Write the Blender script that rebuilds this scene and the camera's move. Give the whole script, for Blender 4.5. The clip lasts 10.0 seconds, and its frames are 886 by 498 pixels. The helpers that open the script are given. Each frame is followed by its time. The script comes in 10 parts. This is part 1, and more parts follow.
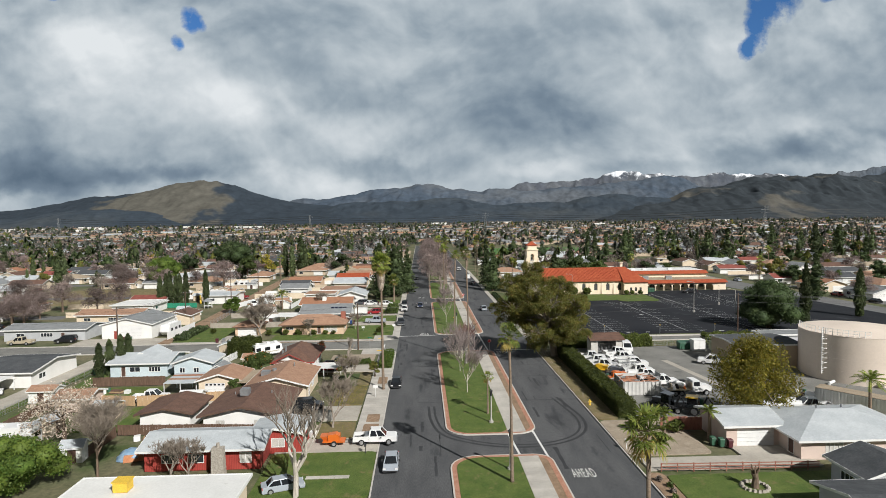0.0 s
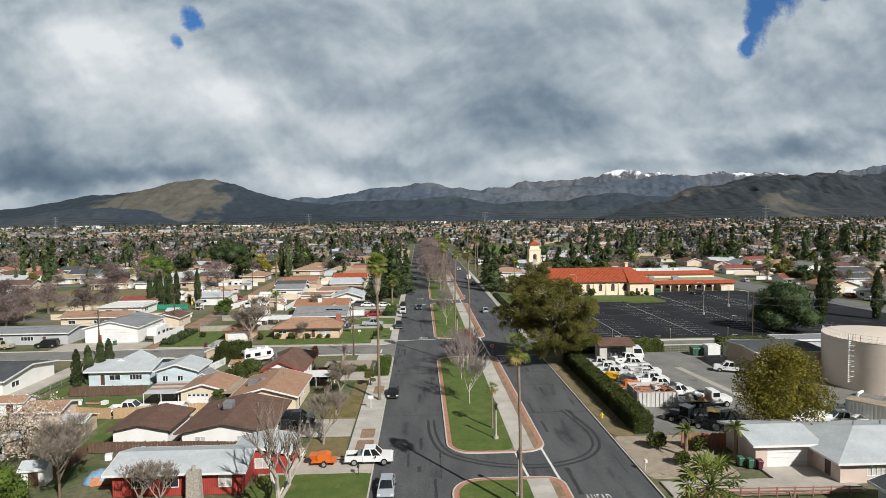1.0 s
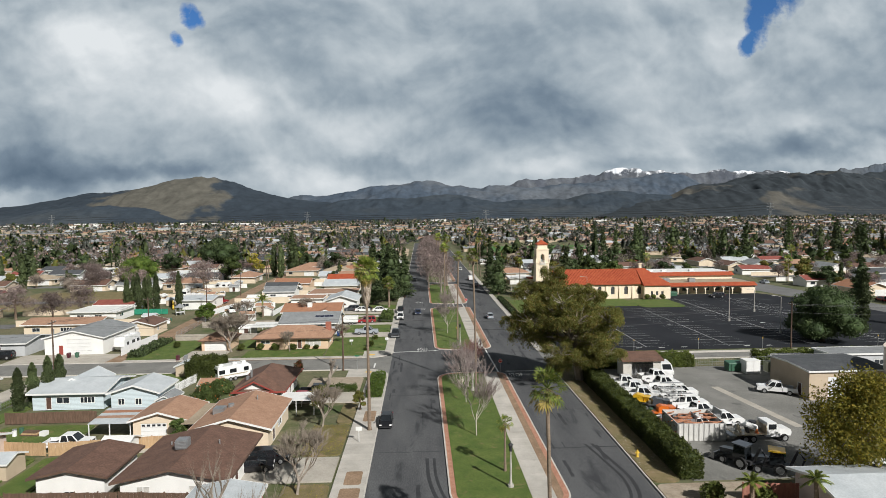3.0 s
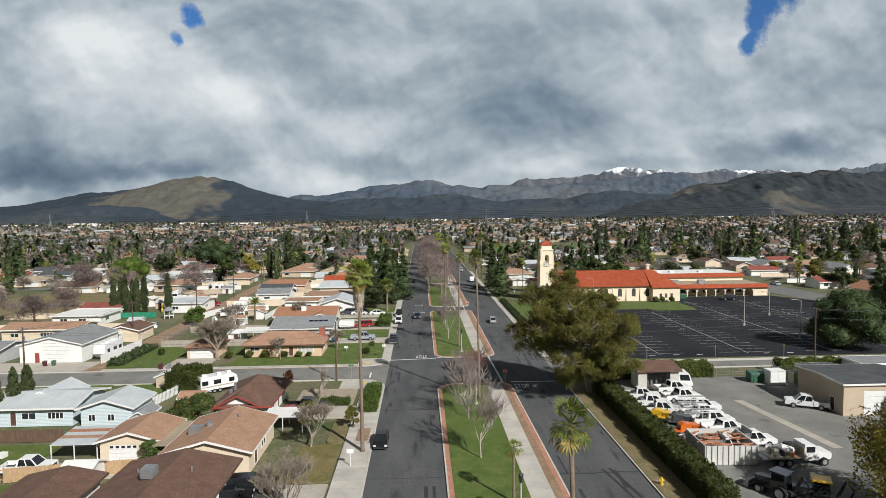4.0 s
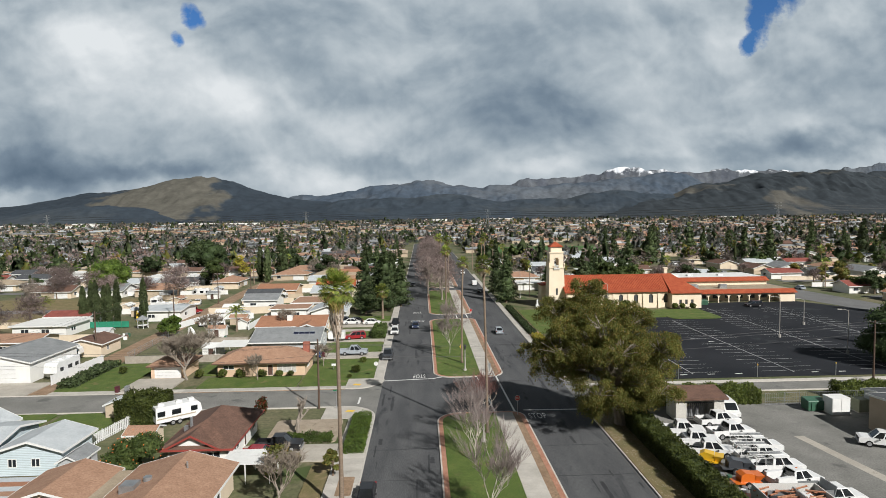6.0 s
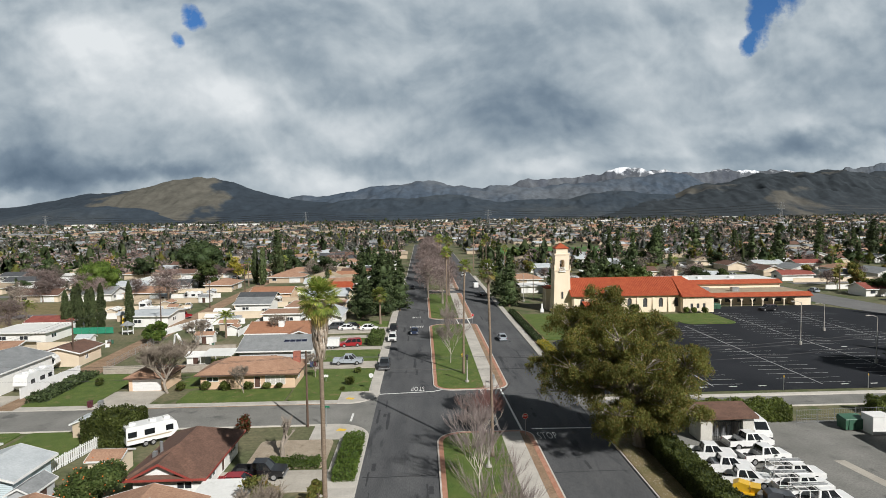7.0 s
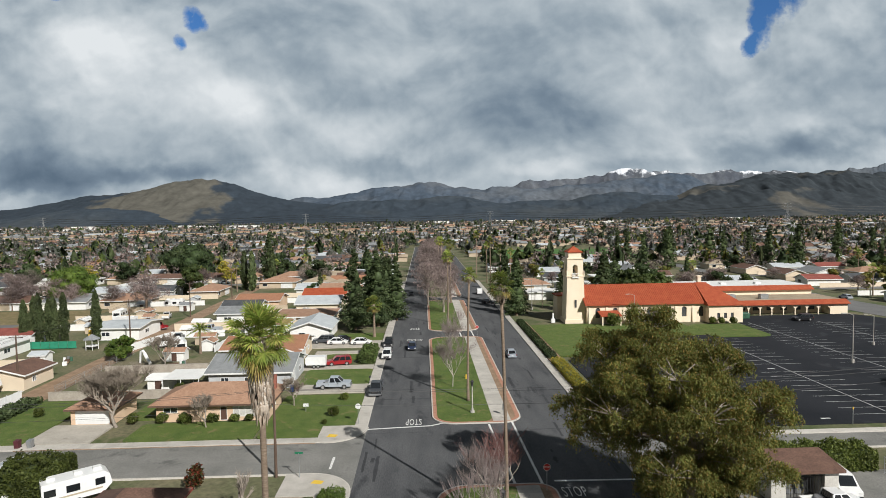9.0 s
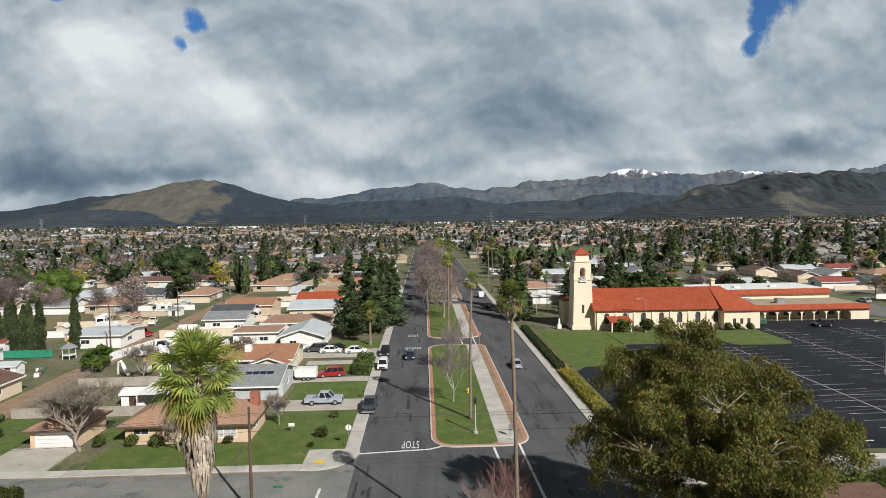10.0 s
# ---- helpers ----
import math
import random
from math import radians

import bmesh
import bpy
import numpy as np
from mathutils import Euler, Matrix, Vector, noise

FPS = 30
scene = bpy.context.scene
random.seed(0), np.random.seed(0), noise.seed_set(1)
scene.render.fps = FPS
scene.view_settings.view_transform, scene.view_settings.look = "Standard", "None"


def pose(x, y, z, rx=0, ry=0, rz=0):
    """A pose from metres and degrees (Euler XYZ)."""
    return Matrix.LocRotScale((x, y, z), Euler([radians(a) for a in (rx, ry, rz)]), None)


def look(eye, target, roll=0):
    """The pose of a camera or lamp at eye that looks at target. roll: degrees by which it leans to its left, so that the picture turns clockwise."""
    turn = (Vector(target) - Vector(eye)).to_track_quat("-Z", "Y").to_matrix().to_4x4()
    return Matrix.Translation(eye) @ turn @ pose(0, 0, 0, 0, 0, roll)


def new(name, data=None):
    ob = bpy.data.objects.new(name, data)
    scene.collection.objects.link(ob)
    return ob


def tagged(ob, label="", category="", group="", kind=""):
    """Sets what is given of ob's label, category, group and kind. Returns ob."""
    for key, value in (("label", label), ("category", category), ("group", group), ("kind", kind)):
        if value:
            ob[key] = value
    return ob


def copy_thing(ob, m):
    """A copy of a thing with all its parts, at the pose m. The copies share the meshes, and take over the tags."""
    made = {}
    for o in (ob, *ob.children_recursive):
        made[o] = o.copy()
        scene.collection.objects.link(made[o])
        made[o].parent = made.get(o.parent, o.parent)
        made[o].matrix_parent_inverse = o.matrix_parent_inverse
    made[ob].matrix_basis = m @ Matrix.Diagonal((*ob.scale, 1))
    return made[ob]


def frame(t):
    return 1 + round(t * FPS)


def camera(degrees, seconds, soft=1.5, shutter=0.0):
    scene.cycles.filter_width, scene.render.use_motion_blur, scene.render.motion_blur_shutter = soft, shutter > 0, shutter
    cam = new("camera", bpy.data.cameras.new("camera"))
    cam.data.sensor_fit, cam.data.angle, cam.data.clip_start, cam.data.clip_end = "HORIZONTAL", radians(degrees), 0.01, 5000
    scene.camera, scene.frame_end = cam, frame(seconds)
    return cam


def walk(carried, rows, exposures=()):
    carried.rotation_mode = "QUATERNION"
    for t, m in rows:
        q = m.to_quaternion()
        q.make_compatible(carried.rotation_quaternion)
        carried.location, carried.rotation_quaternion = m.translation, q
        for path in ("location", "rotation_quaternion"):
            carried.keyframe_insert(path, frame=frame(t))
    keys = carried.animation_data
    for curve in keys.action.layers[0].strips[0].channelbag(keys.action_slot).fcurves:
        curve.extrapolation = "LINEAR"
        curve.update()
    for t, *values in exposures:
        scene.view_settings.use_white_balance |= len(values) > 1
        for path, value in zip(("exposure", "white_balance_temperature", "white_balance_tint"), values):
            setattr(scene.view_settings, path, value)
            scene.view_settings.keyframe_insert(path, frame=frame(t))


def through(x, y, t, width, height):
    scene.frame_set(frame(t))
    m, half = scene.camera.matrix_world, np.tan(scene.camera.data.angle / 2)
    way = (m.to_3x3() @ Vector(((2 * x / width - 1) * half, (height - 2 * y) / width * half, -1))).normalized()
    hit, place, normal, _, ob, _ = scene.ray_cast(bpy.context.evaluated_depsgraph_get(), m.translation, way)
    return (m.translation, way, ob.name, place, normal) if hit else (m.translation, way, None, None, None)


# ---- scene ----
# Places: x to the east, y north along the avenue, z up. The camera flies north over the avenue.
cam = camera(74.0, 10.0, soft=0.6)
walk(cam, [
    (0, look((1.00, 0.64, 29.70), (4.72, 100.43, 24.42), -0.71)),
    (0.5, look((1.03, 4.04, 29.65), (4.82, 103.82, 24.26), -0.69)),
    (1, look((1.08, 7.56, 29.60), (4.91, 107.34, 24.12), -0.67)),
    (1.5, look((1.14, 11.18, 29.55), (4.98, 110.95, 23.97), -0.66)),
    (2, look((1.22, 14.88, 29.50), (5.05, 114.65, 23.84), -0.65)),
    (2.5, look((1.31, 18.64, 29.45), (5.13, 118.40, 23.71), -0.65)),
    (4, look((1.64, 30.11, 29.28), (5.42, 129.86, 23.41), -0.65)),
    (4.5, look((1.78, 33.96, 29.23), (5.53, 133.71, 23.34), -0.66)),
    (5, look((1.92, 37.81, 29.17), (5.64, 137.56, 23.29), -0.68)),
    (5.5, look((2.07, 41.65, 29.12), (5.76, 141.41, 23.25), -0.69)),
    (7, look((2.55, 53.19, 28.95), (6.12, 152.96, 23.20), -0.75)),
    (7.5, look((2.73, 57.05, 28.90), (6.23, 156.82, 23.21), -0.77)),
    (8, look((2.90, 60.93, 28.85), (6.34, 160.71, 23.22), -0.79)),
    (8.5, look((3.08, 64.85, 28.79), (6.45, 164.64, 23.23), -0.82)),
    (9, look((3.26, 68.83, 28.74), (6.57, 168.62, 23.25), -0.84)),
    (9.5, look((3.44, 72.87, 28.69), (6.70, 172.67, 23.27), -0.87)),
    (10, look((3.62, 77.01, 28.65), (6.86, 176.81, 23.28), -0.89)),
])

# ---- light ----
SUN_DIR = Vector((0.56 * 0.80, -0.83 * 0.80, 0.60)).normalized()
sun = new("sun", bpy.data.lights.new("sun", "SUN"))
sun.data.energy, sun.data.angle, sun.data.color = 5.4, radians(0.55), (1.0, 0.98, 0.94)
sun.matrix_world = look(SUN_DIR * 300, (0, 0, 0))
scene.view_settings.exposure = 0.0

world = bpy.data.worlds.new("cloudy_sky")
scene.world = world
world.use_nodes = True


def nodes_of(tree):
    tree.nodes.clear()

    def add(kind, **given):
        n = tree.nodes.new(kind)
        for k, v in given.items():
            if k in n.inputs:
                n.inputs[k].default_value = v
            elif k == "operation":
                n.operation = v
            elif k == "blend_type":
                n.blend_type = v
            elif k == "data_type":
                n.data_type = v
        return n

    def link(a, b):
        tree.links.new(a, b)

    def maths(op, a, b=None, clamp=False):
        n = tree.nodes.new("ShaderNodeMath")
        n.operation, n.use_clamp = op, clamp
        for i, v in enumerate((a, b)):
            if v is None:
                continue
            if isinstance(v, (int, float)):
                n.inputs[i].default_value = v
            else:
                tree.links.new(v, n.inputs[i])
        return n.outputs[0]

    def noise_at(vec, scale, detail=4.0, rough=0.55, distort=0.0):
        n = tree.nodes.new("ShaderNodeTexNoise")
        n.inputs["Scale"].default_value, n.inputs["Detail"].default_value = scale, detail
        n.inputs["Roughness"].default_value, n.inputs["Distortion"].default_value = rough, distort
        tree.links.new(vec, n.inputs["Vector"])
        return n.outputs[0]

    def ramp(fac, stops):
        n = tree.nodes.new("ShaderNodeValToRGB")
        while len(n.color_ramp.elements) < len(stops):
            n.color_ramp.elements.new(0.5)
        for e, (p, c) in zip(n.color_ramp.elements, stops):
            e.position, e.color = p, (c, c, c, 1) if isinstance(c, (int, float)) else (*c, 1)
        tree.links.new(fac, n.inputs[0])
        return n.outputs[0]

    def mix(fac, a, b, kind="MIX"):
        n = tree.nodes.new("ShaderNodeMix")
        n.data_type, n.blend_type = "RGBA", kind
        for sock, v in ((n.inputs[0], fac), (n.inputs[6], a), (n.inputs[7], b)):
            if isinstance(v, (int, float)):
                sock.default_value = v
            elif isinstance(v, tuple):
                sock.default_value = (*v, 1)
            else:
                tree.links.new(v, sock)
        return n.outputs[2]

    return add, link, maths, noise_at, ramp, mix


def make_sky():
    add, link, maths, noise_at, ramp, mix = nodes_of(world.node_tree)
    sky = add("ShaderNodeTexSky")
    sky.sky_type, sky.sun_disc = "NISHITA", False
    sky.sun_elevation, sky.sun_rotation = radians(37), radians(146)
    blue = add("ShaderNodeBackground", Strength=0.075)
    link(mix(1.0, sky.outputs[0], (0.42, 0.78, 1.25), "MULTIPLY"), blue.inputs[0])
    where = add("ShaderNodeTexCoord").outputs["Generated"]
    split = add("ShaderNodeSeparateXYZ")
    link(where, split.inputs[0])
    x, y, z = split.outputs
    flat = maths("MAXIMUM", maths("ABSOLUTE", y), 0.3)
    u, v = maths("DIVIDE", x, flat), maths("DIVIDE", z, flat)

    def at(du, dv, tall=1.5):
        join = add("ShaderNodeCombineXYZ")
        link(maths("ADD", u, 3.1 + du), join.inputs[0])
        link(maths("MULTIPLY", maths("ADD", v, 7.4 + dv), tall), join.inputs[1])
        link(maths("MULTIPLY", y, 0.6), join.inputs[2])
        return join.outputs[0]

    def lobe(cu, cv, ru, rv):
        a = maths("DIVIDE", maths("SUBTRACT", u, cu), ru)
        b = maths("DIVIDE", maths("SUBTRACT", v, cv), rv)
        c = maths("SUBTRACT", 1.0, maths("ADD", maths("MULTIPLY", a, a), maths("MULTIPLY", b, b)), clamp=True)
        return maths("MULTIPLY", c, c)

    def billow(vec, scale):
        n = add("ShaderNodeTexVoronoi")
        n.feature = "SMOOTH_F1"
        n.inputs["Scale"].default_value, n.inputs["Smoothness"].default_value = scale, 0.55
        n.inputs["Detail"].default_value, n.inputs["Roughness"].default_value = 3.0, 0.55
        link(vec, n.inputs["Vector"])
        return n.outputs["Distance"]

    def warped(vec):
        n = add("ShaderNodeTexNoise", Scale=3.0, Detail=3.0, Roughness=0.5)
        link(vec, n.inputs["Vector"])
        m = add("ShaderNodeVectorMath")
        m.operation = "MULTIPLY_ADD"
        link(n.outputs["Color"], m.inputs[0])
        m.inputs[1].default_value = (0.16, 0.16, 0.16)
        link(vec, m.inputs[2])
        return m.outputs[0]

    # heaps of cloud: a puffed height field, lit from above and behind by its slope
    def puffs(vec, scale, rough):
        n = add("ShaderNodeTexNoise", Scale=scale, Detail=9.0, Roughness=rough, Lacunarity=2.1)
        link(vec, n.inputs["Vector"])
        return n.outputs[0]

    here, there, near = warped(at(0, 0, 1.25)), warped(at(0.012, 0.034, 1.25)), warped(at(0.004, 0.011, 1.25))
    heap = puffs(here, 2.9, 0.50)
    relief = maths("SUBTRACT", heap, puffs(there, 2.9, 0.44))
    crisp = maths("SUBTRACT", heap, puffs(near, 2.9, 0.50))
    rim = maths("SUBTRACT", billow(there, 5.2), billow(here, 5.2))
    wide = noise_at(at(0.4, 0.2, 1.2), 1.7, 3.0, 0.45)
    soft_heap = noise_at(at(0.9, 0.5, 1.5), 4.2, 7.0, 0.52)
    ragged = noise_at(at(2.9, 1.9, 1.1), 42.0, 8.0, 0.62)
    lit = maths("ADD", maths("ADD", 0.555, maths("MULTIPLY", relief, 1.25)), maths("MULTIPLY", rim, 0.22))
    lit = maths("ADD", lit, maths("MULTIPLY", crisp, 1.0))
    lit = maths("ADD", lit, maths("MULTIPLY", maths("SUBTRACT", wide, 0.5), 0.25))
    lit = maths("ADD", lit, maths("MULTIPLY", maths("SUBTRACT", soft_heap, 0.5), 0.20))
    # where the deck is thick and dark, and where it is thin and bright: drawn on a stirred sheet, so that the edges are torn
    stir = add("ShaderNodeTexNoise", Scale=6.0, Detail=7.0, Roughness=0.55)
    link(at(5.0, 2.0, 1.3), stir.inputs["Vector"])
    stir_split = add("ShaderNodeSeparateColor")
    link(stir.outputs["Color"], stir_split.inputs[0])
    plain_u, plain_v = u, v
    u = maths("ADD", plain_u, maths("MULTIPLY", maths("SUBTRACT", stir_split.outputs[0], 0.5), 0.26))
    v = maths("ADD", plain_v, maths("MULTIPLY", maths("SUBTRACT", stir_split.outputs[1], 0.5), 0.13))
    for cu, cv, ru, rv, k in ((-0.52, 0.29, 0.17, 0.15, 0.34), (-0.33, 0.19, 0.17, 0.10, 0.26), (-0.12, 0.145, 0.17, 0.055, 0.26), (0.39, 0.25, 0.22, 0.12, 0.10), (0.53, 0.30, 0.10, 0.10, 0.16), (0.70, 0.32, 0.12, 0.09, 0.20),
                              (-0.22, 0.056, 0.20, 0.040, 0.16), (-0.70, 0.045, 0.12, 0.020, 0.12), (0.21, 0.078, 0.10, 0.022, 0.16), (-0.60, 0.10, 0.10, 0.03, 0.08), (0.30, 0.14, 0.16, 0.05, 0.06),
                              (-0.64, 0.085, 0.24, 0.055, -0.46), (-0.42, 0.078, 0.15, 0.026, -0.26), (-0.06, 0.088, 0.22, 0.026, -0.18), (0.24, 0.150, 0.20, 0.085, -0.26), (0.64, 0.108, 0.26, 0.045, -0.30), (0.40, 0.075, 0.14, 0.025, -0.18),
                              (-0.66, 0.150, 0.12, 0.06, -0.16), (-0.18, 0.30, 0.24, 0.09, 0.10), (0.02, 0.24, 0.15, 0.12, 0.02), (0.72, 0.20, 0.12, 0.06, -0.06)):
        lit = maths("ADD", lit, maths("MULTIPLY", lobe(cu, cv, ru, rv), k * 0.9))
    shade = ramp(lit, [(0.08, (0.118, 0.170, 0.232)), (0.30, (0.198, 0.262, 0.332)), (0.48, (0.318, 0.388, 0.450)), (0.66, (0.480, 0.546, 0.595)), (1.0, (0.80, 0.84, 0.865))])
    grey = add("ShaderNodeBackground", Strength=0.95)
    # gaps of blue with torn edges
    u = maths("ADD", plain_u, maths("MULTIPLY", maths("SUBTRACT", stir_split.outputs[0], 0.5), 0.05))
    v = maths("ADD", plain_v, maths("MULTIPLY", maths("SUBTRACT", stir_split.outputs[1], 0.5), 0.05))
    gaps = lobe(0.604, 0.385, 0.070, 0.080)
    for cu, cv, ru, rv in ((0.578, 0.325, 0.034, 0.06), (0.562, 0.285, 0.022, 0.026), (-0.375, 0.333, 0.030, 0.030), (-0.405, 0.292, 0.014, 0.022), (-0.715, 0.325, 0.02, 0.025), (-0.585, 0.372, 0.03, 0.016), (0.70, 0.37, 0.025, 0.012)):
        gaps = maths("ADD", gaps, lobe(cu, cv, ru, rv))
    torn = maths("ADD", gaps, maths("MULTIPLY", maths("SUBTRACT", ragged, 0.5), maths("MULTIPLY", 2.4, maths("POWER", maths("MINIMUM", gaps, 1.0), 0.5))))
    hole = ramp(torn, [(0.16, 0.0), (0.45, 0.6), (0.80, 1.0)])
    # overhead and behind, out of view, the sky is dimmed on purpose to deepen shadows
    high = ramp(z, [(0.40, 0.0), (0.55, 1.0)])
    back = ramp(maths("MULTIPLY", y, -1.0), [(0.05, 0.0), (0.40, 1.0)])
    clear = maths("MULTIPLY", maths("MAXIMUM", high, back), ramp(wide, [(0.40, 0.85), (0.60, 1.0)]))
    link(mix(clear, shade, (0.070, 0.076, 0.083)), grey.inputs[0])
    out, both = add("ShaderNodeOutputWorld"), add("ShaderNodeMixShader")
    link(hole, both.inputs[0]), link(grey.outputs[0], both.inputs[1]), link(blue.outputs[0], both.inputs[2])
    link(both.outputs[0], out.inputs[0])


make_sky()


# ---- materials ----
MATS = {}


def surface(name, c1, c2, scale=0.6, rough=0.85, bump=0.0, bump_scale=25.0, fine=0.25, fine_scale=18.0, metal=0.0, spec=0.4,
            stretch=(1, 1, 1), per_object=0.0, stains=None, wave=None):
    """c1 and c2 mottled in large patches, a fine grain over it; stains: a colour in torn spots; wave: rows of courses (axis, per metre)."""
    m = bpy.data.materials.new(name)
    m.use_nodes = True
    add, link, maths, noise_at, ramp, mix = nodes_of(m.node_tree)
    out, bsdf = add("ShaderNodeOutputMaterial"), add("ShaderNodeBsdfPrincipled", Roughness=rough, Metallic=metal)
    bsdf.inputs["Specular IOR Level"].default_value = spec
    link(bsdf.outputs[0], out.inputs[0])
    scaled = add("ShaderNodeVectorMath")
    scaled.operation = "MULTIPLY"
    scaled.inputs[1].default_value = stretch
    link(add("ShaderNodeNewGeometry").outputs["Position"], scaled.inputs[0])
    at = scaled.outputs[0]
    col = mix(ramp(noise_at(at, scale, 5.0, 0.6), [(0.35, 0.0), (0.65, 1.0)]), c1, c2)
    grain = ramp(noise_at(at, fine_scale, 3.0, 0.6), [(0.25, 1.0 - fine), (0.75, 1.0 + fine)])
    col = mix(1.0, col, grain, "MULTIPLY")
    if stains:
        spots = ramp(noise_at(at, stains[1], 6.0, 0.65, 0.4), [(stains[2], 0.0), (stains[2] + 0.1, 1.0)])
        col = mix(spots, col, stains[0])
    if wave:
        w = add("ShaderNodeTexWave")
        w.bands_direction = wave[0]
        w.inputs["Scale"].default_value = wave[1] / 3.183
        w.inputs["Distortion"].default_value = 0.0
        link(add("ShaderNodeTexCoord").outputs["Object"], w.inputs["Vector"])
        col = mix(1.0, col, ramp(w.outputs["Fac"], [(0.0, 0.62), (0.25, 1.0)]), "MULTIPLY")
    if per_object:
        own = add("ShaderNodeObjectInfo").outputs["Random"]
        col = mix(1.0, col, ramp(own, [(0.0, 1.0 - per_object), (1.0, 1.0 + per_object)]), "MULTIPLY")
    link(col, bsdf.inputs["Base Color"])
    if bump:
        b = add("ShaderNodeBump", Strength=bump, Distance=0.05)
        link(noise_at(at, bump_scale, 4.0, 0.6), b.inputs["Height"])
        link(b.outputs[0], bsdf.inputs["Normal"])
    MATS[name] = m
    return m


def foliage(name, tones, through=0.25, rough=0.6, per_object=0.38, lump=0.55):
    """Leaves: each leaf takes one of the tones."""
    m = bpy.data.materials.new(name)
    m.use_nodes = True
    add, link, maths, noise_at, ramp, mix = nodes_of(m.node_tree)
    out, bsdf = add("ShaderNodeOutputMaterial"), add("ShaderNodeBsdfPrincipled", Roughness=rough)
    bsdf.inputs["Specular IOR Level"].default_value = 0.25
    geo = add("ShaderNodeNewGeometry")
    n = len(tones)
    col = ramp(geo.outputs["Random Per Island"], [((i + 0.5) / n, t) for i, t in enumerate(tones)])
    patch = ramp(noise_at(geo.outputs["Position"], lump, 3.0), [(0.3, 0.62), (0.7, 1.38)])
    col = mix(1.0, col, patch, "MULTIPLY")
    own = add("ShaderNodeObjectInfo").outputs["Random"]
    col = mix(1.0, col, ramp(own, [(0.0, 1.0 - per_object), (1.0, 1.0 + per_object)]), "MULTIPLY")
    link(col, bsdf.inputs["Base Color"])
    glow = add("ShaderNodeBsdfTranslucent")
    link(col, glow.inputs[0])
    both = add("ShaderNodeMixShader")
    both.inputs[0].default_value = through
    link(bsdf.outputs[0], both.inputs[1]), link(glow.outputs[0], both.inputs[2])
    link(both.outputs[0], out.inputs[0])
    MATS[name] = m
    return m


ASPHALT = surface("asphalt", (0.076, 0.078, 0.082), (0.110, 0.112, 0.115), 0.30, 0.92, 0.25, 40, 0.28, 9, spec=0.15, stretch=(1, 0.22, 1),
                  stains=((0.050, 0.052, 0.056), 0.35, 0.57))
LOT_ASPHALT = surface("sealed_asphalt", (0.016, 0.018, 0.022), (0.026, 0.028, 0.033), 0.09, 0.9, 0.2, 30, 0.2, 10, spec=0.15, stains=((0.048, 0.051, 0.056), 0.12, 0.60))
OLD_ASPHALT = surface("worn_grey_asphalt", (0.165, 0.163, 0.150), (0.225, 0.220, 0.204), 0.22, 0.9, 0.25, 30, 0.25, 5, stains=((0.115, 0.114, 0.108), 0.3, 0.58))
FAR_ASPHALT = surface("street_asphalt", (0.13, 0.13, 0.13), (0.17, 0.17, 0.168), 0.15, 0.9)
CONCRETE = surface("concrete", (0.40, 0.375, 0.335), (0.50, 0.47, 0.425), 0.5, 0.85, 0.15, 30, 0.12, 9, stains=((0.30, 0.28, 0.25), 0.7, 0.62), per_object=0.08)
KERB = surface("kerb_concrete", (0.47, 0.44, 0.40), (0.56, 0.53, 0.48), 0.8, 0.85, 0.1, 30, 0.12, 6)
BRICK_EDGE = surface("red_paving", (0.36, 0.17, 0.11), (0.45, 0.24, 0.165), 1.5, 0.85, 0.3, 14, 0.25, 7)
DIRT = surface("bare_dirt", (0.22, 0.145, 0.09), (0.32, 0.22, 0.145), 0.5, 0.95, 0.5, 12, 0.3, 5, stains=((0.14, 0.11, 0.06), 0.9, 0.62))
LAWN = surface("lawn_grass", (0.064, 0.108, 0.018), (0.110, 0.146, 0.032), 0.45, 0.9, 0.8, 25, 0.5, 7, stains=((0.165, 0.150, 0.058), 0.55, 0.57))
SAND = surface("sandy_soil", (0.29, 0.235, 0.175), (0.37, 0.31, 0.24), 0.8, 0.95, 0.4, 14, 0.25, 6, stains=((0.20, 0.155, 0.105), 0.7, 0.60))
DRY_GRASS = surface("patchy_dry_grass", (0.215, 0.165, 0.085), (0.140, 0.125, 0.052), 0.45, 0.95, 0.6, 20, 0.35, 9, stains=((0.25, 0.185, 0.105), 0.5, 0.57))
GROUND = surface("valley_ground", (0.080, 0.098, 0.040), (0.170, 0.148, 0.090), 0.06, 0.95, 0.5, 6, 0.35, 1.6, stains=((0.062, 0.088, 0.026), 0.11, 0.53))
WHITE_LINE = surface("road_paint", (0.70, 0.70, 0.68), (0.60, 0.60, 0.58), 2.0, 0.7, fine=0.25, fine_scale=6)
YELLOW_PAINT = surface("yellow_paint", (0.75, 0.50, 0.06), (0.68, 0.45, 0.06), 2.0, 0.7)
GREEN_FIELD = surface("sports_field_grass", (0.05, 0.13, 0.025), (0.075, 0.16, 0.035), 0.02, 0.9)


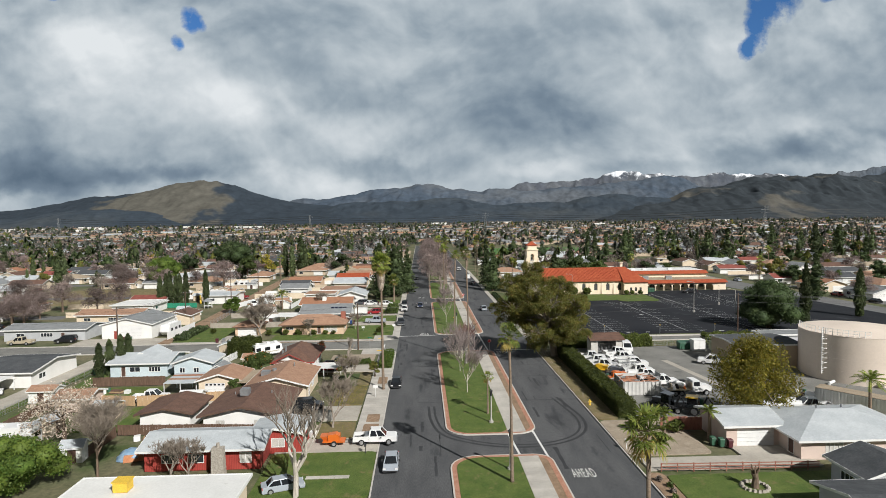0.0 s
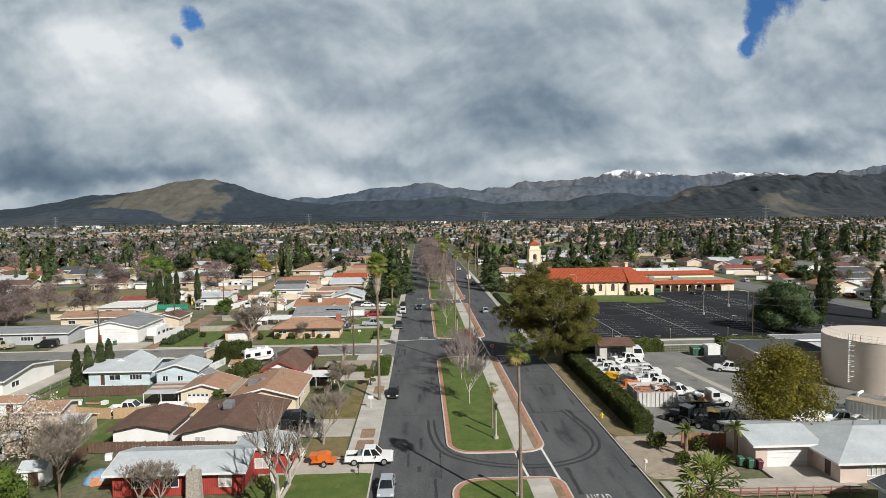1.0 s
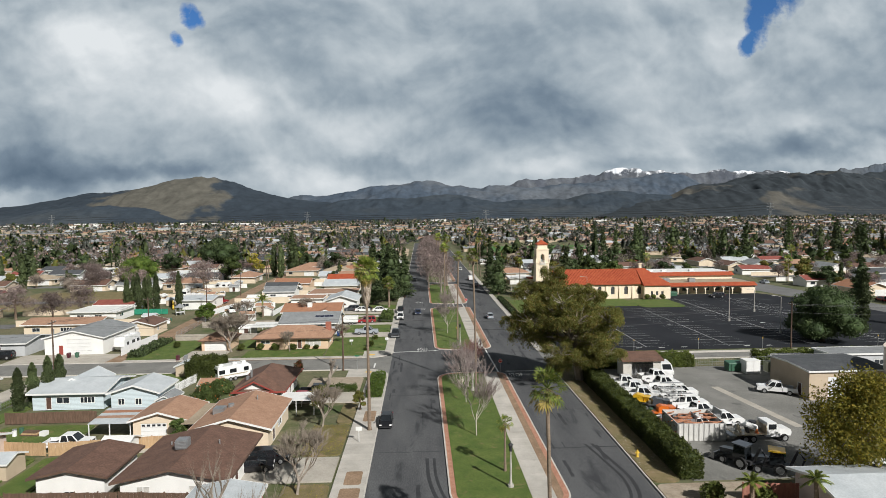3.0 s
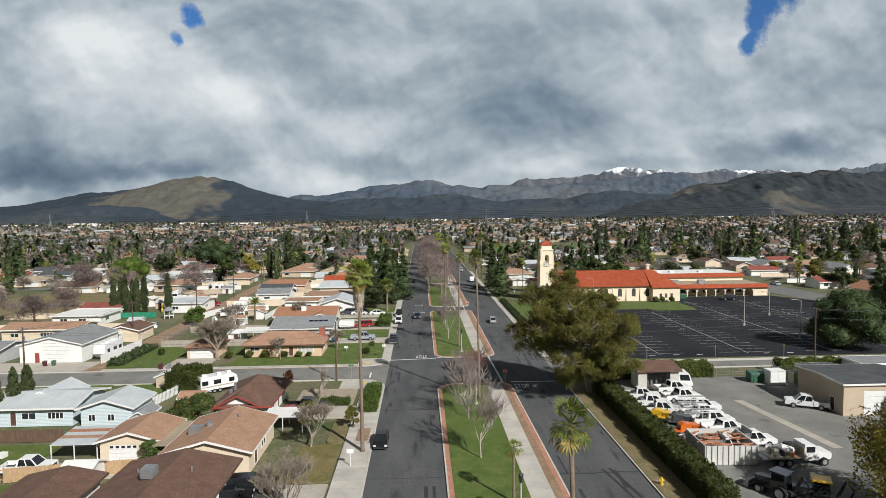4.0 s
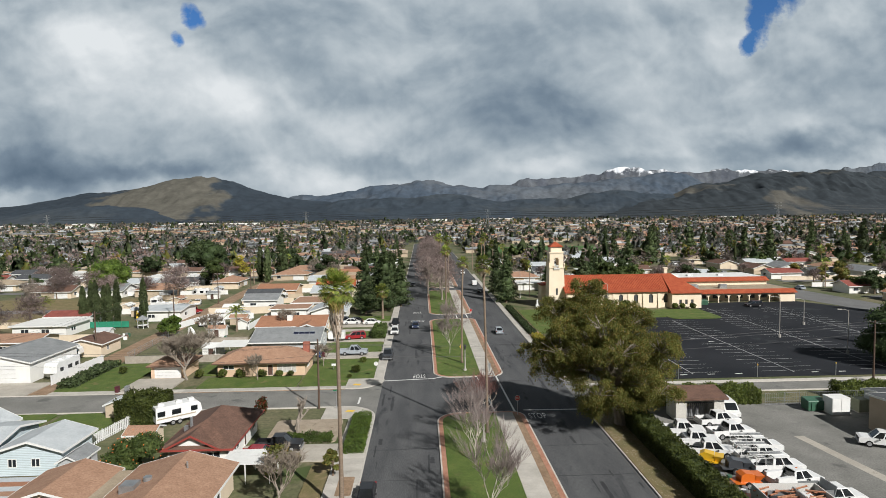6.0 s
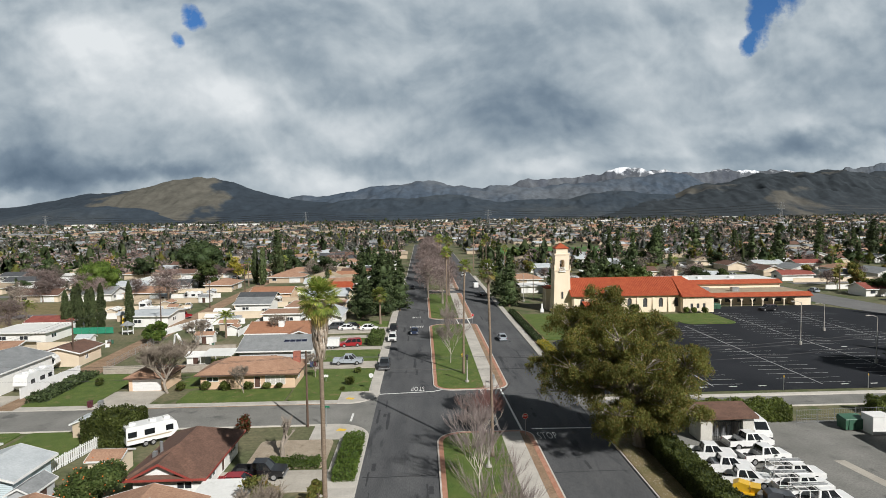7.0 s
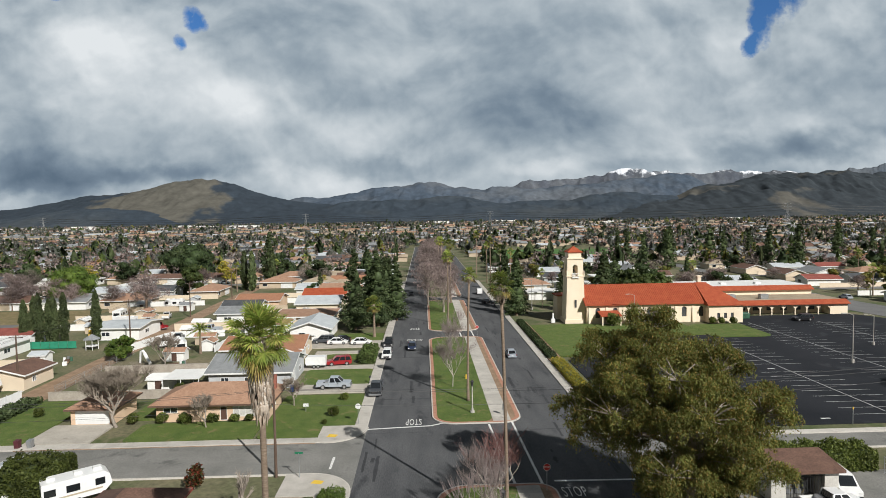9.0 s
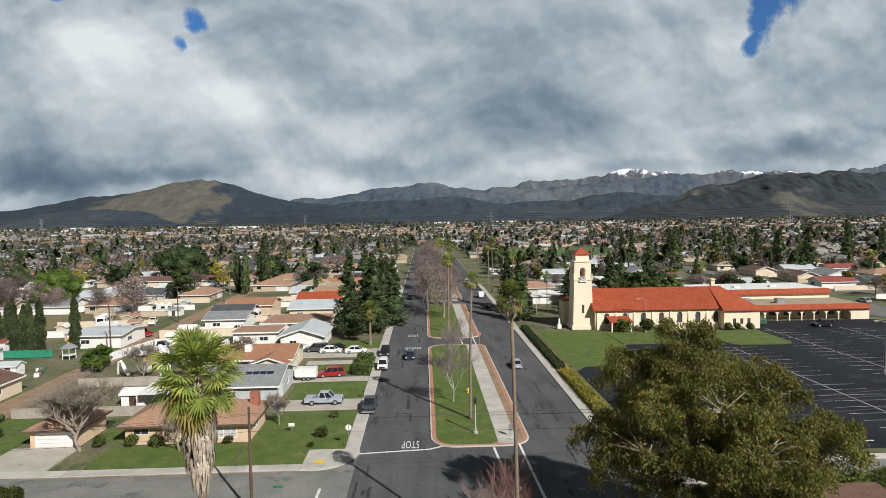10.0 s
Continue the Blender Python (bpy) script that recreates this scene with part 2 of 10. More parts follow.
# ---- geometry helpers ----
class Geo:
    """Collects corners and faces of one mesh."""

    def __init__(self):
        self.v, self.f = [], []

    def add(self, corners, faces):
        n = len(self.v)
        self.v.extend(tuple(map(float, c)) for c in corners)
        self.f.extend(tuple(i + n for i in face) for face in faces)
        return self

    def hexa(self, low, high):
        """A solid between two outlines of equal length, low and high."""
        n = len(low)
        sides = [(i, (i + 1) % n, n + (i + 1) % n, n + i) for i in range(n)]
        return self.add([*low, *high], [tuple(range(n - 1, -1, -1)), tuple(range(n, 2 * n)), *sides])

    def box(self, x0, y0, z0, x1, y1, z1):
        flat = [(x0, y0), (x1, y0), (x1, y1), (x0, y1)]
        return self.hexa([(*p, z0) for p in flat], [(*p, z1) for p in flat])

    def prism(self, outline, z0, z1):
        return self.hexa([(*p, z0) for p in outline], [(*p, z1) for p in outline])

    def sheet(self, outline, z):
        return self.add([(*p, z) for p in outline], [tuple(range(len(outline)))])

    def tube(self, points, radii, n=6, cap=True):
        rings = []
        for i, p in enumerate(points):
            a, b = Vector(points[max(i - 1, 0)]), Vector(points[min(i + 1, len(points) - 1)])
            d = (b - a).normalized() if (b - a).length > 1e-6 else Vector((0, 0, 1))
            side = d.cross(Vector((0.0, 1.0, 0.0)) if abs(d.y) < 0.9 else Vector((1.0, 0.0, 0.0))).normalized()
            other = d.cross(side)
            r = radii[i] if not isinstance(radii, (int, float)) else radii
            rings.append([tuple(Vector(p) + r * (math.cos(k * 2 * math.pi / n) * side + math.sin(k * 2 * math.pi / n) * other)) for k in range(n)])
        base = len(self.v)
        for ring in rings:
            self.v.extend(ring)
        for i in range(len(rings) - 1):
            for k in range(n):
                a, b = base + i * n + k, base + i * n + (k + 1) % n
                self.f.append((a, b, b + n, a + n))
        if cap:
            self.f.append(tuple(base + k for k in range(n - 1, -1, -1)))
            self.f.append(tuple(base + (len(rings) - 1) * n + k for k in range(n)))
        return self

    def cyl(self, x, y, z0, z1, r, n=16, r2=None):
        ring = [(math.cos(k * 2 * math.pi / n), math.sin(k * 2 * math.pi / n)) for k in range(n)]
        r2 = r if r2 is None else r2
        return self.hexa([(x + r * a, y + r * b, z0) for a, b in ring], [(x + r2 * a, y + r2 * b, z1) for a, b in ring])

    def wheel(self, x, y, z, r, w, n=14):
        """A disc with its axle along x."""
        ring = [(math.cos(k * 2 * math.pi / n), math.sin(k * 2 * math.pi / n)) for k in range(n)]
        return self.hexa([(x - w / 2, y + r * a, z + r * b) for a, b in ring], [(x + w / 2, y + r * a, z + r * b) for a, b in ring])

    def moved(self, m):
        self.v = [tuple(m @ Vector(p)) for p in self.v]
        return self

    def join(self, other):
        return self.add(other.v, other.f)

    def mesh(self, name, material, smooth=False):
        me = bpy.data.meshes.new(name)
        me.from_pydata(self.v, [], self.f)
        me.materials.append(material)
        if smooth:
            me.shade_smooth()
        me.update()
        return me


def part(name, geo, material, parent=None, label="", smooth=False):
    ob = new(name, geo.mesh(name, material, smooth))
    if parent is not None:
        ob.parent = parent
    if label:
        tagged(ob, label=label)
    return ob


def root(name, x, y, z=0.0, turn=0.0, label="", category="", group="", kind=""):
    ob = new(name)
    ob.empty_display_size = 0.3
    ob.matrix_basis = pose(x, y, z, 0, 0, turn)
    return tagged(ob, label, category, group, kind)


def structure(name, geo, material, label, category, smooth=False):
    return tagged(part(name, geo, material, None, "", smooth), label, category, kind="structure")


def rounded(x0, y0, x1, y1, r, n=6):
    """The outline of a rectangle with its corners rounded; r: one radius, or four (south-west, south-east, north-east, north-west)."""
    rs = r if isinstance(r, tuple) else (r,) * 4
    pts = []
    for (cx, cy, a), q in zip(((x0, y0, 180), (x1, y0, 270), (x1, y1, 0), (x0, y1, 90)), rs):
        ox, oy = cx + (q if cx == x0 else -q), cy + (q if cy == y0 else -q)
        for k in range(n + 1):
            b = radians(a + 90 * k / n)
            pts.append((ox + q * math.cos(b), oy + q * math.sin(b)))
    return pts


def band(geo, outer, inner, z0, z1):
    """A raised rim between two outlines of equal count."""
    n = len(outer)
    geo.add([(*p, z0) for p in outer] + [(*p, z1) for p in outer] + [(*p, z1) for p in inner] + [(*p, z0) for p in inner],
            [q for i in range(n) for j in [(i + 1) % n] for q in ((i, j, n + j, n + i), (n + i, n + j, 2 * n + j, 2 * n + i), (2 * n + i, 2 * n + j, 3 * n + j, 3 * n + i))])
    return geo


def loop_band(geo, outer, inner, low, high):
    """A board that runs round a closed line of points in space, from outer to inner, low and high of it."""
    n = len(outer)
    geo.add([(x, y, z + low) for x, y, z in outer] + [(x, y, z + high) for x, y, z in outer] + [(x, y, z + high) for x, y, z in inner] + [(x, y, z + low) for x, y, z in inner],
            [q for i in range(n) for j in [(i + 1) % n] for q in ((i, j, n + j, n + i), (n + i, n + j, 2 * n + j, 2 * n + i), (2 * n + i, 2 * n + j, 3 * n + j, 3 * n + i), (3 * n + i, 3 * n + j, j, i))])
    return geo


# ---- ground, streets, medians ----
WEST, EAST = -4.8, 26.1            # kerb lines of the avenue
S_W, N_W = 134.0, 143.2            # side street to the west
S_E, N_E = 137.2, 141.9            # side street to the east

g = Geo()
steps = [-400, 0, 400, 1000, 2000, 3200, 4800]
cols = [-4800, -2400, -1000, -400, 0, 400, 1000, 2400, 4800]
g.add([(x, y, -0.06) for y in steps for x in cols],
      [(j * 9 + i, j * 9 + i + 1, (j + 1) * 9 + i + 1, (j + 1) * 9 + i) for j in range(6) for i in range(8)])
structure("ground", g, GROUND, "flat valley ground of dry grass and soil", "ground")

g = Geo().box(WEST, -60, -0.3, EAST, 640, 0.0)
structure("road", g, ASPHALT, "dark asphalt avenue with two carriageways beside a planted median", "road")
g = Geo()
g.add([(-420, S_W, 0.0), (WEST - 5, S_W, 0.0), (WEST - 2, S_W - 1.2, 0.0), (WEST, S_W - 4.5, 0.0), (WEST, N_W + 4.5, 0.0), (WEST - 2, N_W + 1.4, 0.0), (WEST - 6, N_W, 0.0), (-420, N_W - 1, 0.0)], [tuple(range(8))])
structure("road_side_west", g, OLD_ASPHALT, "worn grey asphalt side street", "road")
g = Geo()
g.add([(EAST, S_E - 6.0, 0.004), (EAST + 2.5, S_E - 1.2, 0.004), (EAST + 6, S_E, 0.004), (420, S_E, 0.004), (420, N_E, 0.004), (EAST + 6, N_E, 0.004), (EAST + 1.6, N_E + 1.5, 0.004), (EAST, N_E + 5, 0.004)], [tuple(range(8))])
structure("road_side_east", g, OLD_ASPHALT, "worn grey side street along the car park", "road")

MEDIANS = [(20.0, 72.2), (79.2, 130.0), (148.7, 207.5), (215.0, 269.5), (277.5, 345.0), (354.0, 430.0), (440.0, 560.0)]
for y0, y1 in MEDIANS:
    x0, x1 = 4.1, 16.8
    med = root("median", 0, 0, 0, label="kerbed planted median with red paving edge and concrete path", category="median", kind="structure", group="medians of the avenue")
    rad = (3.2, 3.0, 2.2, 3.6)
    o = rounded(x0, y0, x1, y1, rad)
    i1 = rounded(x0 + 0.18, y0 + 0.18, x1 - 0.18, y1 - 0.18, tuple(q - 0.18 for q in rad))
    i2 = rounded(x0 + 0.75, y0 + 0.6, x1 - 0.75, y1 - 0.75, tuple(q - 0.6 for q in rad))
    part("kerb", band(Geo(), o, i1, -0.05, 0.15), KERB, med, "pale concrete kerb")
    part("paving_edge", band(Geo(), i1, i2, 0.0, 0.145), BRICK_EDGE, med, "red paved edge strip")
    part("grass", Geo().prism(rounded(x0 + 0.75, y0 + 0.6, 12.6, y1 - 0.75, (2.6, 1.6, 0.5, 3.0)), 0.0, 0.17), LAWN, med, "mown green grass")
    part("fill", Geo().prism(i2, -0.02, 0.13), DIRT, med, "bare brown soil")
    if y0 > 300:
        part("path", Geo().box(12.62, y0 + 0.6, 0, 15.1, y1 - 0.6, 0.165), CONCRETE, med, "concrete path")
        continue
    m = int((y1 - y0) / 1.8)
    slab = Geo().box(0, 0, 0, 2.5, (y1 - y0 - 1.2) / m - 0.03, 0.16).mesh("path_slab", CONCRETE)
    for k in range(m):
        ob = new("path_slab", slab)
        ob.parent = med
        ob.location = (12.62, y0 + 0.6 + k * (y1 - y0 - 1.2) / m, 0.005)


def kerb_line(x0, y0, x1, y1, w=0.16):
    d = Vector((x1 - x0, y1 - y0, 0)).normalized()
    s = Vector((-d.y, d.x, 0)) * w
    return Geo().prism([(x0, y0), (x1, y1), (x1 + s.x, y1 + s.y), (x0 + s.x, y0 + s.y)], -0.05, 0.15)


def path_of(points):
    """A kerb along a line of points, 0.16 m wide, on the left of its way."""
    geo = Geo()
    for (ax, ay), (bx, by) in zip(points, points[1:]):
        geo.join(kerb_line(ax, ay, bx, by))
    return geo


def corner(cx, cy, r, a0, a1, n=8):
    return [(cx + r * math.cos(radians(a0 + (a1 - a0) * k / n)), cy + r * math.sin(radians(a0 + (a1 - a0) * k / n))) for k in range(n + 1)]


SW_CORNER = corner(WEST - 5, S_W - 5, 5, 0, 90)
NW_CORNER = corner(WEST - 5, N_W + 5, 5, 270, 360)
SE_CORNER = corner(EAST + 5, S_E - 5, 5, 90, 180)
NE_CORNER = corner(EAST + 5, N_E + 5, 5, 180, 270)
structure("kerb_west_south", path_of([(WEST, -40), *SW_CORNER, (-400, S_W)]), KERB, "concrete kerb of the avenue and side street", "kerb")
structure("kerb_west_north", path_of([(-400, N_W - 1), *NW_CORNER, (WEST, 640)]), KERB, "concrete kerb of the avenue and side street", "kerb")
structure("kerb_east_south", path_of([(400, S_E), *SE_CORNER, (EAST, -40)]), KERB, "concrete kerb of the avenue and side street", "kerb")
structure("kerb_east_north", path_of([(EAST, 640), *NE_CORNER, (400, N_E)]), KERB, "concrete kerb of the avenue and side street", "kerb")


def pavement(name, x0, y0, x1, y1, step, along_y=True, label="pale concrete pavement in cast slabs", z=0.0):
    """A pavement of slabs, each with its own joints."""
    base = structure(name, Geo().box(x0, y0, -0.04, x1, y1, z + 0.09), DIRT, label, "pavement")
    long = (y1 - y0) if along_y else (x1 - x0)
    m = max(1, round(long / step))
    d = long / m
    me = (Geo().box(0, 0, 0, x1 - x0, d - 0.035, 0.05) if along_y else Geo().box(0, 0, 0, d - 0.035, y1 - y0, 0.05)).mesh("slab", CONCRETE)
    for k in range(m):
        ob = new("slab", me)
        ob.parent = base
        ob.location = (x0, y0 + k * d, z + 0.09) if along_y else (x0 + k * d, y0, z + 0.09)
    return base


# repairs in the avenue's surface
TAR = surface("asphalt_repair", (0.030, 0.031, 0.034), (0.042, 0.043, 0.047), 0.6, 0.85, 0.2, 30)
rp = random.Random(15)
g = Geo()
for k in range(95):
    x = rp.choice((rp.uniform(-4.4, 3.4), rp.uniform(17.2, 25.4)))
    y, l, w = rp.uniform(30, 300), rp.uniform(0.8, 7.0), rp.uniform(0.15, 0.7)
    n = 7
    left = [(x - w / 2 * rp.uniform(0.5, 1.0), y + l * i / n, 0.0045) for i in range(n + 1)]
    right = [(x + w / 2 * rp.uniform(0.5, 1.0), y + l * i / n, 0.0045) for i in range(n + 1)]
    g.add(left + right, [(i, n + 1 + i, n + 2 + i, i + 1) for i in range(n)])
for y in (94.0, 108.5, 117.0, 146.0, 160.5, 176.0, 188.0, 204.5, 233.0):
    for x0, x1 in ((-4.5, 3.8), (17.0, 25.8)):
        n = 12
        w = rp.uniform(0.08, 0.3)
        off = [rp.uniform(-0.12, 0.12) for _ in range(n + 1)]
        g.add([(x0 + (x1 - x0) * i / n, y + off[i], 0.0046) for i in range(n + 1)] + [(x0 + (x1 - x0) * i / n, y + off[i] + w, 0.0046) for i in range(n + 1)], [(i, i + 1, n + 2 + i, n + 1 + i) for i in range(n)])
tagged(part("asphalt_repairs", g, TAR), "dark sealed cracks and repair strips in the avenue", "road repairs", kind="stuff")

# ---- pavements, lawns, drives ----
pavement("pavement_west_south", -8.5, 79.1, -4.98, 129, 1.6)
pavement("path_across_lawn", -12.6, 66.7, -7.6, 67.5, 1.6, False, "narrow concrete path across a front lawn", 0.02)
pavement("pavement_west_north", -6.6, 149, -4.98, 330, 1.6)
pavement("pavement_east_north", 26.28, 147, 27.6, 330, 1.6)
pavement("pavement_cross_north", -60, N_W - 0.1, -11, N_W + 1.6, 1.6, False)
for name, pts in (("corner_pavement_north", [(-6.6, 149), (-11, 149), (-11, N_W + 0.17), *corner(WEST - 5, N_W + 5, 5.17, 270, 360), (WEST - 0.17, 149)]),
                  ("corner_pavement_south", [(-12.5, 128.6), (WEST - 0.17, 128.6), *corner(WEST - 5, S_W - 5, 4.83, 0, 90), (-12.5, S_W - 0.17)])):
    structure(name, Geo().prism(pts, 0.0, 0.142), CONCRETE, "concrete street corner with a yellow ramp", "pavement")
structure("ramp_pad_north", Geo().prism([(-9.9, 145.0), (-8.7, 144.7), (-8.4, 145.6), (-9.6, 145.9)], 0.1, 0.15), YELLOW_PAINT, "yellow tactile ramp pad", "ramp pad")
structure("ramp_pad_south", Geo().prism([(-9.4, 131.4), (-8.2, 131.1), (-8.0, 131.9), (-9.1, 132.2)], 0.1, 0.15), YELLOW_PAINT, "yellow tactile ramp pad", "ramp pad")


def lawn(x0, y0, x1, y1, material=LAWN, z=0.13, r=0.8, label="mown green front lawn", name="lawn", category="lawn"):
    return structure(name, Geo().prism(rounded(x0, y0, x1, y1, r, 3), min(-0.08, z - 0.2), z), material, label, category)


BEIGE_SLAB = surface("driveway_concrete", (0.36, 0.33, 0.285), (0.45, 0.415, 0.36), 0.4, 0.88, 0.15, 20, 0.12, 5, stains=((0.25, 0.23, 0.20), 0.5, 0.63))
for x0, y0, x1, y1 in ((-19.2, 145.1, -6.62, 163.6), (-36.5, 145.0, -19.6, 151.8), (-60.2, 145.0, -49.2, 163.5), (-18.8, 169.6, -6.62, 179.6), (-40.0, 153.6, -34.8, 163.0),
                       (-17.0, 187.6, -6.8, 192.0), (-17.5, 206.0, -6.8, 214.0), (-18.0, 62.2, -5.0, 74.4), (-16.0, 40.0, -5.0, 62.0), (-65.8, 88.0, -64.2, 131.0), (-57.2, 84.4, -46.0, 95.0), (-57.5, 98.4, -45.0, 106.5), (-62.2, 89.0, -59.5, 126.0), (-51.0, 124.0, -42.0, 133.5), (-33.0, 75.0, -29.0, 81.0), (-45.0, 84.0, -41.0, 95.0), (-62, 127, -52, 133.6)):
    lawn(x0, y0, x1, y1)
for x0, y0, x1, y1 in ((-13.8, 79.2, -8.8, 85.6), (-13.8, 93.5, -8.8, 104.0), (-10.9, 104.6, -8.7, 113.5)):
    lawn(x0, y0, x1, y1, DRY_GRASS, label="patchy brown and green front garden")
for x0, y0, x1, y1 in ((-49.0, 145.0, -40.6, 152.0), (-18.5, 164.6, -6.7, 169.4), (-22.0, 179.8, -6.7, 182.6), (-20.0, 192.6, -6.7, 195.0), (-24.0, 198.4, -6.7, 205.2), (-18.0, 74.6, -4.98, 79.0), (-21.0, 86.4, -8.8, 92.9), (-24.0, 114.2, -8.6, 119.2), (-84.0, 143.4, -63.5, 151.0), (-42.0, 96.2, -29.0, 100.4),
                       (-70.0, 88.0, -66.0, 131.0), (40.0, 66.6, 48.0, 72.8), (27.2, 66.6, 40.0, 70.0)):
    structure("driveway", Geo().box(x0, y0, -0.05, x1, y1, 0.15), BEIGE_SLAB, "stained concrete driveway", "driveway")
lawn(-18.4, 120.0, -9.2, 128.4, SAND, label="sandy bare front garden with shrubs", name="sand_garden", category="garden")
lawn(26.4, 84.0, 29.6, 131.0, DRY_GRASS, label="strip of dry patchy grass under the hedge", z=0.1)
lawn(26.4, 71.0, 37.0, 83.5, SAND, label="bare pale soil yard", z=0.1, name="soil_bed", category="soil")
lawn(28.5, 48.0, 56.0, 65.2, LAWN)
lawn(26.4, 50.0, 28.4, 66.0, DIRT, label="gravel strip with cactus and stones", name="gravel_strip", category="gravel", z=0.1)
lawn(27.8, 150.0, 30.6, 226.0, DIRT, label="narrow planting bed beside the pavement", name="planting_bed", category="planting bed", z=0.12)
lawn(30.7, 186.0, 47.0, 220.5, LAWN, label="green lawn in front of the church tower")
lawn(47.2, 204.6, 70.0, 219.8, LAWN, label="green lawn strip along the church")
structure("dirt_track", Geo().prism([(-63.5, 144.0), (-57.5, 144.0), (-60.5, 200.0), (-63.5, 275.0), (-66.0, 360.0), (-70.0, 360.0), (-68.5, 275.0), (-65.5, 200.0)], -0.2, -0.02), DIRT, "rutted dirt track between back gardens", "track")
lawn(-150.0, 214.0, -98.0, 262.0, DRY_GRASS, label="open field of dry brown grass", name="bare_field", category="field", z=-0.03)
lawn(60.0, 452.0, 155.0, 560.0, GREEN_FIELD, label="wide green sports field", name="sports_field", category="field", z=0.0)

# the yard of the works depot and the church car park
structure("depot_yard", Geo().prism([(31, 84.2), (60, 84.2), (100, 80), (100, 131), (31, 131)], -0.05, 0.012), OLD_ASPHALT, "worn grey asphalt works yard", "yard")
structure("yard_strip", Geo().prism([(49.8, 118.0), (51.1, 118.0), (53.4, 99.0), (52.1, 99.0)], -0.02, 0.018), BEIGE_SLAB, "pale concrete trench strip across the works yard", "yard strip")
structure("car_park", Geo().prism([(31.5, 145.0), (140, 145.0), (132, 210), (122, 228.0), (86, 228), (84, 204), (48, 204), (31.5, 183)], -0.05, 0.016), LOT_ASPHALT, "freshly sealed black car park with white stall lines", "car park")
structure("car_park_kerb", Geo().box(30.5, 142.2, -0.05, 132, 143.1, 0.14), KERB, "concrete kerb strip along the car park", "kerb")
structure("church_street", Geo().prism([(141, 142), (148, 142), (140, 262), (149, 420), (142, 420), (133, 262), (126, 236)], -0.05, 0.01), FAR_ASPHALT, "grey residential street", "road")

# stall lines: two banks on either side of long spines that run slantwise over the lot
OLD_LINE = surface("worn_road_paint", (0.58, 0.58, 0.57), (0.40, 0.40, 0.40), 0.8, 0.7, fine=0.3, fine_scale=5)
stripe = Geo()


def line_strip(geo, ax, ay, bx, by, w=0.12, z=0.03):
    d = Vector((bx - ax, by - ay, 0)).normalized()
    s = Vector((-d.y, d.x, 0)) * w / 2
    geo.add([(ax - s.x, ay - s.y, z), (bx - s.x, by - s.y, z), (bx + s.x, by + s.y, z), (ax + s.x, ay + s.y, z)], [(0, 1, 2, 3)])


for k, cx in enumerate((50.5, 69.0, 87.5, 106.0)):
    line_strip(stripe, cx, 147.5, cx, 199.0 if cx < 84 else 218.0, 0.16)
    n = 19 if cx < 84 else 25
    for j in range(n):
        y = 148.5 + j * 2.8
        if 170.5 < y < 176.5 and j % 2:
            continue
        line_strip(stripe, cx - 5.6, y, cx - 0.3, y, 0.10)
        line_strip(stripe, cx + 0.3, y, cx + 5.6, y, 0.10)
tagged(part("stall_lines", stripe, OLD_LINE), "white painted parking stall lines on asphalt", "road marking", kind="stuff")
for x, y in ((48, 147), (53, 147), (58, 147), (72, 147), (77, 147), (66, 173), (91, 173)):
    line = Geo().prism([(x, y), (x + 1.3, y + 0.1), (x + 1.3, y + 0.35), (x, y + 0.35)], 0.02, 0.036)
    tagged(part("arrow_mark", line, WHITE_LINE), "white painted arrow on the car park", "road marking", group="car park arrows")

# road paint
paint = lambda name, geo, label: tagged(part(name, geo, WHITE_LINE), label, "road marking", kind="structure")
g = Geo()
line_strip(g, -4.7, 147.6, 3.9, 148.4, 0.35, 0.012), line_strip(g, 3.9, 148.4, 5.6, 149.3, 0.35, 0.012)
paint("stop_line_west", g, "white stop line across the southbound side")
g = Geo()
line_strip(g, 17.0, 130.6, 25.8, 130.4, 0.35, 0.012)
paint("stop_line_east", g, "white stop line across the northbound side")
for y0, y1, xa, xb in ((129.6, 148.4, 12.7, 11.9), (129.8, 149.4, 15.6, 15.2), (72.2, 79.3, 13.0, 12.6), (70.9, 80.6, 16.4, 16.1), (207.6, 215.0, 12.0, 11.8), (208.0, 215.4, 15.0, 14.8)):
    g = Geo()
    line_strip(g, xa, y0, xb, y1, 0.3, 0.012)
    paint("crossing_line", g, "white painted crossing line")
g = Geo()
line_strip(g, -7.9, 135.2, -7.9, 138.6, 0.3, 0.012)
paint("side_street_line", g, "white painted line on the side street")


def lettering(text, x, y, turn, width, height, z=0.014):
    """Tall letters painted on the road, as flat meshes."""
    cu = bpy.data.curves.new("lettering", "FONT")
    cu.body, cu.align_x, cu.align_y, cu.size, cu.space_character = text, "CENTER", "CENTER", 1.0, 1.15
    ob = new("lettering", cu)
    me = bpy.data.meshes.new_from_object(ob.evaluated_get(bpy.context.evaluated_depsgraph_get()))
    bpy.data.objects.remove(ob)
    xs, ys = [v.co.x for v in me.vertices], [v.co.y for v in me.vertices]
    sx, sy = width / (max(xs) - min(xs)), height / (max(ys) - min(ys))
    me.transform(Matrix.Diagonal((sx, sy, 1, 1)))
    me.materials.append(WHITE_LINE)
    out = new("road_lettering", me)
    out.matrix_basis = pose(x, y, z, 0, 0, turn)
    return tagged(out, f"white painted road lettering reading {text}", "road lettering", kind="structure")


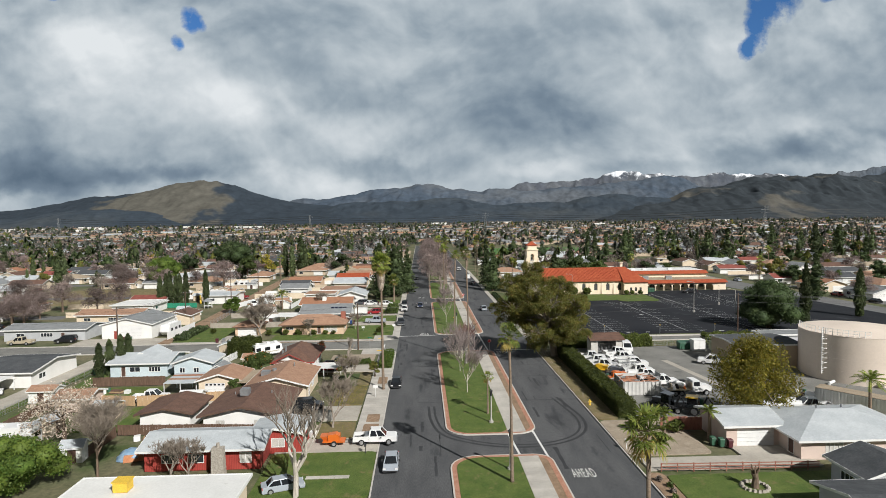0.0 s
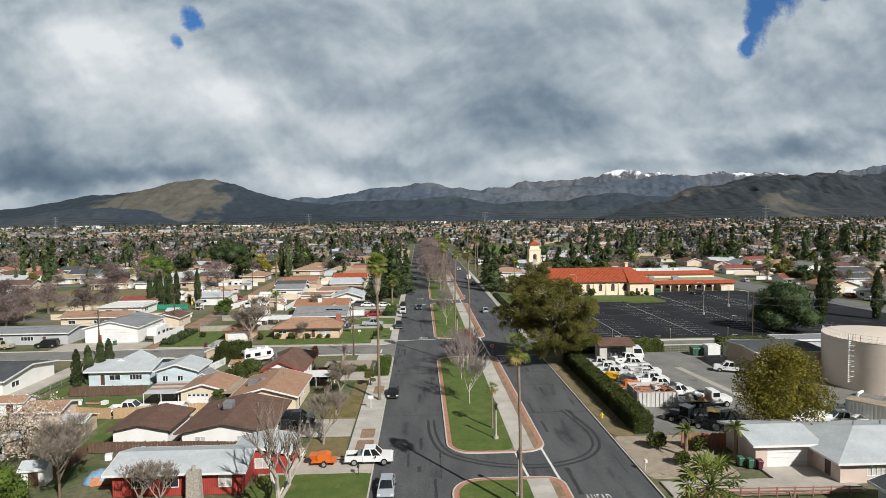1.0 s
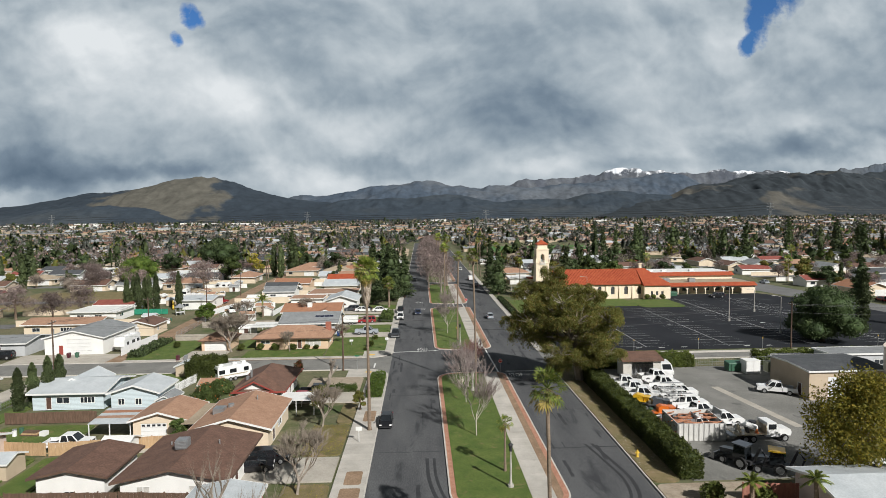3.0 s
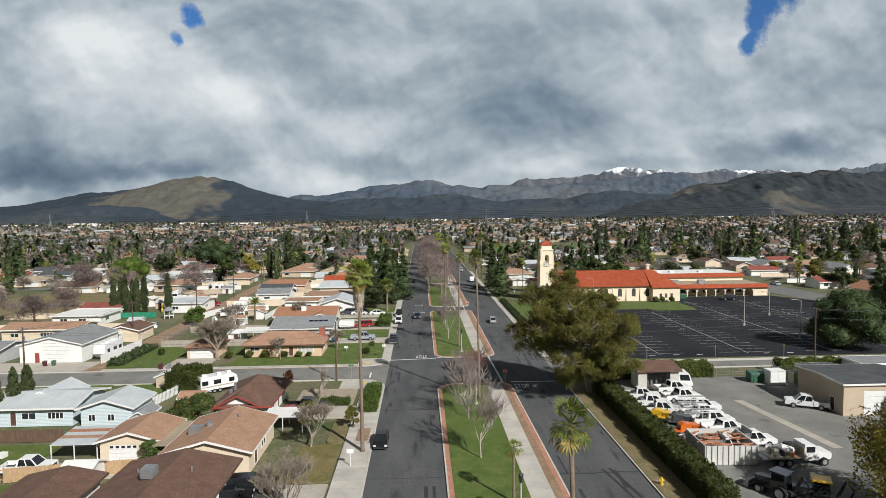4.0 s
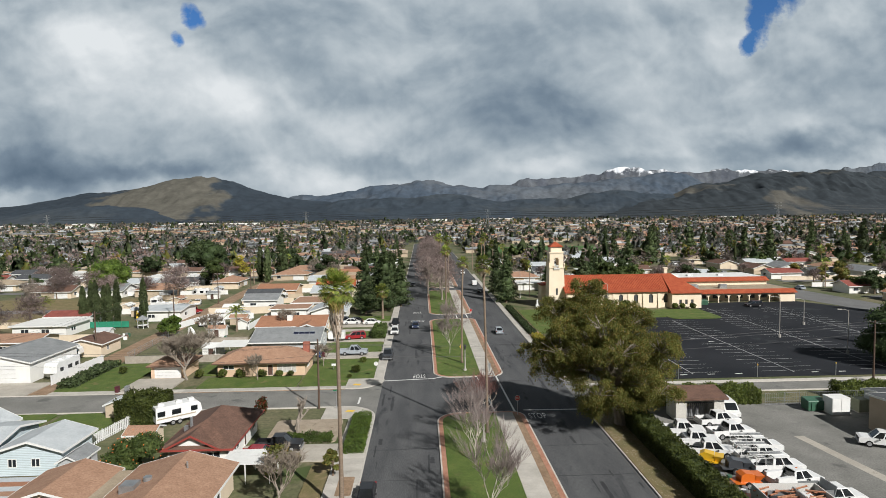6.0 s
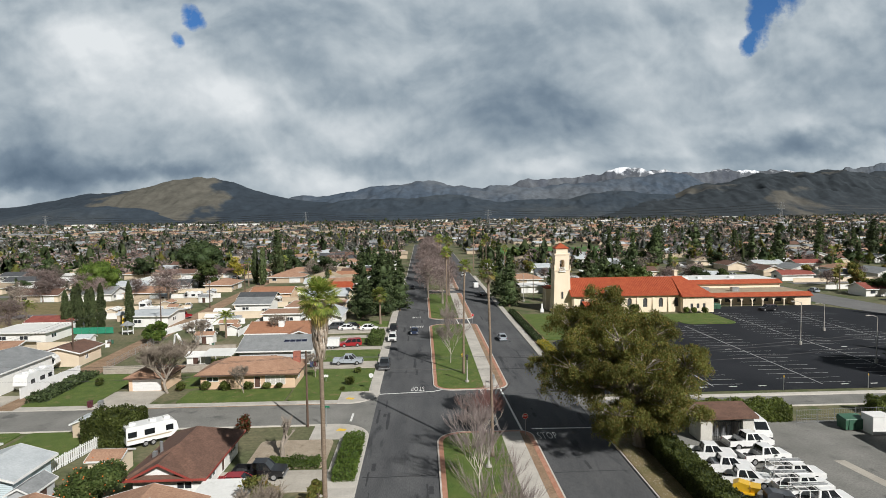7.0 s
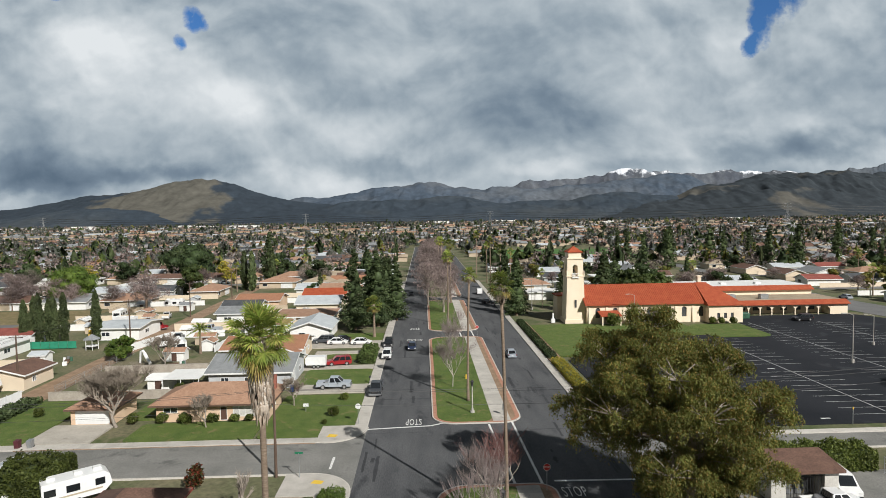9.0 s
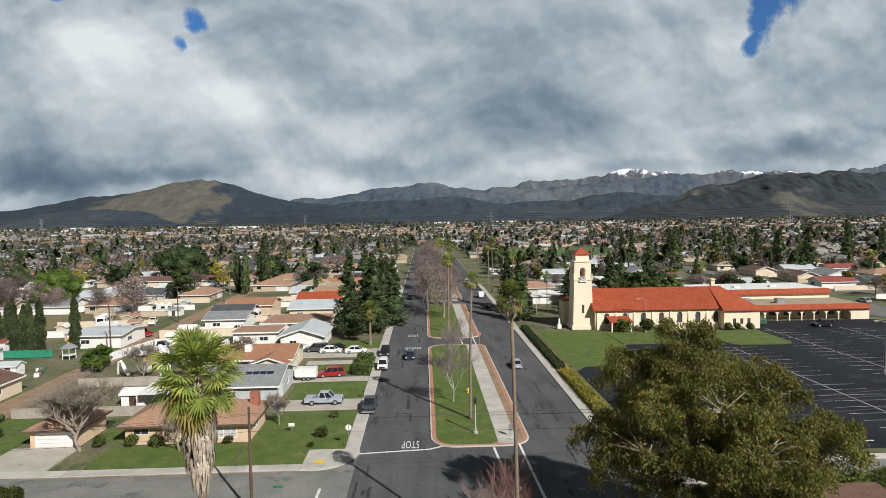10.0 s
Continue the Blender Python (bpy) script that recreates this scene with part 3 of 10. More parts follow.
lettering("STOP", 1.5, 150.2, 180, 2.2, 2.4)
lettering("STOP", 18.55, 127.9, 0, 2.5, 2.2)
lettering("AHEAD", 19.45, 66.5, 0, 2.7, 2.3)
lettering("AHEAD", 0.9, 205.2, 180, 3.6, 2.4)
lettering("STOP", 0.7, 219.2, 180, 2.4, 2.4)

# ---- buildings ----
STUCCO = {
    "white": surface("white_wall", (0.74, 0.73, 0.70), (0.80, 0.79, 0.76), 0.6, 0.85, 0.15, 30, 0.06, 10, stains=((0.60, 0.57, 0.52), 0.5, 0.68)),
    "cream": surface("cream_stucco", (0.64, 0.53, 0.40), (0.70, 0.59, 0.45), 0.5, 0.88, 0.2, 30, 0.06, 10),
    "peach": surface("peach_stucco", (0.62, 0.44, 0.30), (0.68, 0.50, 0.35), 0.5, 0.88, 0.2, 30, 0.06, 10),
    "paleblue": surface("pale_blue_siding", (0.56, 0.65, 0.69), (0.62, 0.71, 0.75), 0.6, 0.8, 0.1, 30, 0.05, 10, wave=("Z", 5.0)),
    "grey": surface("grey_stucco", (0.42, 0.43, 0.44), (0.50, 0.51, 0.52), 0.5, 0.85, 0.15, 30, 0.06, 10),
    "red": surface("red_barn_siding", (0.33, 0.045, 0.035), (0.40, 0.065, 0.05), 0.6, 0.8, 0.1, 30, 0.1, 10, wave=("X", 5.0)),
    "pink": surface("pinkish_stucco", (0.58, 0.46, 0.40), (0.64, 0.52, 0.45), 0.5, 0.88, 0.2, 30, 0.06, 10),
    "tan": surface("tan_stucco", (0.46, 0.37, 0.27), (0.53, 0.43, 0.32), 0.5, 0.88, 0.2, 30, 0.06, 10),
    "church": surface("church_stucco", (0.78, 0.66, 0.50), (0.83, 0.71, 0.55), 0.3, 0.88, 0.15, 20, 0.05, 8, stains=((0.68, 0.56, 0.42), 0.3, 0.66)),
}
ROOFS = {
    "brown": surface("dark_brown_shingle", (0.115, 0.065, 0.048), (0.155, 0.088, 0.064), 0.8, 0.9, 0.4, 12, 0.3, 5),
    "tanbrown": surface("tan_shingle", (0.30, 0.175, 0.115), (0.37, 0.225, 0.15), 0.8, 0.9, 0.4, 12, 0.25, 5),
    "orange": surface("orange_tile_roof", (0.30, 0.145, 0.085), (0.36, 0.18, 0.105), 0.8, 0.85, 0.4, 12, 0.25, 5),
    "lightgrey": surface("pale_grey_shingle", (0.40, 0.43, 0.45), (0.48, 0.51, 0.525), 0.5, 0.8, 0.3, 12, 0.12, 5, stains=((0.33, 0.35, 0.36), 0.4, 0.62)),
    "grey": surface("grey_shingle", (0.19, 0.20, 0.205), (0.25, 0.26, 0.265), 0.6, 0.9, 0.4, 12, 0.2, 5),
    "dark": surface("charcoal_shingle", (0.055, 0.060, 0.066), (0.085, 0.09, 0.096), 0.6, 0.9, 0.4, 12, 0.25, 5),
    "white": surface("white_coated_roof", (0.66, 0.66, 0.64), (0.74, 0.74, 0.72), 0.3, 0.7, 0.1, 10, 0.06, 4, stains=((0.52, 0.51, 0.49), 0.4, 0.64)),
    "darkred": surface("dark_red_shingle", (0.20, 0.055, 0.045), (0.26, 0.08, 0.06), 0.6, 0.9, 0.4, 12, 0.25, 5),
    "clay": surface("red_clay_tile", (0.30, 0.055, 0.022), (0.37, 0.085, 0.034), 0.7, 0.8, 0.5, 8, 0.22, 5),
    "gravel": surface("tan_gravel_roof", (0.30, 0.24, 0.17), (0.38, 0.31, 0.225), 0.4, 0.95, 0.4, 14, 0.2, 6),
}
TRIM = surface("white_trim_paint", (0.72, 0.72, 0.70), (0.78, 0.78, 0.76), 1.0, 0.6, fine=0.05)
RED_TRIM = surface("red_trim_paint", (0.26, 0.05, 0.04), (0.31, 0.065, 0.05), 1.0, 0.6)
BROWN_TRIM = surface("brown_trim_paint", (0.10, 0.06, 0.045), (0.14, 0.085, 0.06), 1.0, 0.7)
GLASS = surface("window_glass", (0.020, 0.024, 0.030), (0.035, 0.040, 0.047), 0.4, 0.06, spec=0.8, fine=0.1)
BLIND = surface("window_blind", (0.52, 0.50, 0.46), (0.60, 0.58, 0.54), 1.0, 0.35, wave=("Z", 8.0))
DOOR_WHITE = surface("white_garage_door", (0.70, 0.70, 0.69), (0.76, 0.76, 0.75), 1.0, 0.55, fine=0.05)
DOOR_DARK = surface("dark_door_paint", (0.08, 0.045, 0.035), (0.11, 0.06, 0.045), 1.0, 0.6)
METAL = surface("galvanised_metal", (0.36, 0.37, 0.38), (0.45, 0.46, 0.47), 1.0, 0.45, metal=0.7, fine=0.15)
DARK_METAL = surface("dark_metal", (0.025, 0.025, 0.027), (0.04, 0.04, 0.042), 1.0, 0.5, fine=0.15)


def wall_cells(geo, length, height, holes, t, place):
    """A wall of boxes round its openings. place(u, d, z) gives the corner at u along it, d deep."""
    us = sorted({0.0, length, *[h[0] for h in holes], *[h[1] for h in holes]})
    zs = sorted({0.0, height, *[h[2] for h in holes], *[h[3] for h in holes]})
    solid = {(a, b) for a in range(len(us) - 1) for b in range(len(zs) - 1)
             if not any(h[0] < (us[a] + us[a + 1]) / 2 < h[1] and h[2] < (zs[b] + zs[b + 1]) / 2 < h[3] for h in holes)}
    index, verts, faces = {}, [], []

    def at(a, b, d):
        if (a, b, d) not in index:
            index[a, b, d] = len(verts)
            verts.append(place(us[a], t * d, zs[b]))
        return index[a, b, d]

    for a, b in solid:
        faces.append((at(a, b, 0), at(a + 1, b, 0), at(a + 1, b + 1, 0), at(a, b + 1, 0)))
        faces.append((at(a, b + 1, 1), at(a + 1, b + 1, 1), at(a + 1, b, 1), at(a, b, 1)))
        for (da, db), (p, q) in (((-1, 0), ((a, b), (a, b + 1))), ((1, 0), ((a + 1, b), (a + 1, b + 1))), ((0, -1), ((a, b), (a + 1, b))), ((0, 1), ((a, b + 1), (a + 1, b + 1)))):
            if (a + da, b + db) not in solid:
                faces.append((at(*p, 0), at(*q, 0), at(*q, 1), at(*p, 1)))
    geo.add(verts, faces)


def framed(name, u0, u1, z0, z1, place, parent, pane_mat, frame_mat=None, bars=1):
    """A window or door in a wall's opening: frame, panes, sill."""
    f = 0.07
    frame_mat = frame_mat or TRIM
    g = Geo()
    for a0, a1, b0, b1 in ((u0, u1, z0, z0 + f), (u0, u1, z1 - f, z1), (u0, u0 + f, z0 + f, z1 - f), (u1 - f, u1, z0 + f, z1 - f),
                           *[(u0 + (u1 - u0) * (k + 1) / (bars + 1) - f / 2, u0 + (u1 - u0) * (k + 1) / (bars + 1) + f / 2, z0 + f, z1 - f) for k in range(bars)]):
        g.hexa([place(a0, -0.03, b0), place(a1, -0.03, b0), place(a1, 0.07, b0), place(a0, 0.07, b0)], [place(a0, -0.03, b1), place(a1, -0.03, b1), place(a1, 0.07, b1), place(a0, 0.07, b1)])
    win = part(name, g, frame_mat, parent)
    for k in range(bars + 1):
        a0, a1 = u0 + (u1 - u0) * k / (bars + 1) + f / 2, u0 + (u1 - u0) * (k + 1) / (bars + 1) - f / 2
        p = Geo().hexa([place(a0, 0.03, z0 + f), place(a1, 0.03, z0 + f), place(a1, 0.05, z0 + f), place(a0, 0.05, z0 + f)],
                       [place(a0, 0.03, z1 - f), place(a1, 0.03, z1 - f), place(a1, 0.05, z1 - f), place(a0, 0.05, z1 - f)])
        part("pane", p, pane_mat, win)
    return win


def garage_door(u0, u1, z0, z1, place, parent, windows=False):
    g = Geo()
    n = 4
    for k in range(n):
        a, b = z0 + (z1 - z0) * k / n, z0 + (z1 - z0) * (k + 1) / n - 0.03
        g.hexa([place(u0, 0.05, a), place(u1, 0.05, a), place(u1, 0.11, a), place(u0, 0.11, a)], [place(u0, 0.05, b), place(u1, 0.05, b), place(u1, 0.11, b), place(u0, 0.11, b)])
    door = part("garage_door", g, DOOR_WHITE, parent, "white sectional garage door")
    if windows:
        for k in range(5):
            a = u0 + (u1 - u0) * (k + 0.2) / 5
            b = a + (u1 - u0) * 0.6 / 5
            q = Geo().hexa([place(a, 0.03, z1 - 0.42), place(b, 0.03, z1 - 0.42), place(b, 0.06, z1 - 0.42), place(a, 0.06, z1 - 0.42)],
                           [place(a, 0.03, z1 - 0.14), place(b, 0.03, z1 - 0.14), place(b, 0.06, z1 - 0.14), place(a, 0.06, z1 - 0.14)])
            part("pane", q, GLASS, door)
    return door


def roof_on(thing, x0, x1, y0, y1, h, kind, rise, over, mat, trim, gable_mat, t=0.16, name="roof"):
    """Roof, fascia and gable ends over a rectangle."""
    X0, X1, Y0, Y1 = x0 - over, x1 + over, y0 - over, y1 + over
    g, fa = Geo(), Geo()
    if kind == "flat":
        g.box(X0, Y0, h, X1, Y1, h + t)
        band(fa, [(X0 - 0.03, Y0 - 0.03), (X1 + 0.03, Y0 - 0.03), (X1 + 0.03, Y1 + 0.03), (X0 - 0.03, Y1 + 0.03)], [(X0 + 0.12, Y0 + 0.12), (X1 - 0.12, Y0 + 0.12), (X1 - 0.12, Y1 - 0.12), (X0 + 0.12, Y1 - 0.12)], h - 0.1, h + t + 0.05)
    elif kind in ("gx", "gy"):
        along_x = kind == "gx"
        if along_x:
            a0, a1, b0, b1 = X0, X1, Y0, Y1
            at = lambda a, b, z: (a, b, z)
        else:
            a0, a1, b0, b1 = Y0, Y1, X0, X1
            at = lambda a, b, z: (b, a, z)
        m, w = (b0 + b1) / 2, (b1 - b0) / 2
        drop = rise * over / max(w - over, 0.1)
        e, r = h - drop + 0.02, h + rise + 0.02
        for b in (b0, b1):
            g.hexa([at(a0, b, e), at(a1, b, e), at(a1, m, r), at(a0, m, r)], [at(a0, b, e + t), at(a1, b, e + t), at(a1, m, r + t), at(a0, m, r + t)])
        o, p = 0.04, 0.0
        ring = lambda q: [at(a0 - q, b0 - q, e), at(a0 - q, m, r), at(a0 - q, b1 + q, e), at(a1 + q, b1 + q, e), at(a1 + q, m, r), at(a1 + q, b0 - q, e)]
        loop_band(fa, ring(o), ring(p), -0.09, t + 0.01)
        i0, i1 = (x0, x1) if along_x else (y0, y1)
        j0, j1 = (y0, y1) if along_x else (x0, x1)
        for a, q in ((i0, 0.15), (i1, -0.15)):
            part("gable", Geo().hexa([at(a, j0, h), at(a, j1, h), at(a, m, h + rise)], [at(a + q, j0, h), at(a + q, j1, h), at(a + q, m, h + rise)]), gable_mat, thing)
    elif kind == "hip":
        long_x = (X1 - X0) >= (Y1 - Y0)
        w = min(X1 - X0, Y1 - Y0) / 2
        e = h - 0.12
        if long_x:
            r0, r1 = (X0 + w, (Y0 + Y1) / 2), (X1 - w, (Y0 + Y1) / 2)
            if X1 - X0 - 2 * w < 0.4:
                r0, r1 = (r0[0] - 0.2, r0[1]), (r1[0] + 0.2, r1[1])
        else:
            r0, r1 = ((X0 + X1) / 2, Y0 + w), ((X0 + X1) / 2, Y1 - w)
        low = [(X0, Y0), (X1, Y0), (X1, Y1), (X0, Y1)]
        for dz in (0.0,):
            v = [(*p, e) for p in low] + [(*p, e + t) for p in low] + [(*r0, h + rise + t), (*r1, h + rise + t)]
            faces = [(3, 2, 1, 0), (0, 1, 5, 4), (1, 2, 6, 5), (2, 3, 7, 6), (3, 0, 4, 7)]
            faces += [(4, 5, 9, 8), (5, 6, 9), (6, 7, 8, 9), (7, 4, 8)] if long_x else [(4, 5, 8), (5, 6, 9, 8), (6, 7, 9), (7, 4, 8, 9)]
            g.add(v, faces)
        band(fa, [(X0 - 0.03, Y0 - 0.03), (X1 + 0.03, Y0 - 0.03), (X1 + 0.03, Y1 + 0.03), (X0 - 0.03, Y1 + 0.03)], low, e - 0.08, e + t)
    part(name, g, mat, thing)
    part("fascia", fa, trim, thing)


def house(name, label, x0, x1, y0, y1, h, kind, rise, wall="white", roof="brown", trim=None, over=0.5, holes=(), z=0.0, category="house", group="", floor=True):
    """holes: (side, u0, u1, z0, z1, what); sides S N run along x, E W along y. what: window, blind, door, garage, garage_lights, open."""
    trim = trim or TRIM
    if kind in ("gx", "gy"):
        h, rise = h + 0.22, max(rise - 0.22, 0.3)
    cx, cy = (x0 + x1) / 2, (y0 + y1) / 2
    thing = root(name, cx, cy, z, 0, label, category, group)
    x0, x1, y0, y1 = x0 - cx, x1 - cx, y0 - cy, y1 - cy
    t = 0.16
    sides = {"S": (x1 - x0, lambda u, d, zz: (x0 + u, y0 + d, zz)), "N": (x1 - x0, lambda u, d, zz: (x0 + u, y1 - d, zz)),
             "W": (y1 - y0 - 2 * t, lambda u, d, zz: (x0 + d, y0 + t + u, zz)), "E": (y1 - y0 - 2 * t, lambda u, d, zz: (x1 - d, y0 + t + u, zz))}
    for s, (length, place) in sides.items():
        mine = [q[1:] for q in holes if q[0] == s]
        g = Geo()
        wall_cells(g, length, h, mine, t, place)
        part("wall", g, STUCCO[wall], thing)
        for u0, u1, z0, z1, what in mine:
            if what in ("window", "blind"):
                framed("window", u0, u1, z0, z1, place, thing, GLASS if what == "window" else BLIND, bars=1 if u1 - u0 < 2.2 else 3)
            elif what == "door":
                framed("door", u0, u1, z0, z1, place, thing, DOOR_DARK, TRIM, 0)
            elif what.startswith("garage"):
                garage_door(u0, u1, z0, z1, place, thing, what.endswith("lights"))
    if floor:
        part("floor", Geo().box(x0 + t, y0 + t, 0.0, x1 - t, y1 - t, 0.1), BEIGE_SLAB, thing)
    roof_on(thing, x0, x1, y0, y1, h, kind, rise, over, ROOFS[roof], trim, STUCCO[wall])
    return thing


def on_roof(thing, name, geo, mat, label=""):
    return part(name, geo, mat, thing, label)


W, BL, D, GA, GL = "window", "blind", "door", "garage", "garage_lights"
house("house", "low house with a flat white roof beside the avenue", -34, -17.6, 50, 61.5, 2.9, "flat", 0, "cream", "white", over=0.5, holes=[("E", 2, 4, 1, 2.1, W)])
g = Geo().box(-29.6, 58.2, 3.15, -28.2, 59.5, 4.1)
g.box(-29.7, 58.1, 4.1, -28.1, 59.6, 4.2)
tagged(part("roof_cooler", g, YELLOW_PAINT), "yellow evaporative cooler on a white roof", "cooler")
h1 = house("house", "red-painted house with a pale grey roof and stone chimney", -32.2, -18.6, 70.3, 76.6, 2.5, "gx", 1.05, "red", "lightgrey", over=0.7,
           holes=[("S", 2.0, 4.0, 0.9, 2.0, W), ("S", 5.2, 7.0, 0.9, 2.0, W), ("S", 11.2, 12.6, 0.8, 2.1, BL)])
STONE = surface("river_stone", (0.30, 0.27, 0.23), (0.42, 0.385, 0.33), 4.0, 0.9, 0.8, 5, 0.3, 9)
g = Geo().hexa([(1.6, -5.0, 0), (3.1, -5.0, 0), (3.1, -4.0, 0), (1.6, -4.0, 0)], [(1.7, -4.95, 3.3), (3.0, -4.95, 3.3), (3.0, -4.1, 3.3), (1.7, -4.1, 3.3)])
g.cyl(2.35, -4.5, 3.3, 3.8, 0.2, 10)
part("chimney", g, STONE, h1, "broad river-stone chimney")
house("house", "small red wing with a pale grey gable roof", -20.9, -14.6, 74.8, 80.0, 2.4, "gy", 0.8, "red", "lightgrey", over=0.4, holes=[("S", 2.5, 4.2, 0.8, 2.0, BL)])
house("house", "white bungalow with a low dark brown gable roof", -39.0, -32.0, 83.8, 91.0, 2.4, "gy", 0.95, "white", "brown", over=0.6, holes=[("S", 2.8, 4.0, 0.5, 1.0, W)], trim=BROWN_TRIM)
h2 = house("house", "white house with a wide dark brown roof and rooftop cooler", -29.6, -19.0, 82.2, 93.5, 2.5, "gy", 1.35, "white", "brown", over=0.7,
           holes=[("S", 1.6, 3.0, 0.9, 2.0, BL), ("S", 6.9, 8.4, 0.9, 2.0, BL), ("E", 3, 4.2, 0.1, 2.1, D), ("E", 6, 8, 0.9, 2.0, W)], trim=BROWN_TRIM)
g = Geo().box(-1.6, -0.9, 3.9, -0.4, 0.3, 4.9)
cooler = part("cooler", g, METAL, h2, "boxy metal rooftop cooler")
for k in range(5):
    part("slat", Geo().box(-1.65, -0.95, 4.05 + k * 0.16, -0.35, 0.35, 4.12 + k * 0.16), METAL, cooler)
for dx, dy, dz in ((2.4, 1.5, 3.5), (-3.2, 2.0, 3.2)):
    part("vent_pipe", Geo().cyl(dx, dy, dz - 0.4, dz + 0.5, 0.09, 8), METAL, h2)
house("house", "beige double garage with a tan shingle gable roof", -37.0, -30.0, 100.4, 107.0, 2.45, "gy", 1.25, "cream", "tanbrown", over=0.5, holes=[("S", 1.0, 4.4, 0.1, 2.2, GL)], category="garage")
h3 = house("house", "beige house with a wide tan shingle roof and satellite dish", -27.6, -18.2, 96.3, 107.5, 2.5, "gy", 1.5, "cream", "tanbrown", over=0.55,
           holes=[("S", 1.8, 2.9, 1.0, 2.0, W), ("S", 6.2, 7.5, 0.9, 2.0, W), ("E", 2, 3.2, 0.1, 2.1, D), ("E", 5, 7, 0.9, 2.0, W)])
g = Geo().box(-3.6, -1.6, 3.0, -2.2, -0.2, 4.0)
part("cooler", g, METAL, h3, "boxy metal rooftop cooler")
part("drum", Geo().cyl(-1.7, 0.2, 2.9, 4.1, 0.4, 12), METAL, h3, "metal water drum")
part("vent_pipe", Geo().cyl(1.2, 2.5, 3.4, 4.5, 0.1, 8), METAL, h3)
g = Geo().box(-30.0, 98.5, 2.62, -27.9, 106.8, 2.74)
tagged(part("breezeway_roof", g.box(-29.9, 98.6, 0, -29.75, 98.75, 2.62).box(-28.2, 98.6, 0, -28.05, 98.75, 2.62), ROOFS["gravel"]), "flat breezeway roof on posts between garage and house", "roof")


def canopy(name, label, x0, x1, y0, y1, z0, z1, strips, post_mat=TRIM, category="canopy"):
    """A lean-to roof of corrugated strips on posts."""
    thing = root(name, (x0 + x1) / 2, (y0 + y1) / 2, 0, 0, label, category)
    w, d = (x1 - x0) / 2, (y1 - y0) / 2
    n = len(strips)
    for k, s in enumerate(strips):
        a, b = -d + 2 * d * k / n, -d + 2 * d * (k + 1) / n
        za, zb = z0 + (z1 - z0) * k / n, z0 + (z1 - z0) * (k + 1) / n
        part("roof_strip", Geo().hexa([(-w, a, za), (w, a, za), (w, b, zb), (-w, b, zb)], [(-w, a, za + 0.06), (w, a, za + 0.06), (w, b, zb + 0.06), (-w, b, zb + 0.06)]), s, thing)
    for px in (-w + 0.1, 0, w - 0.1):
        for py, zz in ((-d + 0.1, z0), (d - 0.1, z1)):
            part("post", Geo().box(px - 0.05, py - 0.05, 0, px + 0.05, py + 0.05, zz), post_mat, thing)
    return thing


canopy("patio_roof", "corrugated patio roof in grey and rust strips on white posts", -43.0, -37.4, 100.6, 106.0, 2.2, 2.6, [ROOFS["lightgrey"], ROOFS["lightgrey"], ROOFS["pink"] if "pink" in ROOFS else ROOFS["tanbrown"], ROOFS["lightgrey"], ROOFS["orange"], ROOFS["lightgrey"]])
house("house", "pale blue cottage with a light grey gable roof", -46.0, -39.0, 112.4, 118.6, 2.7, "gy", 1.3, "paleblue", "lightgrey", over=0.5, holes=[("S", 1.0, 2.0, 1.0, 2.0, W), ("S", 3.6, 4.6, 1.0, 2.0, W), ("E", 1.5, 2.7, 0.9, 2.0, W)])
h4 = house("house", "pale blue house with a light grey roof", -58.6, -47.9, 113.8, 122.5, 2.5, "gx", 1.2, "paleblue", "lightgrey", over=0.6,
           holes=[("S", 2.0, 2.9, 0.1, 2.1, D), ("S", 3.6, 5.6, 1.0, 2.0, W), ("S", 7.2, 9.4, 1.0, 2.0, W), ("E", 2, 3, 1, 2, W)])
roof_on(h4, -3.8, 1.2, -0.5, 6.5, 2.55, "gy", 1.3, 0.4, ROOFS["lightgrey"], TRIM, STUCCO["paleblue"], name="cross_roof")
house("house", "small beige garage with a tan roof in a back garden", -56.0, -51.0, 92.5, 97.0, 2.3, "gx", 0.9, "pink", "tanbrown", over=0.5, holes=[("S", 1.2, 2.0, 0.9, 1.6, W)], category="garage")
h5 = house("house", "tall white workshop with grey roof and red door", -80.0, -67.6, 151.2, 165.5, 3.5, "gy", 1.7, "white", "grey", over=0.4, holes=[("S", 4.6, 10.0, 0.1, 3.4, GA), ("S", 3.0, 3.9, 0.1, 2.1, "open")], category="workshop")
part("side_door", Geo().box(-3.2, -7.12, 0.1, -2.3, -7.05, 2.1), RED_TRIM, h5, "bright red side door")
house("house", "cream garage with a brown gable roof", -73.0, -65.5, 170.5, 178.5, 2.5, "gy", 1.2, "cream", "brown", over=0.5, holes=[("E", 2, 3, 1, 2, W)], category="garage")
house("house", "long white flat-roofed house", -99.0, -86.0, 193.0, 203.5, 2.7, "flat", 0, "white", "white", over=0.6, holes=[("S", 2, 4, 1, 2, W), ("S", 7, 9, 1, 2, W), ("E", 2, 4, 1, 2, W)])
house("house", "long low house with a brown shingle roof", -99.0, -81.0, 173.5, 182.0, 2.6, "gx", 1.2, "cream", "tanbrown", over=0.6, holes=[("S", 2, 4, 1, 2, W), ("S", 9, 12, 1, 2, W)])
house("house", "low house with a dark red roof", -99.0, -87.5, 206.0, 213.0, 2.7, "gx", 1.2, "white", "darkred", over=0.5, holes=[("S", 2, 4, 1, 2, W)])
house("house", "grey-roofed white outbuilding by the dirt track", -77.0, -66.0, 212.5, 224.0, 2.7, "gx", 0.9, "white", "lightgrey", over=0.6, holes=[("S", 2, 4, 1, 2, W), ("E", 3, 5, 1, 2, W)])
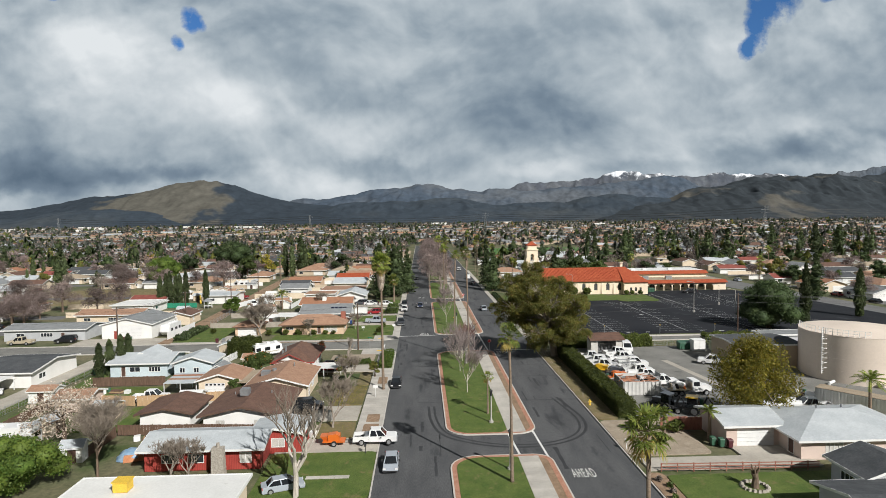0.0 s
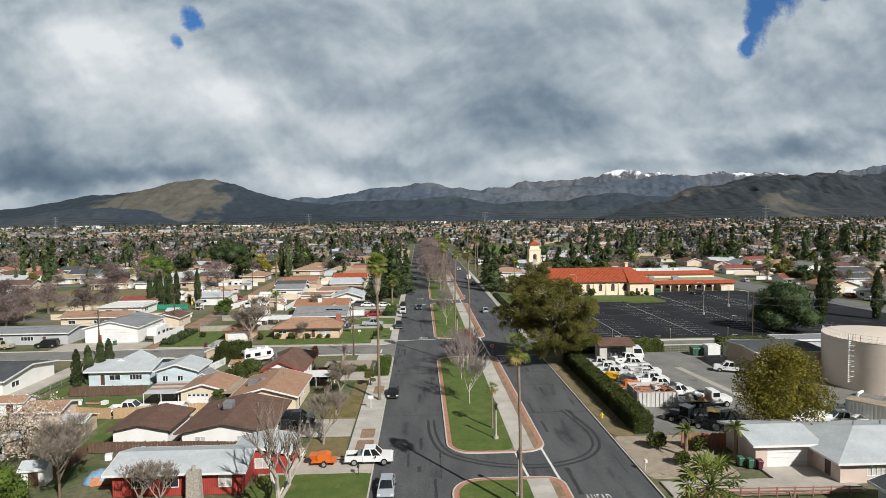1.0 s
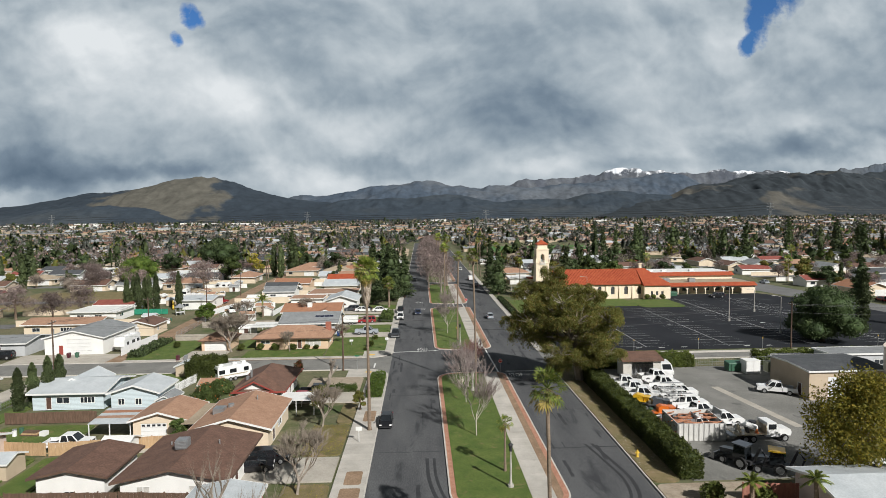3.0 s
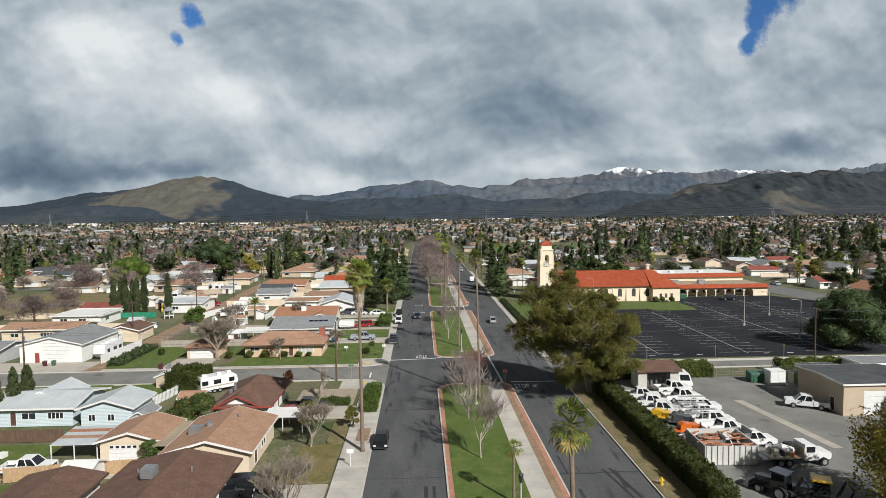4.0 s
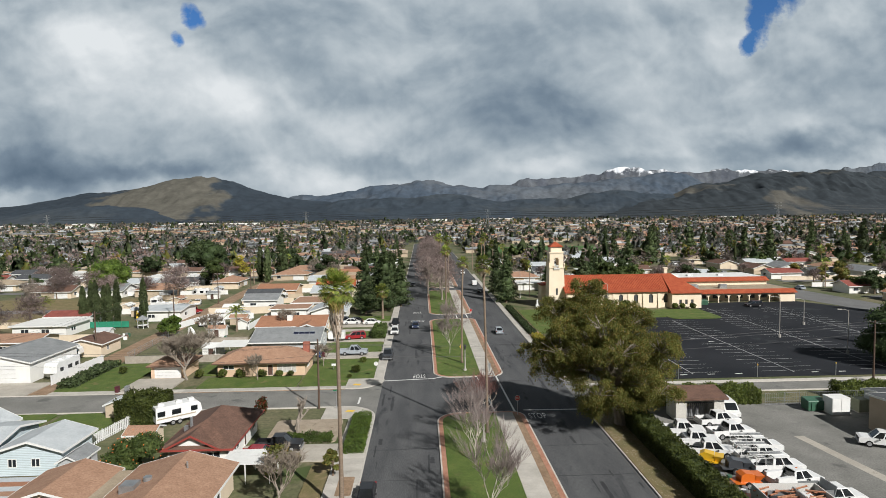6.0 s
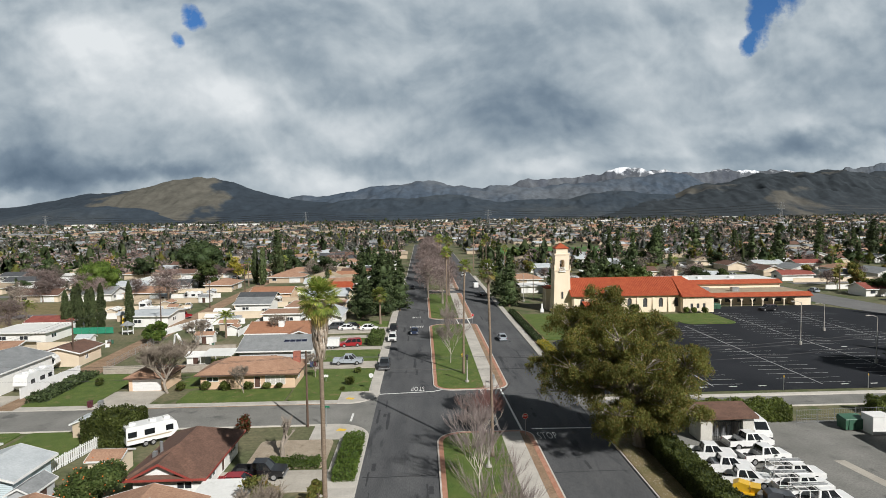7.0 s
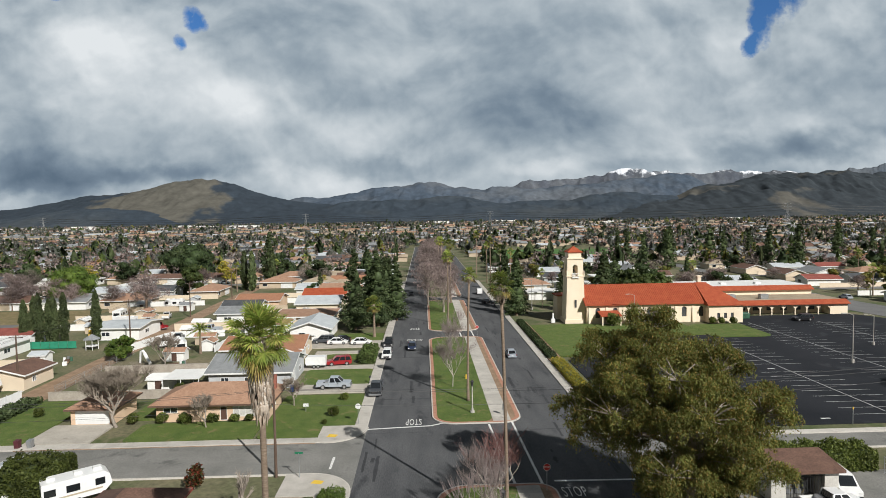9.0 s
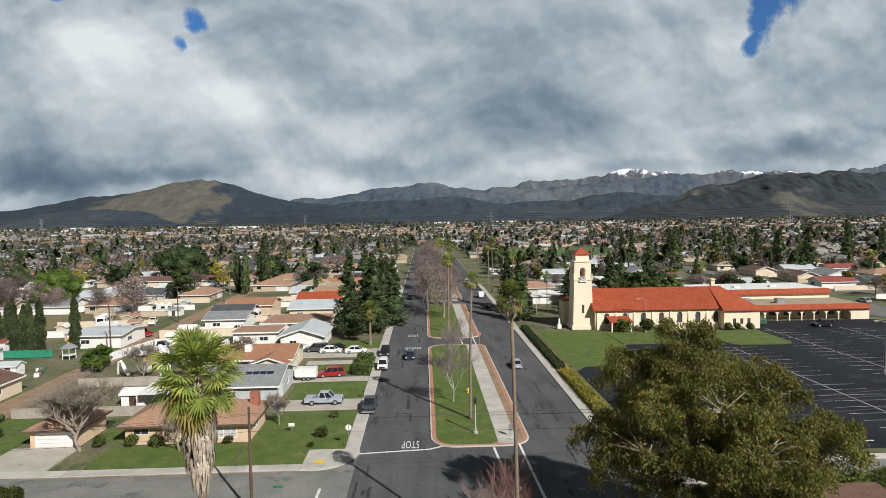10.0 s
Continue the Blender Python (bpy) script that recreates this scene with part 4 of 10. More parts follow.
house("house", "grey house with a flat carport wing", -104, -84, 151, 160, 2.6, "gx", 1.1, "grey", "grey", over=0.5, holes=[("S", 3, 5, 1, 2, W), ("S", 9, 12, 1, 2, W), ("S", 14, 15, 0.1, 2.1, D)])
house("house", "grey-roofed house with white carport by the side street", -81.0, -69.6, 108.0, 122.0, 2.6, "gx", 1.3, "white", "dark", over=0.6, holes=[("E", 2, 4, 1, 2, W), ("S", 2, 4, 1, 2, W)])
canopy("carport", "white flat carport roof on posts beside a grey house", -80.0, -71.8, 98.5, 107.0, 2.3, 2.5, [ROOFS["white"]] * 4, category="carport")
h6 = house("house", "white house with a dark brown hipped roof and red trim", -27.4, -20.5, 113.0, 125.0, 2.6, "hip", 2.0, "white", "brown", trim=RED_TRIM, over=0.8,
           holes=[("E", 2, 4, 0.9, 2.0, W), ("E", 6, 7, 0.1, 2.1, D), ("S", 4.4, 6.0, 1.2, 2.0, W), ("E", 8.5, 11, 0.9, 2.0, W)])
roof_on(h6, -3.4, 2.4, -6.3, -1.6, 2.62, "gy", 1.45, 0.5, ROOFS["brown"], RED_TRIM, STUCCO["white"], name="front_gable_roof")
g = Geo().cyl(-2.0, -2.4, 3.2, 4.9, 0.18, 10).box(-2.6, -3.3, 3.4, -2.2, -2.9, 4.1)
part("flue", g, METAL, h6, "metal flue on the roof")
canopy("patio_cover", "white flat patio cover with green screen", -20.0, -14.6, 108.6, 112.6, 2.2, 2.3, [ROOFS["white"]] * 3)
h7 = house("house", "peach ranch house with a tan hipped roof on the corner lawn", -35.2, -19.4, 152.6, 160.5, 2.6, "hip", 1.9, "peach", "tanbrown", over=0.8, trim=BROWN_TRIM,
           holes=[("S", 1.0, 3.0, 1.3, 2.1, W), ("S", 9.0, 10.0, 0.1, 2.1, D), ("S", 10.8, 14.2, 0.6, 2.2, BL), ("E", 2, 4, 0.9, 2, W)])
part("chimney", Geo().box(6.6, 1.0, 2.4, 7.8, 2.0, 5.0), surface("brick_chimney", (0.28, 0.10, 0.07), (0.36, 0.14, 0.10), 3, 0.9, 0.3, 12), h7, "red brick chimney")
house("house", "low garage with a tan hipped roof and wide pale door", -47.0, -41.0, 152.3, 159.0, 2.4, "hip", 1.4, "peach", "tanbrown", over=0.6, trim=BROWN_TRIM, holes=[("S", 0.6, 5.4, 0.1, 2.1, GA)], category="garage")
h8 = house("house", "pale grey house with grey gable roof and solar panels", -33.5, -19.8, 168.4, 180.0, 2.7, "gx", 2.0, "grey", "grey", over=0.6, holes=[("S", 2, 3.4, 1, 2, W), ("S", 6, 7.4, 1, 2, W), ("E", 1.2, 4, 0.1, 2.2, GA), ("E", 7, 9, 1, 2, W)])
SOLAR = surface("solar_cells", (0.015, 0.02, 0.045), (0.025, 0.032, 0.065), 2.0, 0.15, spec=0.7)
for k in range(4):
    a = 1.2 + k * 1.15
    part("solar_panel", Geo().hexa([(a, -4.6, 3.35), (a + 1.05, -4.6, 3.35), (a + 1.05, -2.2, 4.15), (a, -2.2, 4.15)], [(a, -4.62, 3.42), (a + 1.05, -4.62, 3.42), (a + 1.05, -2.22, 4.22), (a, -2.22, 4.22)]), SOLAR, h8)
canopy("carport", "white corrugated carport roof", -40.5, -34.4, 166.5, 172.0, 2.4, 2.7, [ROOFS["white"]] * 4, category="carport")

for x0, y0, x1, y1 in ((-7.6, 80.4, -5.4, 84.4), (-7.4, 85.2, -5.5, 88.6), (-7.2, 105.0, -5.5, 109.5)):
    structure("planting_strip", Geo().prism(rounded(x0, y0, x1, y1, 0.3, 3), 0.05, 0.150), DIRT, "bare reddish soil in a gap of the pavement", "soil")

# the row of houses farther up the west side
h9 = house("house", "long low house with an orange-tan roof", -37.0, -21.6, 186.0, 197.5, 2.7, "gx", 1.7, "cream", "orange", over=0.7, holes=[("S", 2, 4, 1, 2, W), ("E", 2, 5, 0.1, 2.2, GA), ("E", 7, 8.5, 1, 2, W)])
roof_on(h9, 1.2, 7.7, -8.6, -2.0, 2.62, "gy", 1.1, 0.5, ROOFS["orange"], TRIM, STUCCO["cream"], name="wing_roof")
part("cooler", Geo().box(-1.4, -3.2, 3.6, -0.2, -2.0, 5.0), TRIM, h9, "pale rooftop cooler")
house("house", "white flat-roofed house with a brown roof", -40.5, -30.6, 212.0, 220.0, 2.9, "flat", 0, "white", "tanbrown", over=0.6, holes=[("S", 2, 4, 1, 2, W), ("S", 6, 8, 1, 2, W)])
house("house", "white house with a pale grey gable roof", -28.4, -19.2, 206.8, 219.5, 2.7, "gy", 1.7, "white", "lightgrey", over=0.7, holes=[("S", 2, 3.5, 1, 2, W), ("E", 2, 5, 0.1, 2.2, GA)])
house("house", "wide low house with a flat brown roof", -37.0, -21.2, 224.0, 237.0, 2.8, "flat", 0, "cream", "tanbrown", over=0.6, holes=[("S", 2, 4, 1, 2, W), ("E", 2, 5, 0.1, 2.2, GA)])
house("house", "cream house with a blue-grey roof", -35.4, -22.6, 246.5, 258.5, 2.8, "gx", 1.9, "cream", "lightgrey", over=0.6, holes=[("S", 2, 4, 1, 2, W), ("E", 2, 5, 0.1, 2.2, GA)])
house("house", "cream house with a red clay roof", -36.4, -22.8, 261.5, 273.0, 3.0, "gx", 2.2, "cream", "clay", over=0.6, holes=[("S", 2, 4, 1, 2, W), ("E", 2, 5, 0.1, 2.2, GA)])
house("house", "low house with a grey gable roof", -54.0, -43.8, 231.5, 241.5, 2.7, "gx", 1.5, "white", "grey", over=0.6, holes=[("S", 2, 4, 1, 2, W)])
house("house", "low house with a charcoal gable roof", -57.0, -46.0, 245.0, 252.5, 2.7, "gx", 1.5, "cream", "dark", over=0.6, holes=[("S", 2, 4, 1, 2, W)])
house("house", "orange-roofed house by the dirt track", -56.5, -43.0, 256.0, 268.0, 2.7, "gx", 1.7, "peach", "orange", over=0.6, holes=[("S", 2, 4, 1, 2, W)])

# ---- the east side: church, depot, tank, house ----
def arch_outline(u0, u1, z0, z1, n=8):
    r = (u1 - u0) / 2
    return [(u0, z0), (u1, z0)] + [(u0 + r + r * math.cos(math.pi * k / n), z1 - r + r * math.sin(math.pi * k / n)) for k in range(n + 1)]


CHURCH_GLASS = surface("leaded_glass", (0.05, 0.055, 0.06), (0.10, 0.10, 0.10), 3.0, 0.2, fine=0.3)


def church():
    c = root("church", 0, 0, 0, 0, "cream stucco mission-style church with red clay roofs and bell tower", "church")
    ch = STUCCO["church"]
    # bell tower
    x0, x1, y0, y1 = 40.7, 45.8, 222.0, 227.0
    g = Geo()
    g.box(x0 - 0.3, y0 - 0.3, 0, x1 + 0.3, y1 + 0.3, 1.0).hexa([(x0, y0, 1.0), (x1, y0, 1.0), (x1, y1, 1.0), (x0, y1, 1.0)], [(x0 + 0.35, y0 + 0.35, 12.6), (x1 - 0.35, y0 + 0.35, 12.6), (x1 - 0.35, y1 - 0.35, 12.6), (x0 + 0.35, y1 - 0.35, 12.6)])
    tower = part("tower", g, ch, c, "tapering square bell tower")
    a0, a1, b0, b1 = x0 + 0.45, x1 - 0.45, y0 + 0.45, y1 - 0.45
    g = Geo()
    q = 1.42
    for px, py in ((a0, b0), (a1 - q, b0), (a1 - q, b1 - q), (a0, b1 - q)):
        g.box(px, py, 12.6, px + q, py + q, 15.62)
    g.box(a0, b0, 15.62, a1, b1, 17.0)
    n = 8
    w = (a1 - a0 - 2 * q) / 2
    mid_x, mid_y = (a0 + a1) / 2, (b0 + b1) / 2
    for k in range(n):
        t0, t1 = math.pi * k / n, math.pi * (k + 1) / n
        p = [(w * math.cos(t0), 14.85 + w * math.sin(t0)), (w * math.cos(t1), 14.85 + w * math.sin(t1))]
        for yy in (b0, b1 - 0.4):
            g.hexa([(mid_x + p[0][0], yy, p[0][1]), (mid_x + p[1][0], yy, p[1][1]), (mid_x + p[1][0], yy + 0.4, p[1][1]), (mid_x + p[0][0], yy + 0.4, p[0][1])], [(mid_x + p[0][0], yy, 15.63), (mid_x + p[1][0], yy, 15.63), (mid_x + p[1][0], yy + 0.4, 15.63), (mid_x + p[0][0], yy + 0.4, 15.63)])
        for xx in (a0, a1 - 0.4):
            g.hexa([(xx, mid_y + p[0][0], p[0][1]), (xx, mid_y + p[1][0], p[1][1]), (xx + 0.4, mid_y + p[1][0], p[1][1]), (xx + 0.4, mid_y + p[0][0], p[0][1])], [(xx, mid_y + p[0][0], 15.63), (xx, mid_y + p[1][0], 15.63), (xx + 0.4, mid_y + p[1][0], 15.63), (xx + 0.4, mid_y + p[0][0], 15.63)])
    part("belfry", g, ch, tower, "open arched belfry")
    part("cornice", Geo().box(a0 - 0.2, b0 - 0.2, 17.0, a1 + 0.2, b1 + 0.2, 17.3), ch, tower)
    part("ledge", Geo().box(x0 + 0.15, y0 + 0.15, 12.35, x1 - 0.15, y1 - 0.15, 12.65), ch, tower)
    for px, py in ((x0 + 0.3, y0 + 0.3), (x1 - 0.3, y0 + 0.3), (x1 - 0.3, y1 - 0.3), (x0 + 0.3, y1 - 0.3)):
        part("pinnacle", Geo().cyl(px, py, 12.65, 13.6, 0.2, 8, 0.15).cyl(px, py, 13.6, 14.2, 0.2, 8, 0.02), ch, tower)
    m = (mid_x, mid_y)
    square = lambda r: [(m[0] - r, m[1] - r), (m[0] + r, m[1] - r), (m[0] + r, m[1] + r), (m[0] - r, m[1] + r)]
    part("lantern_block", Geo().prism(square(1.72), 17.3, 18.85), ch, tower, "square stucco block under the cap")
    part("cap", Geo().hexa([(*p, 18.75) for p in square(2.0)], [(*p, 18.95) for p in square(2.02)]).hexa([(*p, 18.95) for p in square(2.02)], [(*p, 20.35) for p in square(0.12)]), ROOFS["clay"], tower, "red clay tile pyramid cap")
    rail = Geo()
    rail.box(a0 + q - 0.25, b0 - 0.5, 12.0, a1 - q + 0.25, b0, 12.3)
    for k in range(8):
        rail.box(a0 + q - 0.2 + k * 0.24, b0 - 0.48, 12.3, a0 + q - 0.12 + k * 0.24, b0 - 0.40, 13.2)
    part("railing", rail.box(a0 + q - 0.25, b0 - 0.5, 13.2, a1 - q + 0.25, b0 - 0.38, 13.32), TRIM, tower, "white balcony rail")
    part("bell", Geo().cyl(m[0], m[1], 13.6, 14.3, 0.45, 12, 0.2), DARK_METAL, tower, "dark bell")
    part("slit_window", Geo().box(m[0] - 0.25, y0 - 0.02, 4.2, m[0] + 0.25, y0 + 0.4, 6.2), CHURCH_GLASS, tower)
    # nave, its ridge running east
    nx0, nx1, ny0, ny1, h = 45.9, 80.0, 220.6, 233.5, 5.4
    g, wins = Geo(), []
    holes = []
    for k in range(7):
        u = 2.2 + k * 4.6
        holes.append((u, u + 1.3, 1.5, 4.2, W))
    wall_cells(g, nx1 - nx0, h, holes, 0.4, lambda u, d, z: (nx0 + u, ny0 + d, z))
    wall_cells(g, nx1 - nx0, h, [], 0.4, lambda u, d, z: (nx0 + u, ny1 - d, z))
    g.box(nx0, ny0 + 0.4, 0, nx0 + 0.4, ny1 - 0.4, h).box(nx1 - 0.4, ny0 + 0.4, 0, nx1, ny1 - 0.4, h)
    # arch heads of the windows
    for u, u1, z0, z1, _ in holes:
        r, mx = (u1 - u) / 2, nx0 + (u + u1) / 2
        for k in range(n):
            t0, t1 = math.pi * k / n, math.pi * (k + 1) / n
            p = [(mx + r * math.cos(t0), z1 - r + r * math.sin(t0)), (mx + r * math.cos(t1), z1 - r + r * math.sin(t1))]
            g.hexa([(p[0][0], ny0, p[0][1]), (p[1][0], ny0, p[1][1]), (p[1][0], ny0 + 0.35, p[1][1]), (p[0][0], ny0 + 0.35, p[0][1])], [(p[0][0], ny0, z1), (p[1][0], ny0, z1), (p[1][0], ny0 + 0.35, z1), (p[0][0], ny0 + 0.35, z1)])
    part("nave_wall", g, ch, c)
    for u, u1, z0, z1, _ in holes:
        part("window", Geo().box(nx0 + u, ny0 + 0.25, z0, nx0 + u1, ny0 + 0.3, z1), CHURCH_GLASS, c, "arched leaded window")
    for k in range(8):
        part("buttress", Geo().hexa([(nx0 + 0.3 + k * 4.6, ny0 - 0.5, 0), (nx0 + 0.9 + k * 4.6, ny0 - 0.5, 0), (nx0 + 0.9 + k * 4.6, ny0, 0), (nx0 + 0.3 + k * 4.6, ny0, 0)],
                                    [(nx0 + 0.3 + k * 4.6, ny0 - 0.12, 4.6), (nx0 + 0.9 + k * 4.6, ny0 - 0.12, 4.6), (nx0 + 0.9 + k * 4.6, ny0, 4.6), (nx0 + 0.3 + k * 4.6, ny0, 4.6)]), ch, c)
    roof_on(c, nx0, nx1, ny0, ny1, h, "gx", 4.0, 0.7, ROOFS["clay"], ROOFS["clay"], ch, 0.25, "nave_roof")
    # tile rolls down the southern slope
    g = Geo()
    my, r0 = (ny0 + ny1) / 2, h + 4.0 + 0.27
    e0 = h - 4.0 * 0.7 / ((ny1 - ny0) / 2) + 0.27
    for k in range(70):
        x = nx0 - 0.6 + k * 0.51
        g.hexa([(x, ny0 - 0.7, e0), (x + 0.22, ny0 - 0.7, e0), (x + 0.22, my, r0), (x, my, r0)], [(x + 0.05, ny0 - 0.7, e0 + 0.09), (x + 0.17, ny0 - 0.7, e0 + 0.09), (x + 0.17, my, r0 + 0.09), (x + 0.05, my, r0 + 0.09)])
    tagged(part("tiling", g, ROOFS["clay"], c), kind="stuff")
    # gabled east end with the apse
    g = Geo()
    wall_cells(g, 9.0, 4.6, [(2.2, 3.0, 1.2, 2.6, W), (4.0, 4.8, 1.2, 2.6, W), (5.8, 6.6, 1.2, 2.6, W)], 0.4, lambda u, d, z: (77.4 + u, 218.6 + d, z))
    g.box(77.4, 219.0, 0, 77.8, 235.0, 4.6).box(86.0, 219.0, 0, 86.4, 235.0, 4.6).box(77.8, 234.6, 0, 86.0, 235.0, 4.6)
    part("chancel_wall", g, ch, c)
    for u in (2.2, 4.0, 5.8):
        part("window", Geo().box(77.4 + u, 218.8, 1.2, 78.2 + u, 218.86, 2.6), CHURCH_GLASS, c)
    X0, X1, Y0, Y1, e = 76.9, 86.9, 218.0, 235.6, 4.55
    g = Geo().add([(X0, Y0, e), (X1, Y0, e), (X1, Y1, e), (X0, Y1, e), (X0, Y0, e + 0.25), (X1, Y0, e + 0.25), (X1, Y1, e + 0.25), (X0, Y1, e + 0.25), (77.4, 227.05, 9.75), (80.4, 227.05, 9.75)],
                  [(3, 2, 1, 0), (0, 1, 5, 4), (1, 2, 6, 5), (2, 3, 7, 6), (3, 0, 4, 7), (4, 5, 9, 8), (5, 6, 9), (6, 7, 8, 9), (7, 4, 8)])
    part("chancel_roof", g, ROOFS["clay"], c)
    part("chimney", Geo().box(79.4, 229.4, 8.0, 80.4, 230.4, 11.0).box(79.2, 229.2, 11.0, 80.6, 230.6, 11.3), ch, c)
    # porch
    part("porch_roof", Geo().hexa([(48.5, 216.9, 2.5), (54, 216.9, 2.5), (54, 220.5, 3.3), (48.5, 220.5, 3.3)], [(48.5, 216.9, 2.7), (54, 216.9, 2.7), (54, 220.5, 3.5), (48.5, 220.5, 3.5)]), ROOFS["clay"], c, "small clay-tiled porch roof")
    for px in (48.8, 51.2, 53.5):
        part("porch_post", Geo().box(px, 217.0, 0, px + 0.3, 217.3, 2.55), ch, c)
    # front gable of the nave, seen past the tower
    part("front_gable", Geo().hexa([(39.8, 228.5, 0), (45.9, 228.5, 0), (45.9, 233.5, 0), (39.8, 233.5, 0)], [(39.8, 228.5, 6.4), (45.9, 228.5, 6.4), (45.9, 233.5, 6.4), (39.8, 233.5, 6.4)]), ch, c)
    part("front_roof", Geo().box(39.5, 228.2, 6.4, 46.0, 233.8, 6.7), ROOFS["clay"], c)
    return c


church()


def parish_hall():
    c = root("parish_hall", 0, 0, 0, 0, "long cream arcaded hall with red tile eaves beside a church", "hall")
    ch = STUCCO["church"]
    x0, x1, y0 = 86.6, 121.4, 228.0
    # arcade
    n = 9
    w = (x1 - 5.0 - x0) / n
    for k in range(n):
        a = x0 + k * w
        g = Geo().box(a - 0.15, y0, 0, a + 0.15, y0 + 0.3, 2.0)
        m = 8
        r = w / 2 - 0.15
        for q in range(m):
            t0, t1 = math.pi * q / m, math.pi * (q + 1) / m
            p = [(a + w / 2 + r * math.cos(t0), 1.6 + 0.9 * math.sin(t0)), (a + w / 2 + r * math.cos(t1), 1.6 + 0.9 * math.sin(t1))]
            g.hexa([(p[0][0], y0, p[0][1]), (p[1][0], y0, p[1][1]), (p[1][0], y0 + 0.3, p[1][1]), (p[0][0], y0 + 0.3, p[0][1])], [(p[0][0], y0, 2.9), (p[1][0], y0, 2.9), (p[1][0], y0 + 0.3, 2.9), (p[0][0], y0 + 0.3, 2.9)])
        g.box(a - 0.15, y0, 2.0, a + 0.15, y0 + 0.3, 2.9)
        part("arch", g, ch, c, "arcade bay with a low arch")
    part("end_block", Geo().box(x1 - 5.0, y0, 0, x1, y0 + 3.2, 2.9), ch, c)
    part("back_wall", Geo().box(x0, y0 + 3.2, 0, x1, y0 + 3.6, 3.3), ch, c)
    for k in range(7):
        part("window", Geo().box(x0 + 1.6 + k * 4, y0 + 3.1, 0.9, x0 + 3.4 + k * 4, y0 + 3.22, 2.4), CHURCH_GLASS, c)
    part("eave_tiles", Geo().hexa([(x0, y0 - 0.7, 2.9), (x1 + 0.4, y0 - 0.7, 2.9), (x1 + 0.4, y0 + 1.3, 3.9), (x0, y0 + 1.3, 3.9)], [(x0, y0 - 0.7, 3.1), (x1 + 0.4, y0 - 0.7, 3.1), (x1 + 0.4, y0 + 1.3, 4.1), (x0, y0 + 1.3, 4.1)]), ROOFS["clay"], c, "band of red clay tiles")
    part("low_roof", Geo().box(x0, y0 + 1.3, 3.5, x1 + 0.2, y0 + 14.0, 3.85), ROOFS["gravel"], c, "flat tan gravel roof")
    part("upper_wall", Geo().box(x0 - 3, y0 + 14.0, 0, x1 - 1, y0 + 30.0, 5.4), ch, c)
    part("upper_tiles", Geo().hexa([(x0 - 3, y0 + 13.2, 5.2), (x1 - 0.6, y0 + 13.2, 5.2), (x1 - 0.6, y0 + 15.2, 6.3), (x0 - 3, y0 + 15.2, 6.3)], [(x0 - 3, y0 + 13.2, 5.4), (x1 - 0.6, y0 + 13.2, 5.4), (x1 - 0.6, y0 + 15.2, 6.5), (x0 - 3, y0 + 15.2, 6.5)]), ROOFS["clay"], c, "upper band of red clay tiles")
    part("upper_roof", Geo().box(x0 - 3, y0 + 15.2, 6.0, x1 - 0.8, y0 + 30.0, 6.4), ROOFS["white"], c, "flat pale roof")
    for px in (x0 + 3.5, x0 + 13.0):
        g = Geo().box(px, y0 + 5, 3.85, px + 2.2, y0 + 6.6, 5.2)
        for k in range(4):
            g.box(px - 0.04, y0 + 4.96, 4.0 + k * 0.28, px + 2.24, y0 + 6.64, 4.1 + k * 0.28)
        part("air_unit", g, METAL, c, "grey rooftop air unit")
    for px in (x0 + 4, x0 + 9, x0 + 20):
        part("skylight", Geo().box(px, y0 + 20, 6.4, px + 1.6, y0 + 21.4, 6.9), TRIM, c)
    return c


parish_hall()
lawn(70.0, 200.8, 84.3, 216.5, LAWN, label="lawn island with kerb and shrubs", z=0.14, r=2.5)


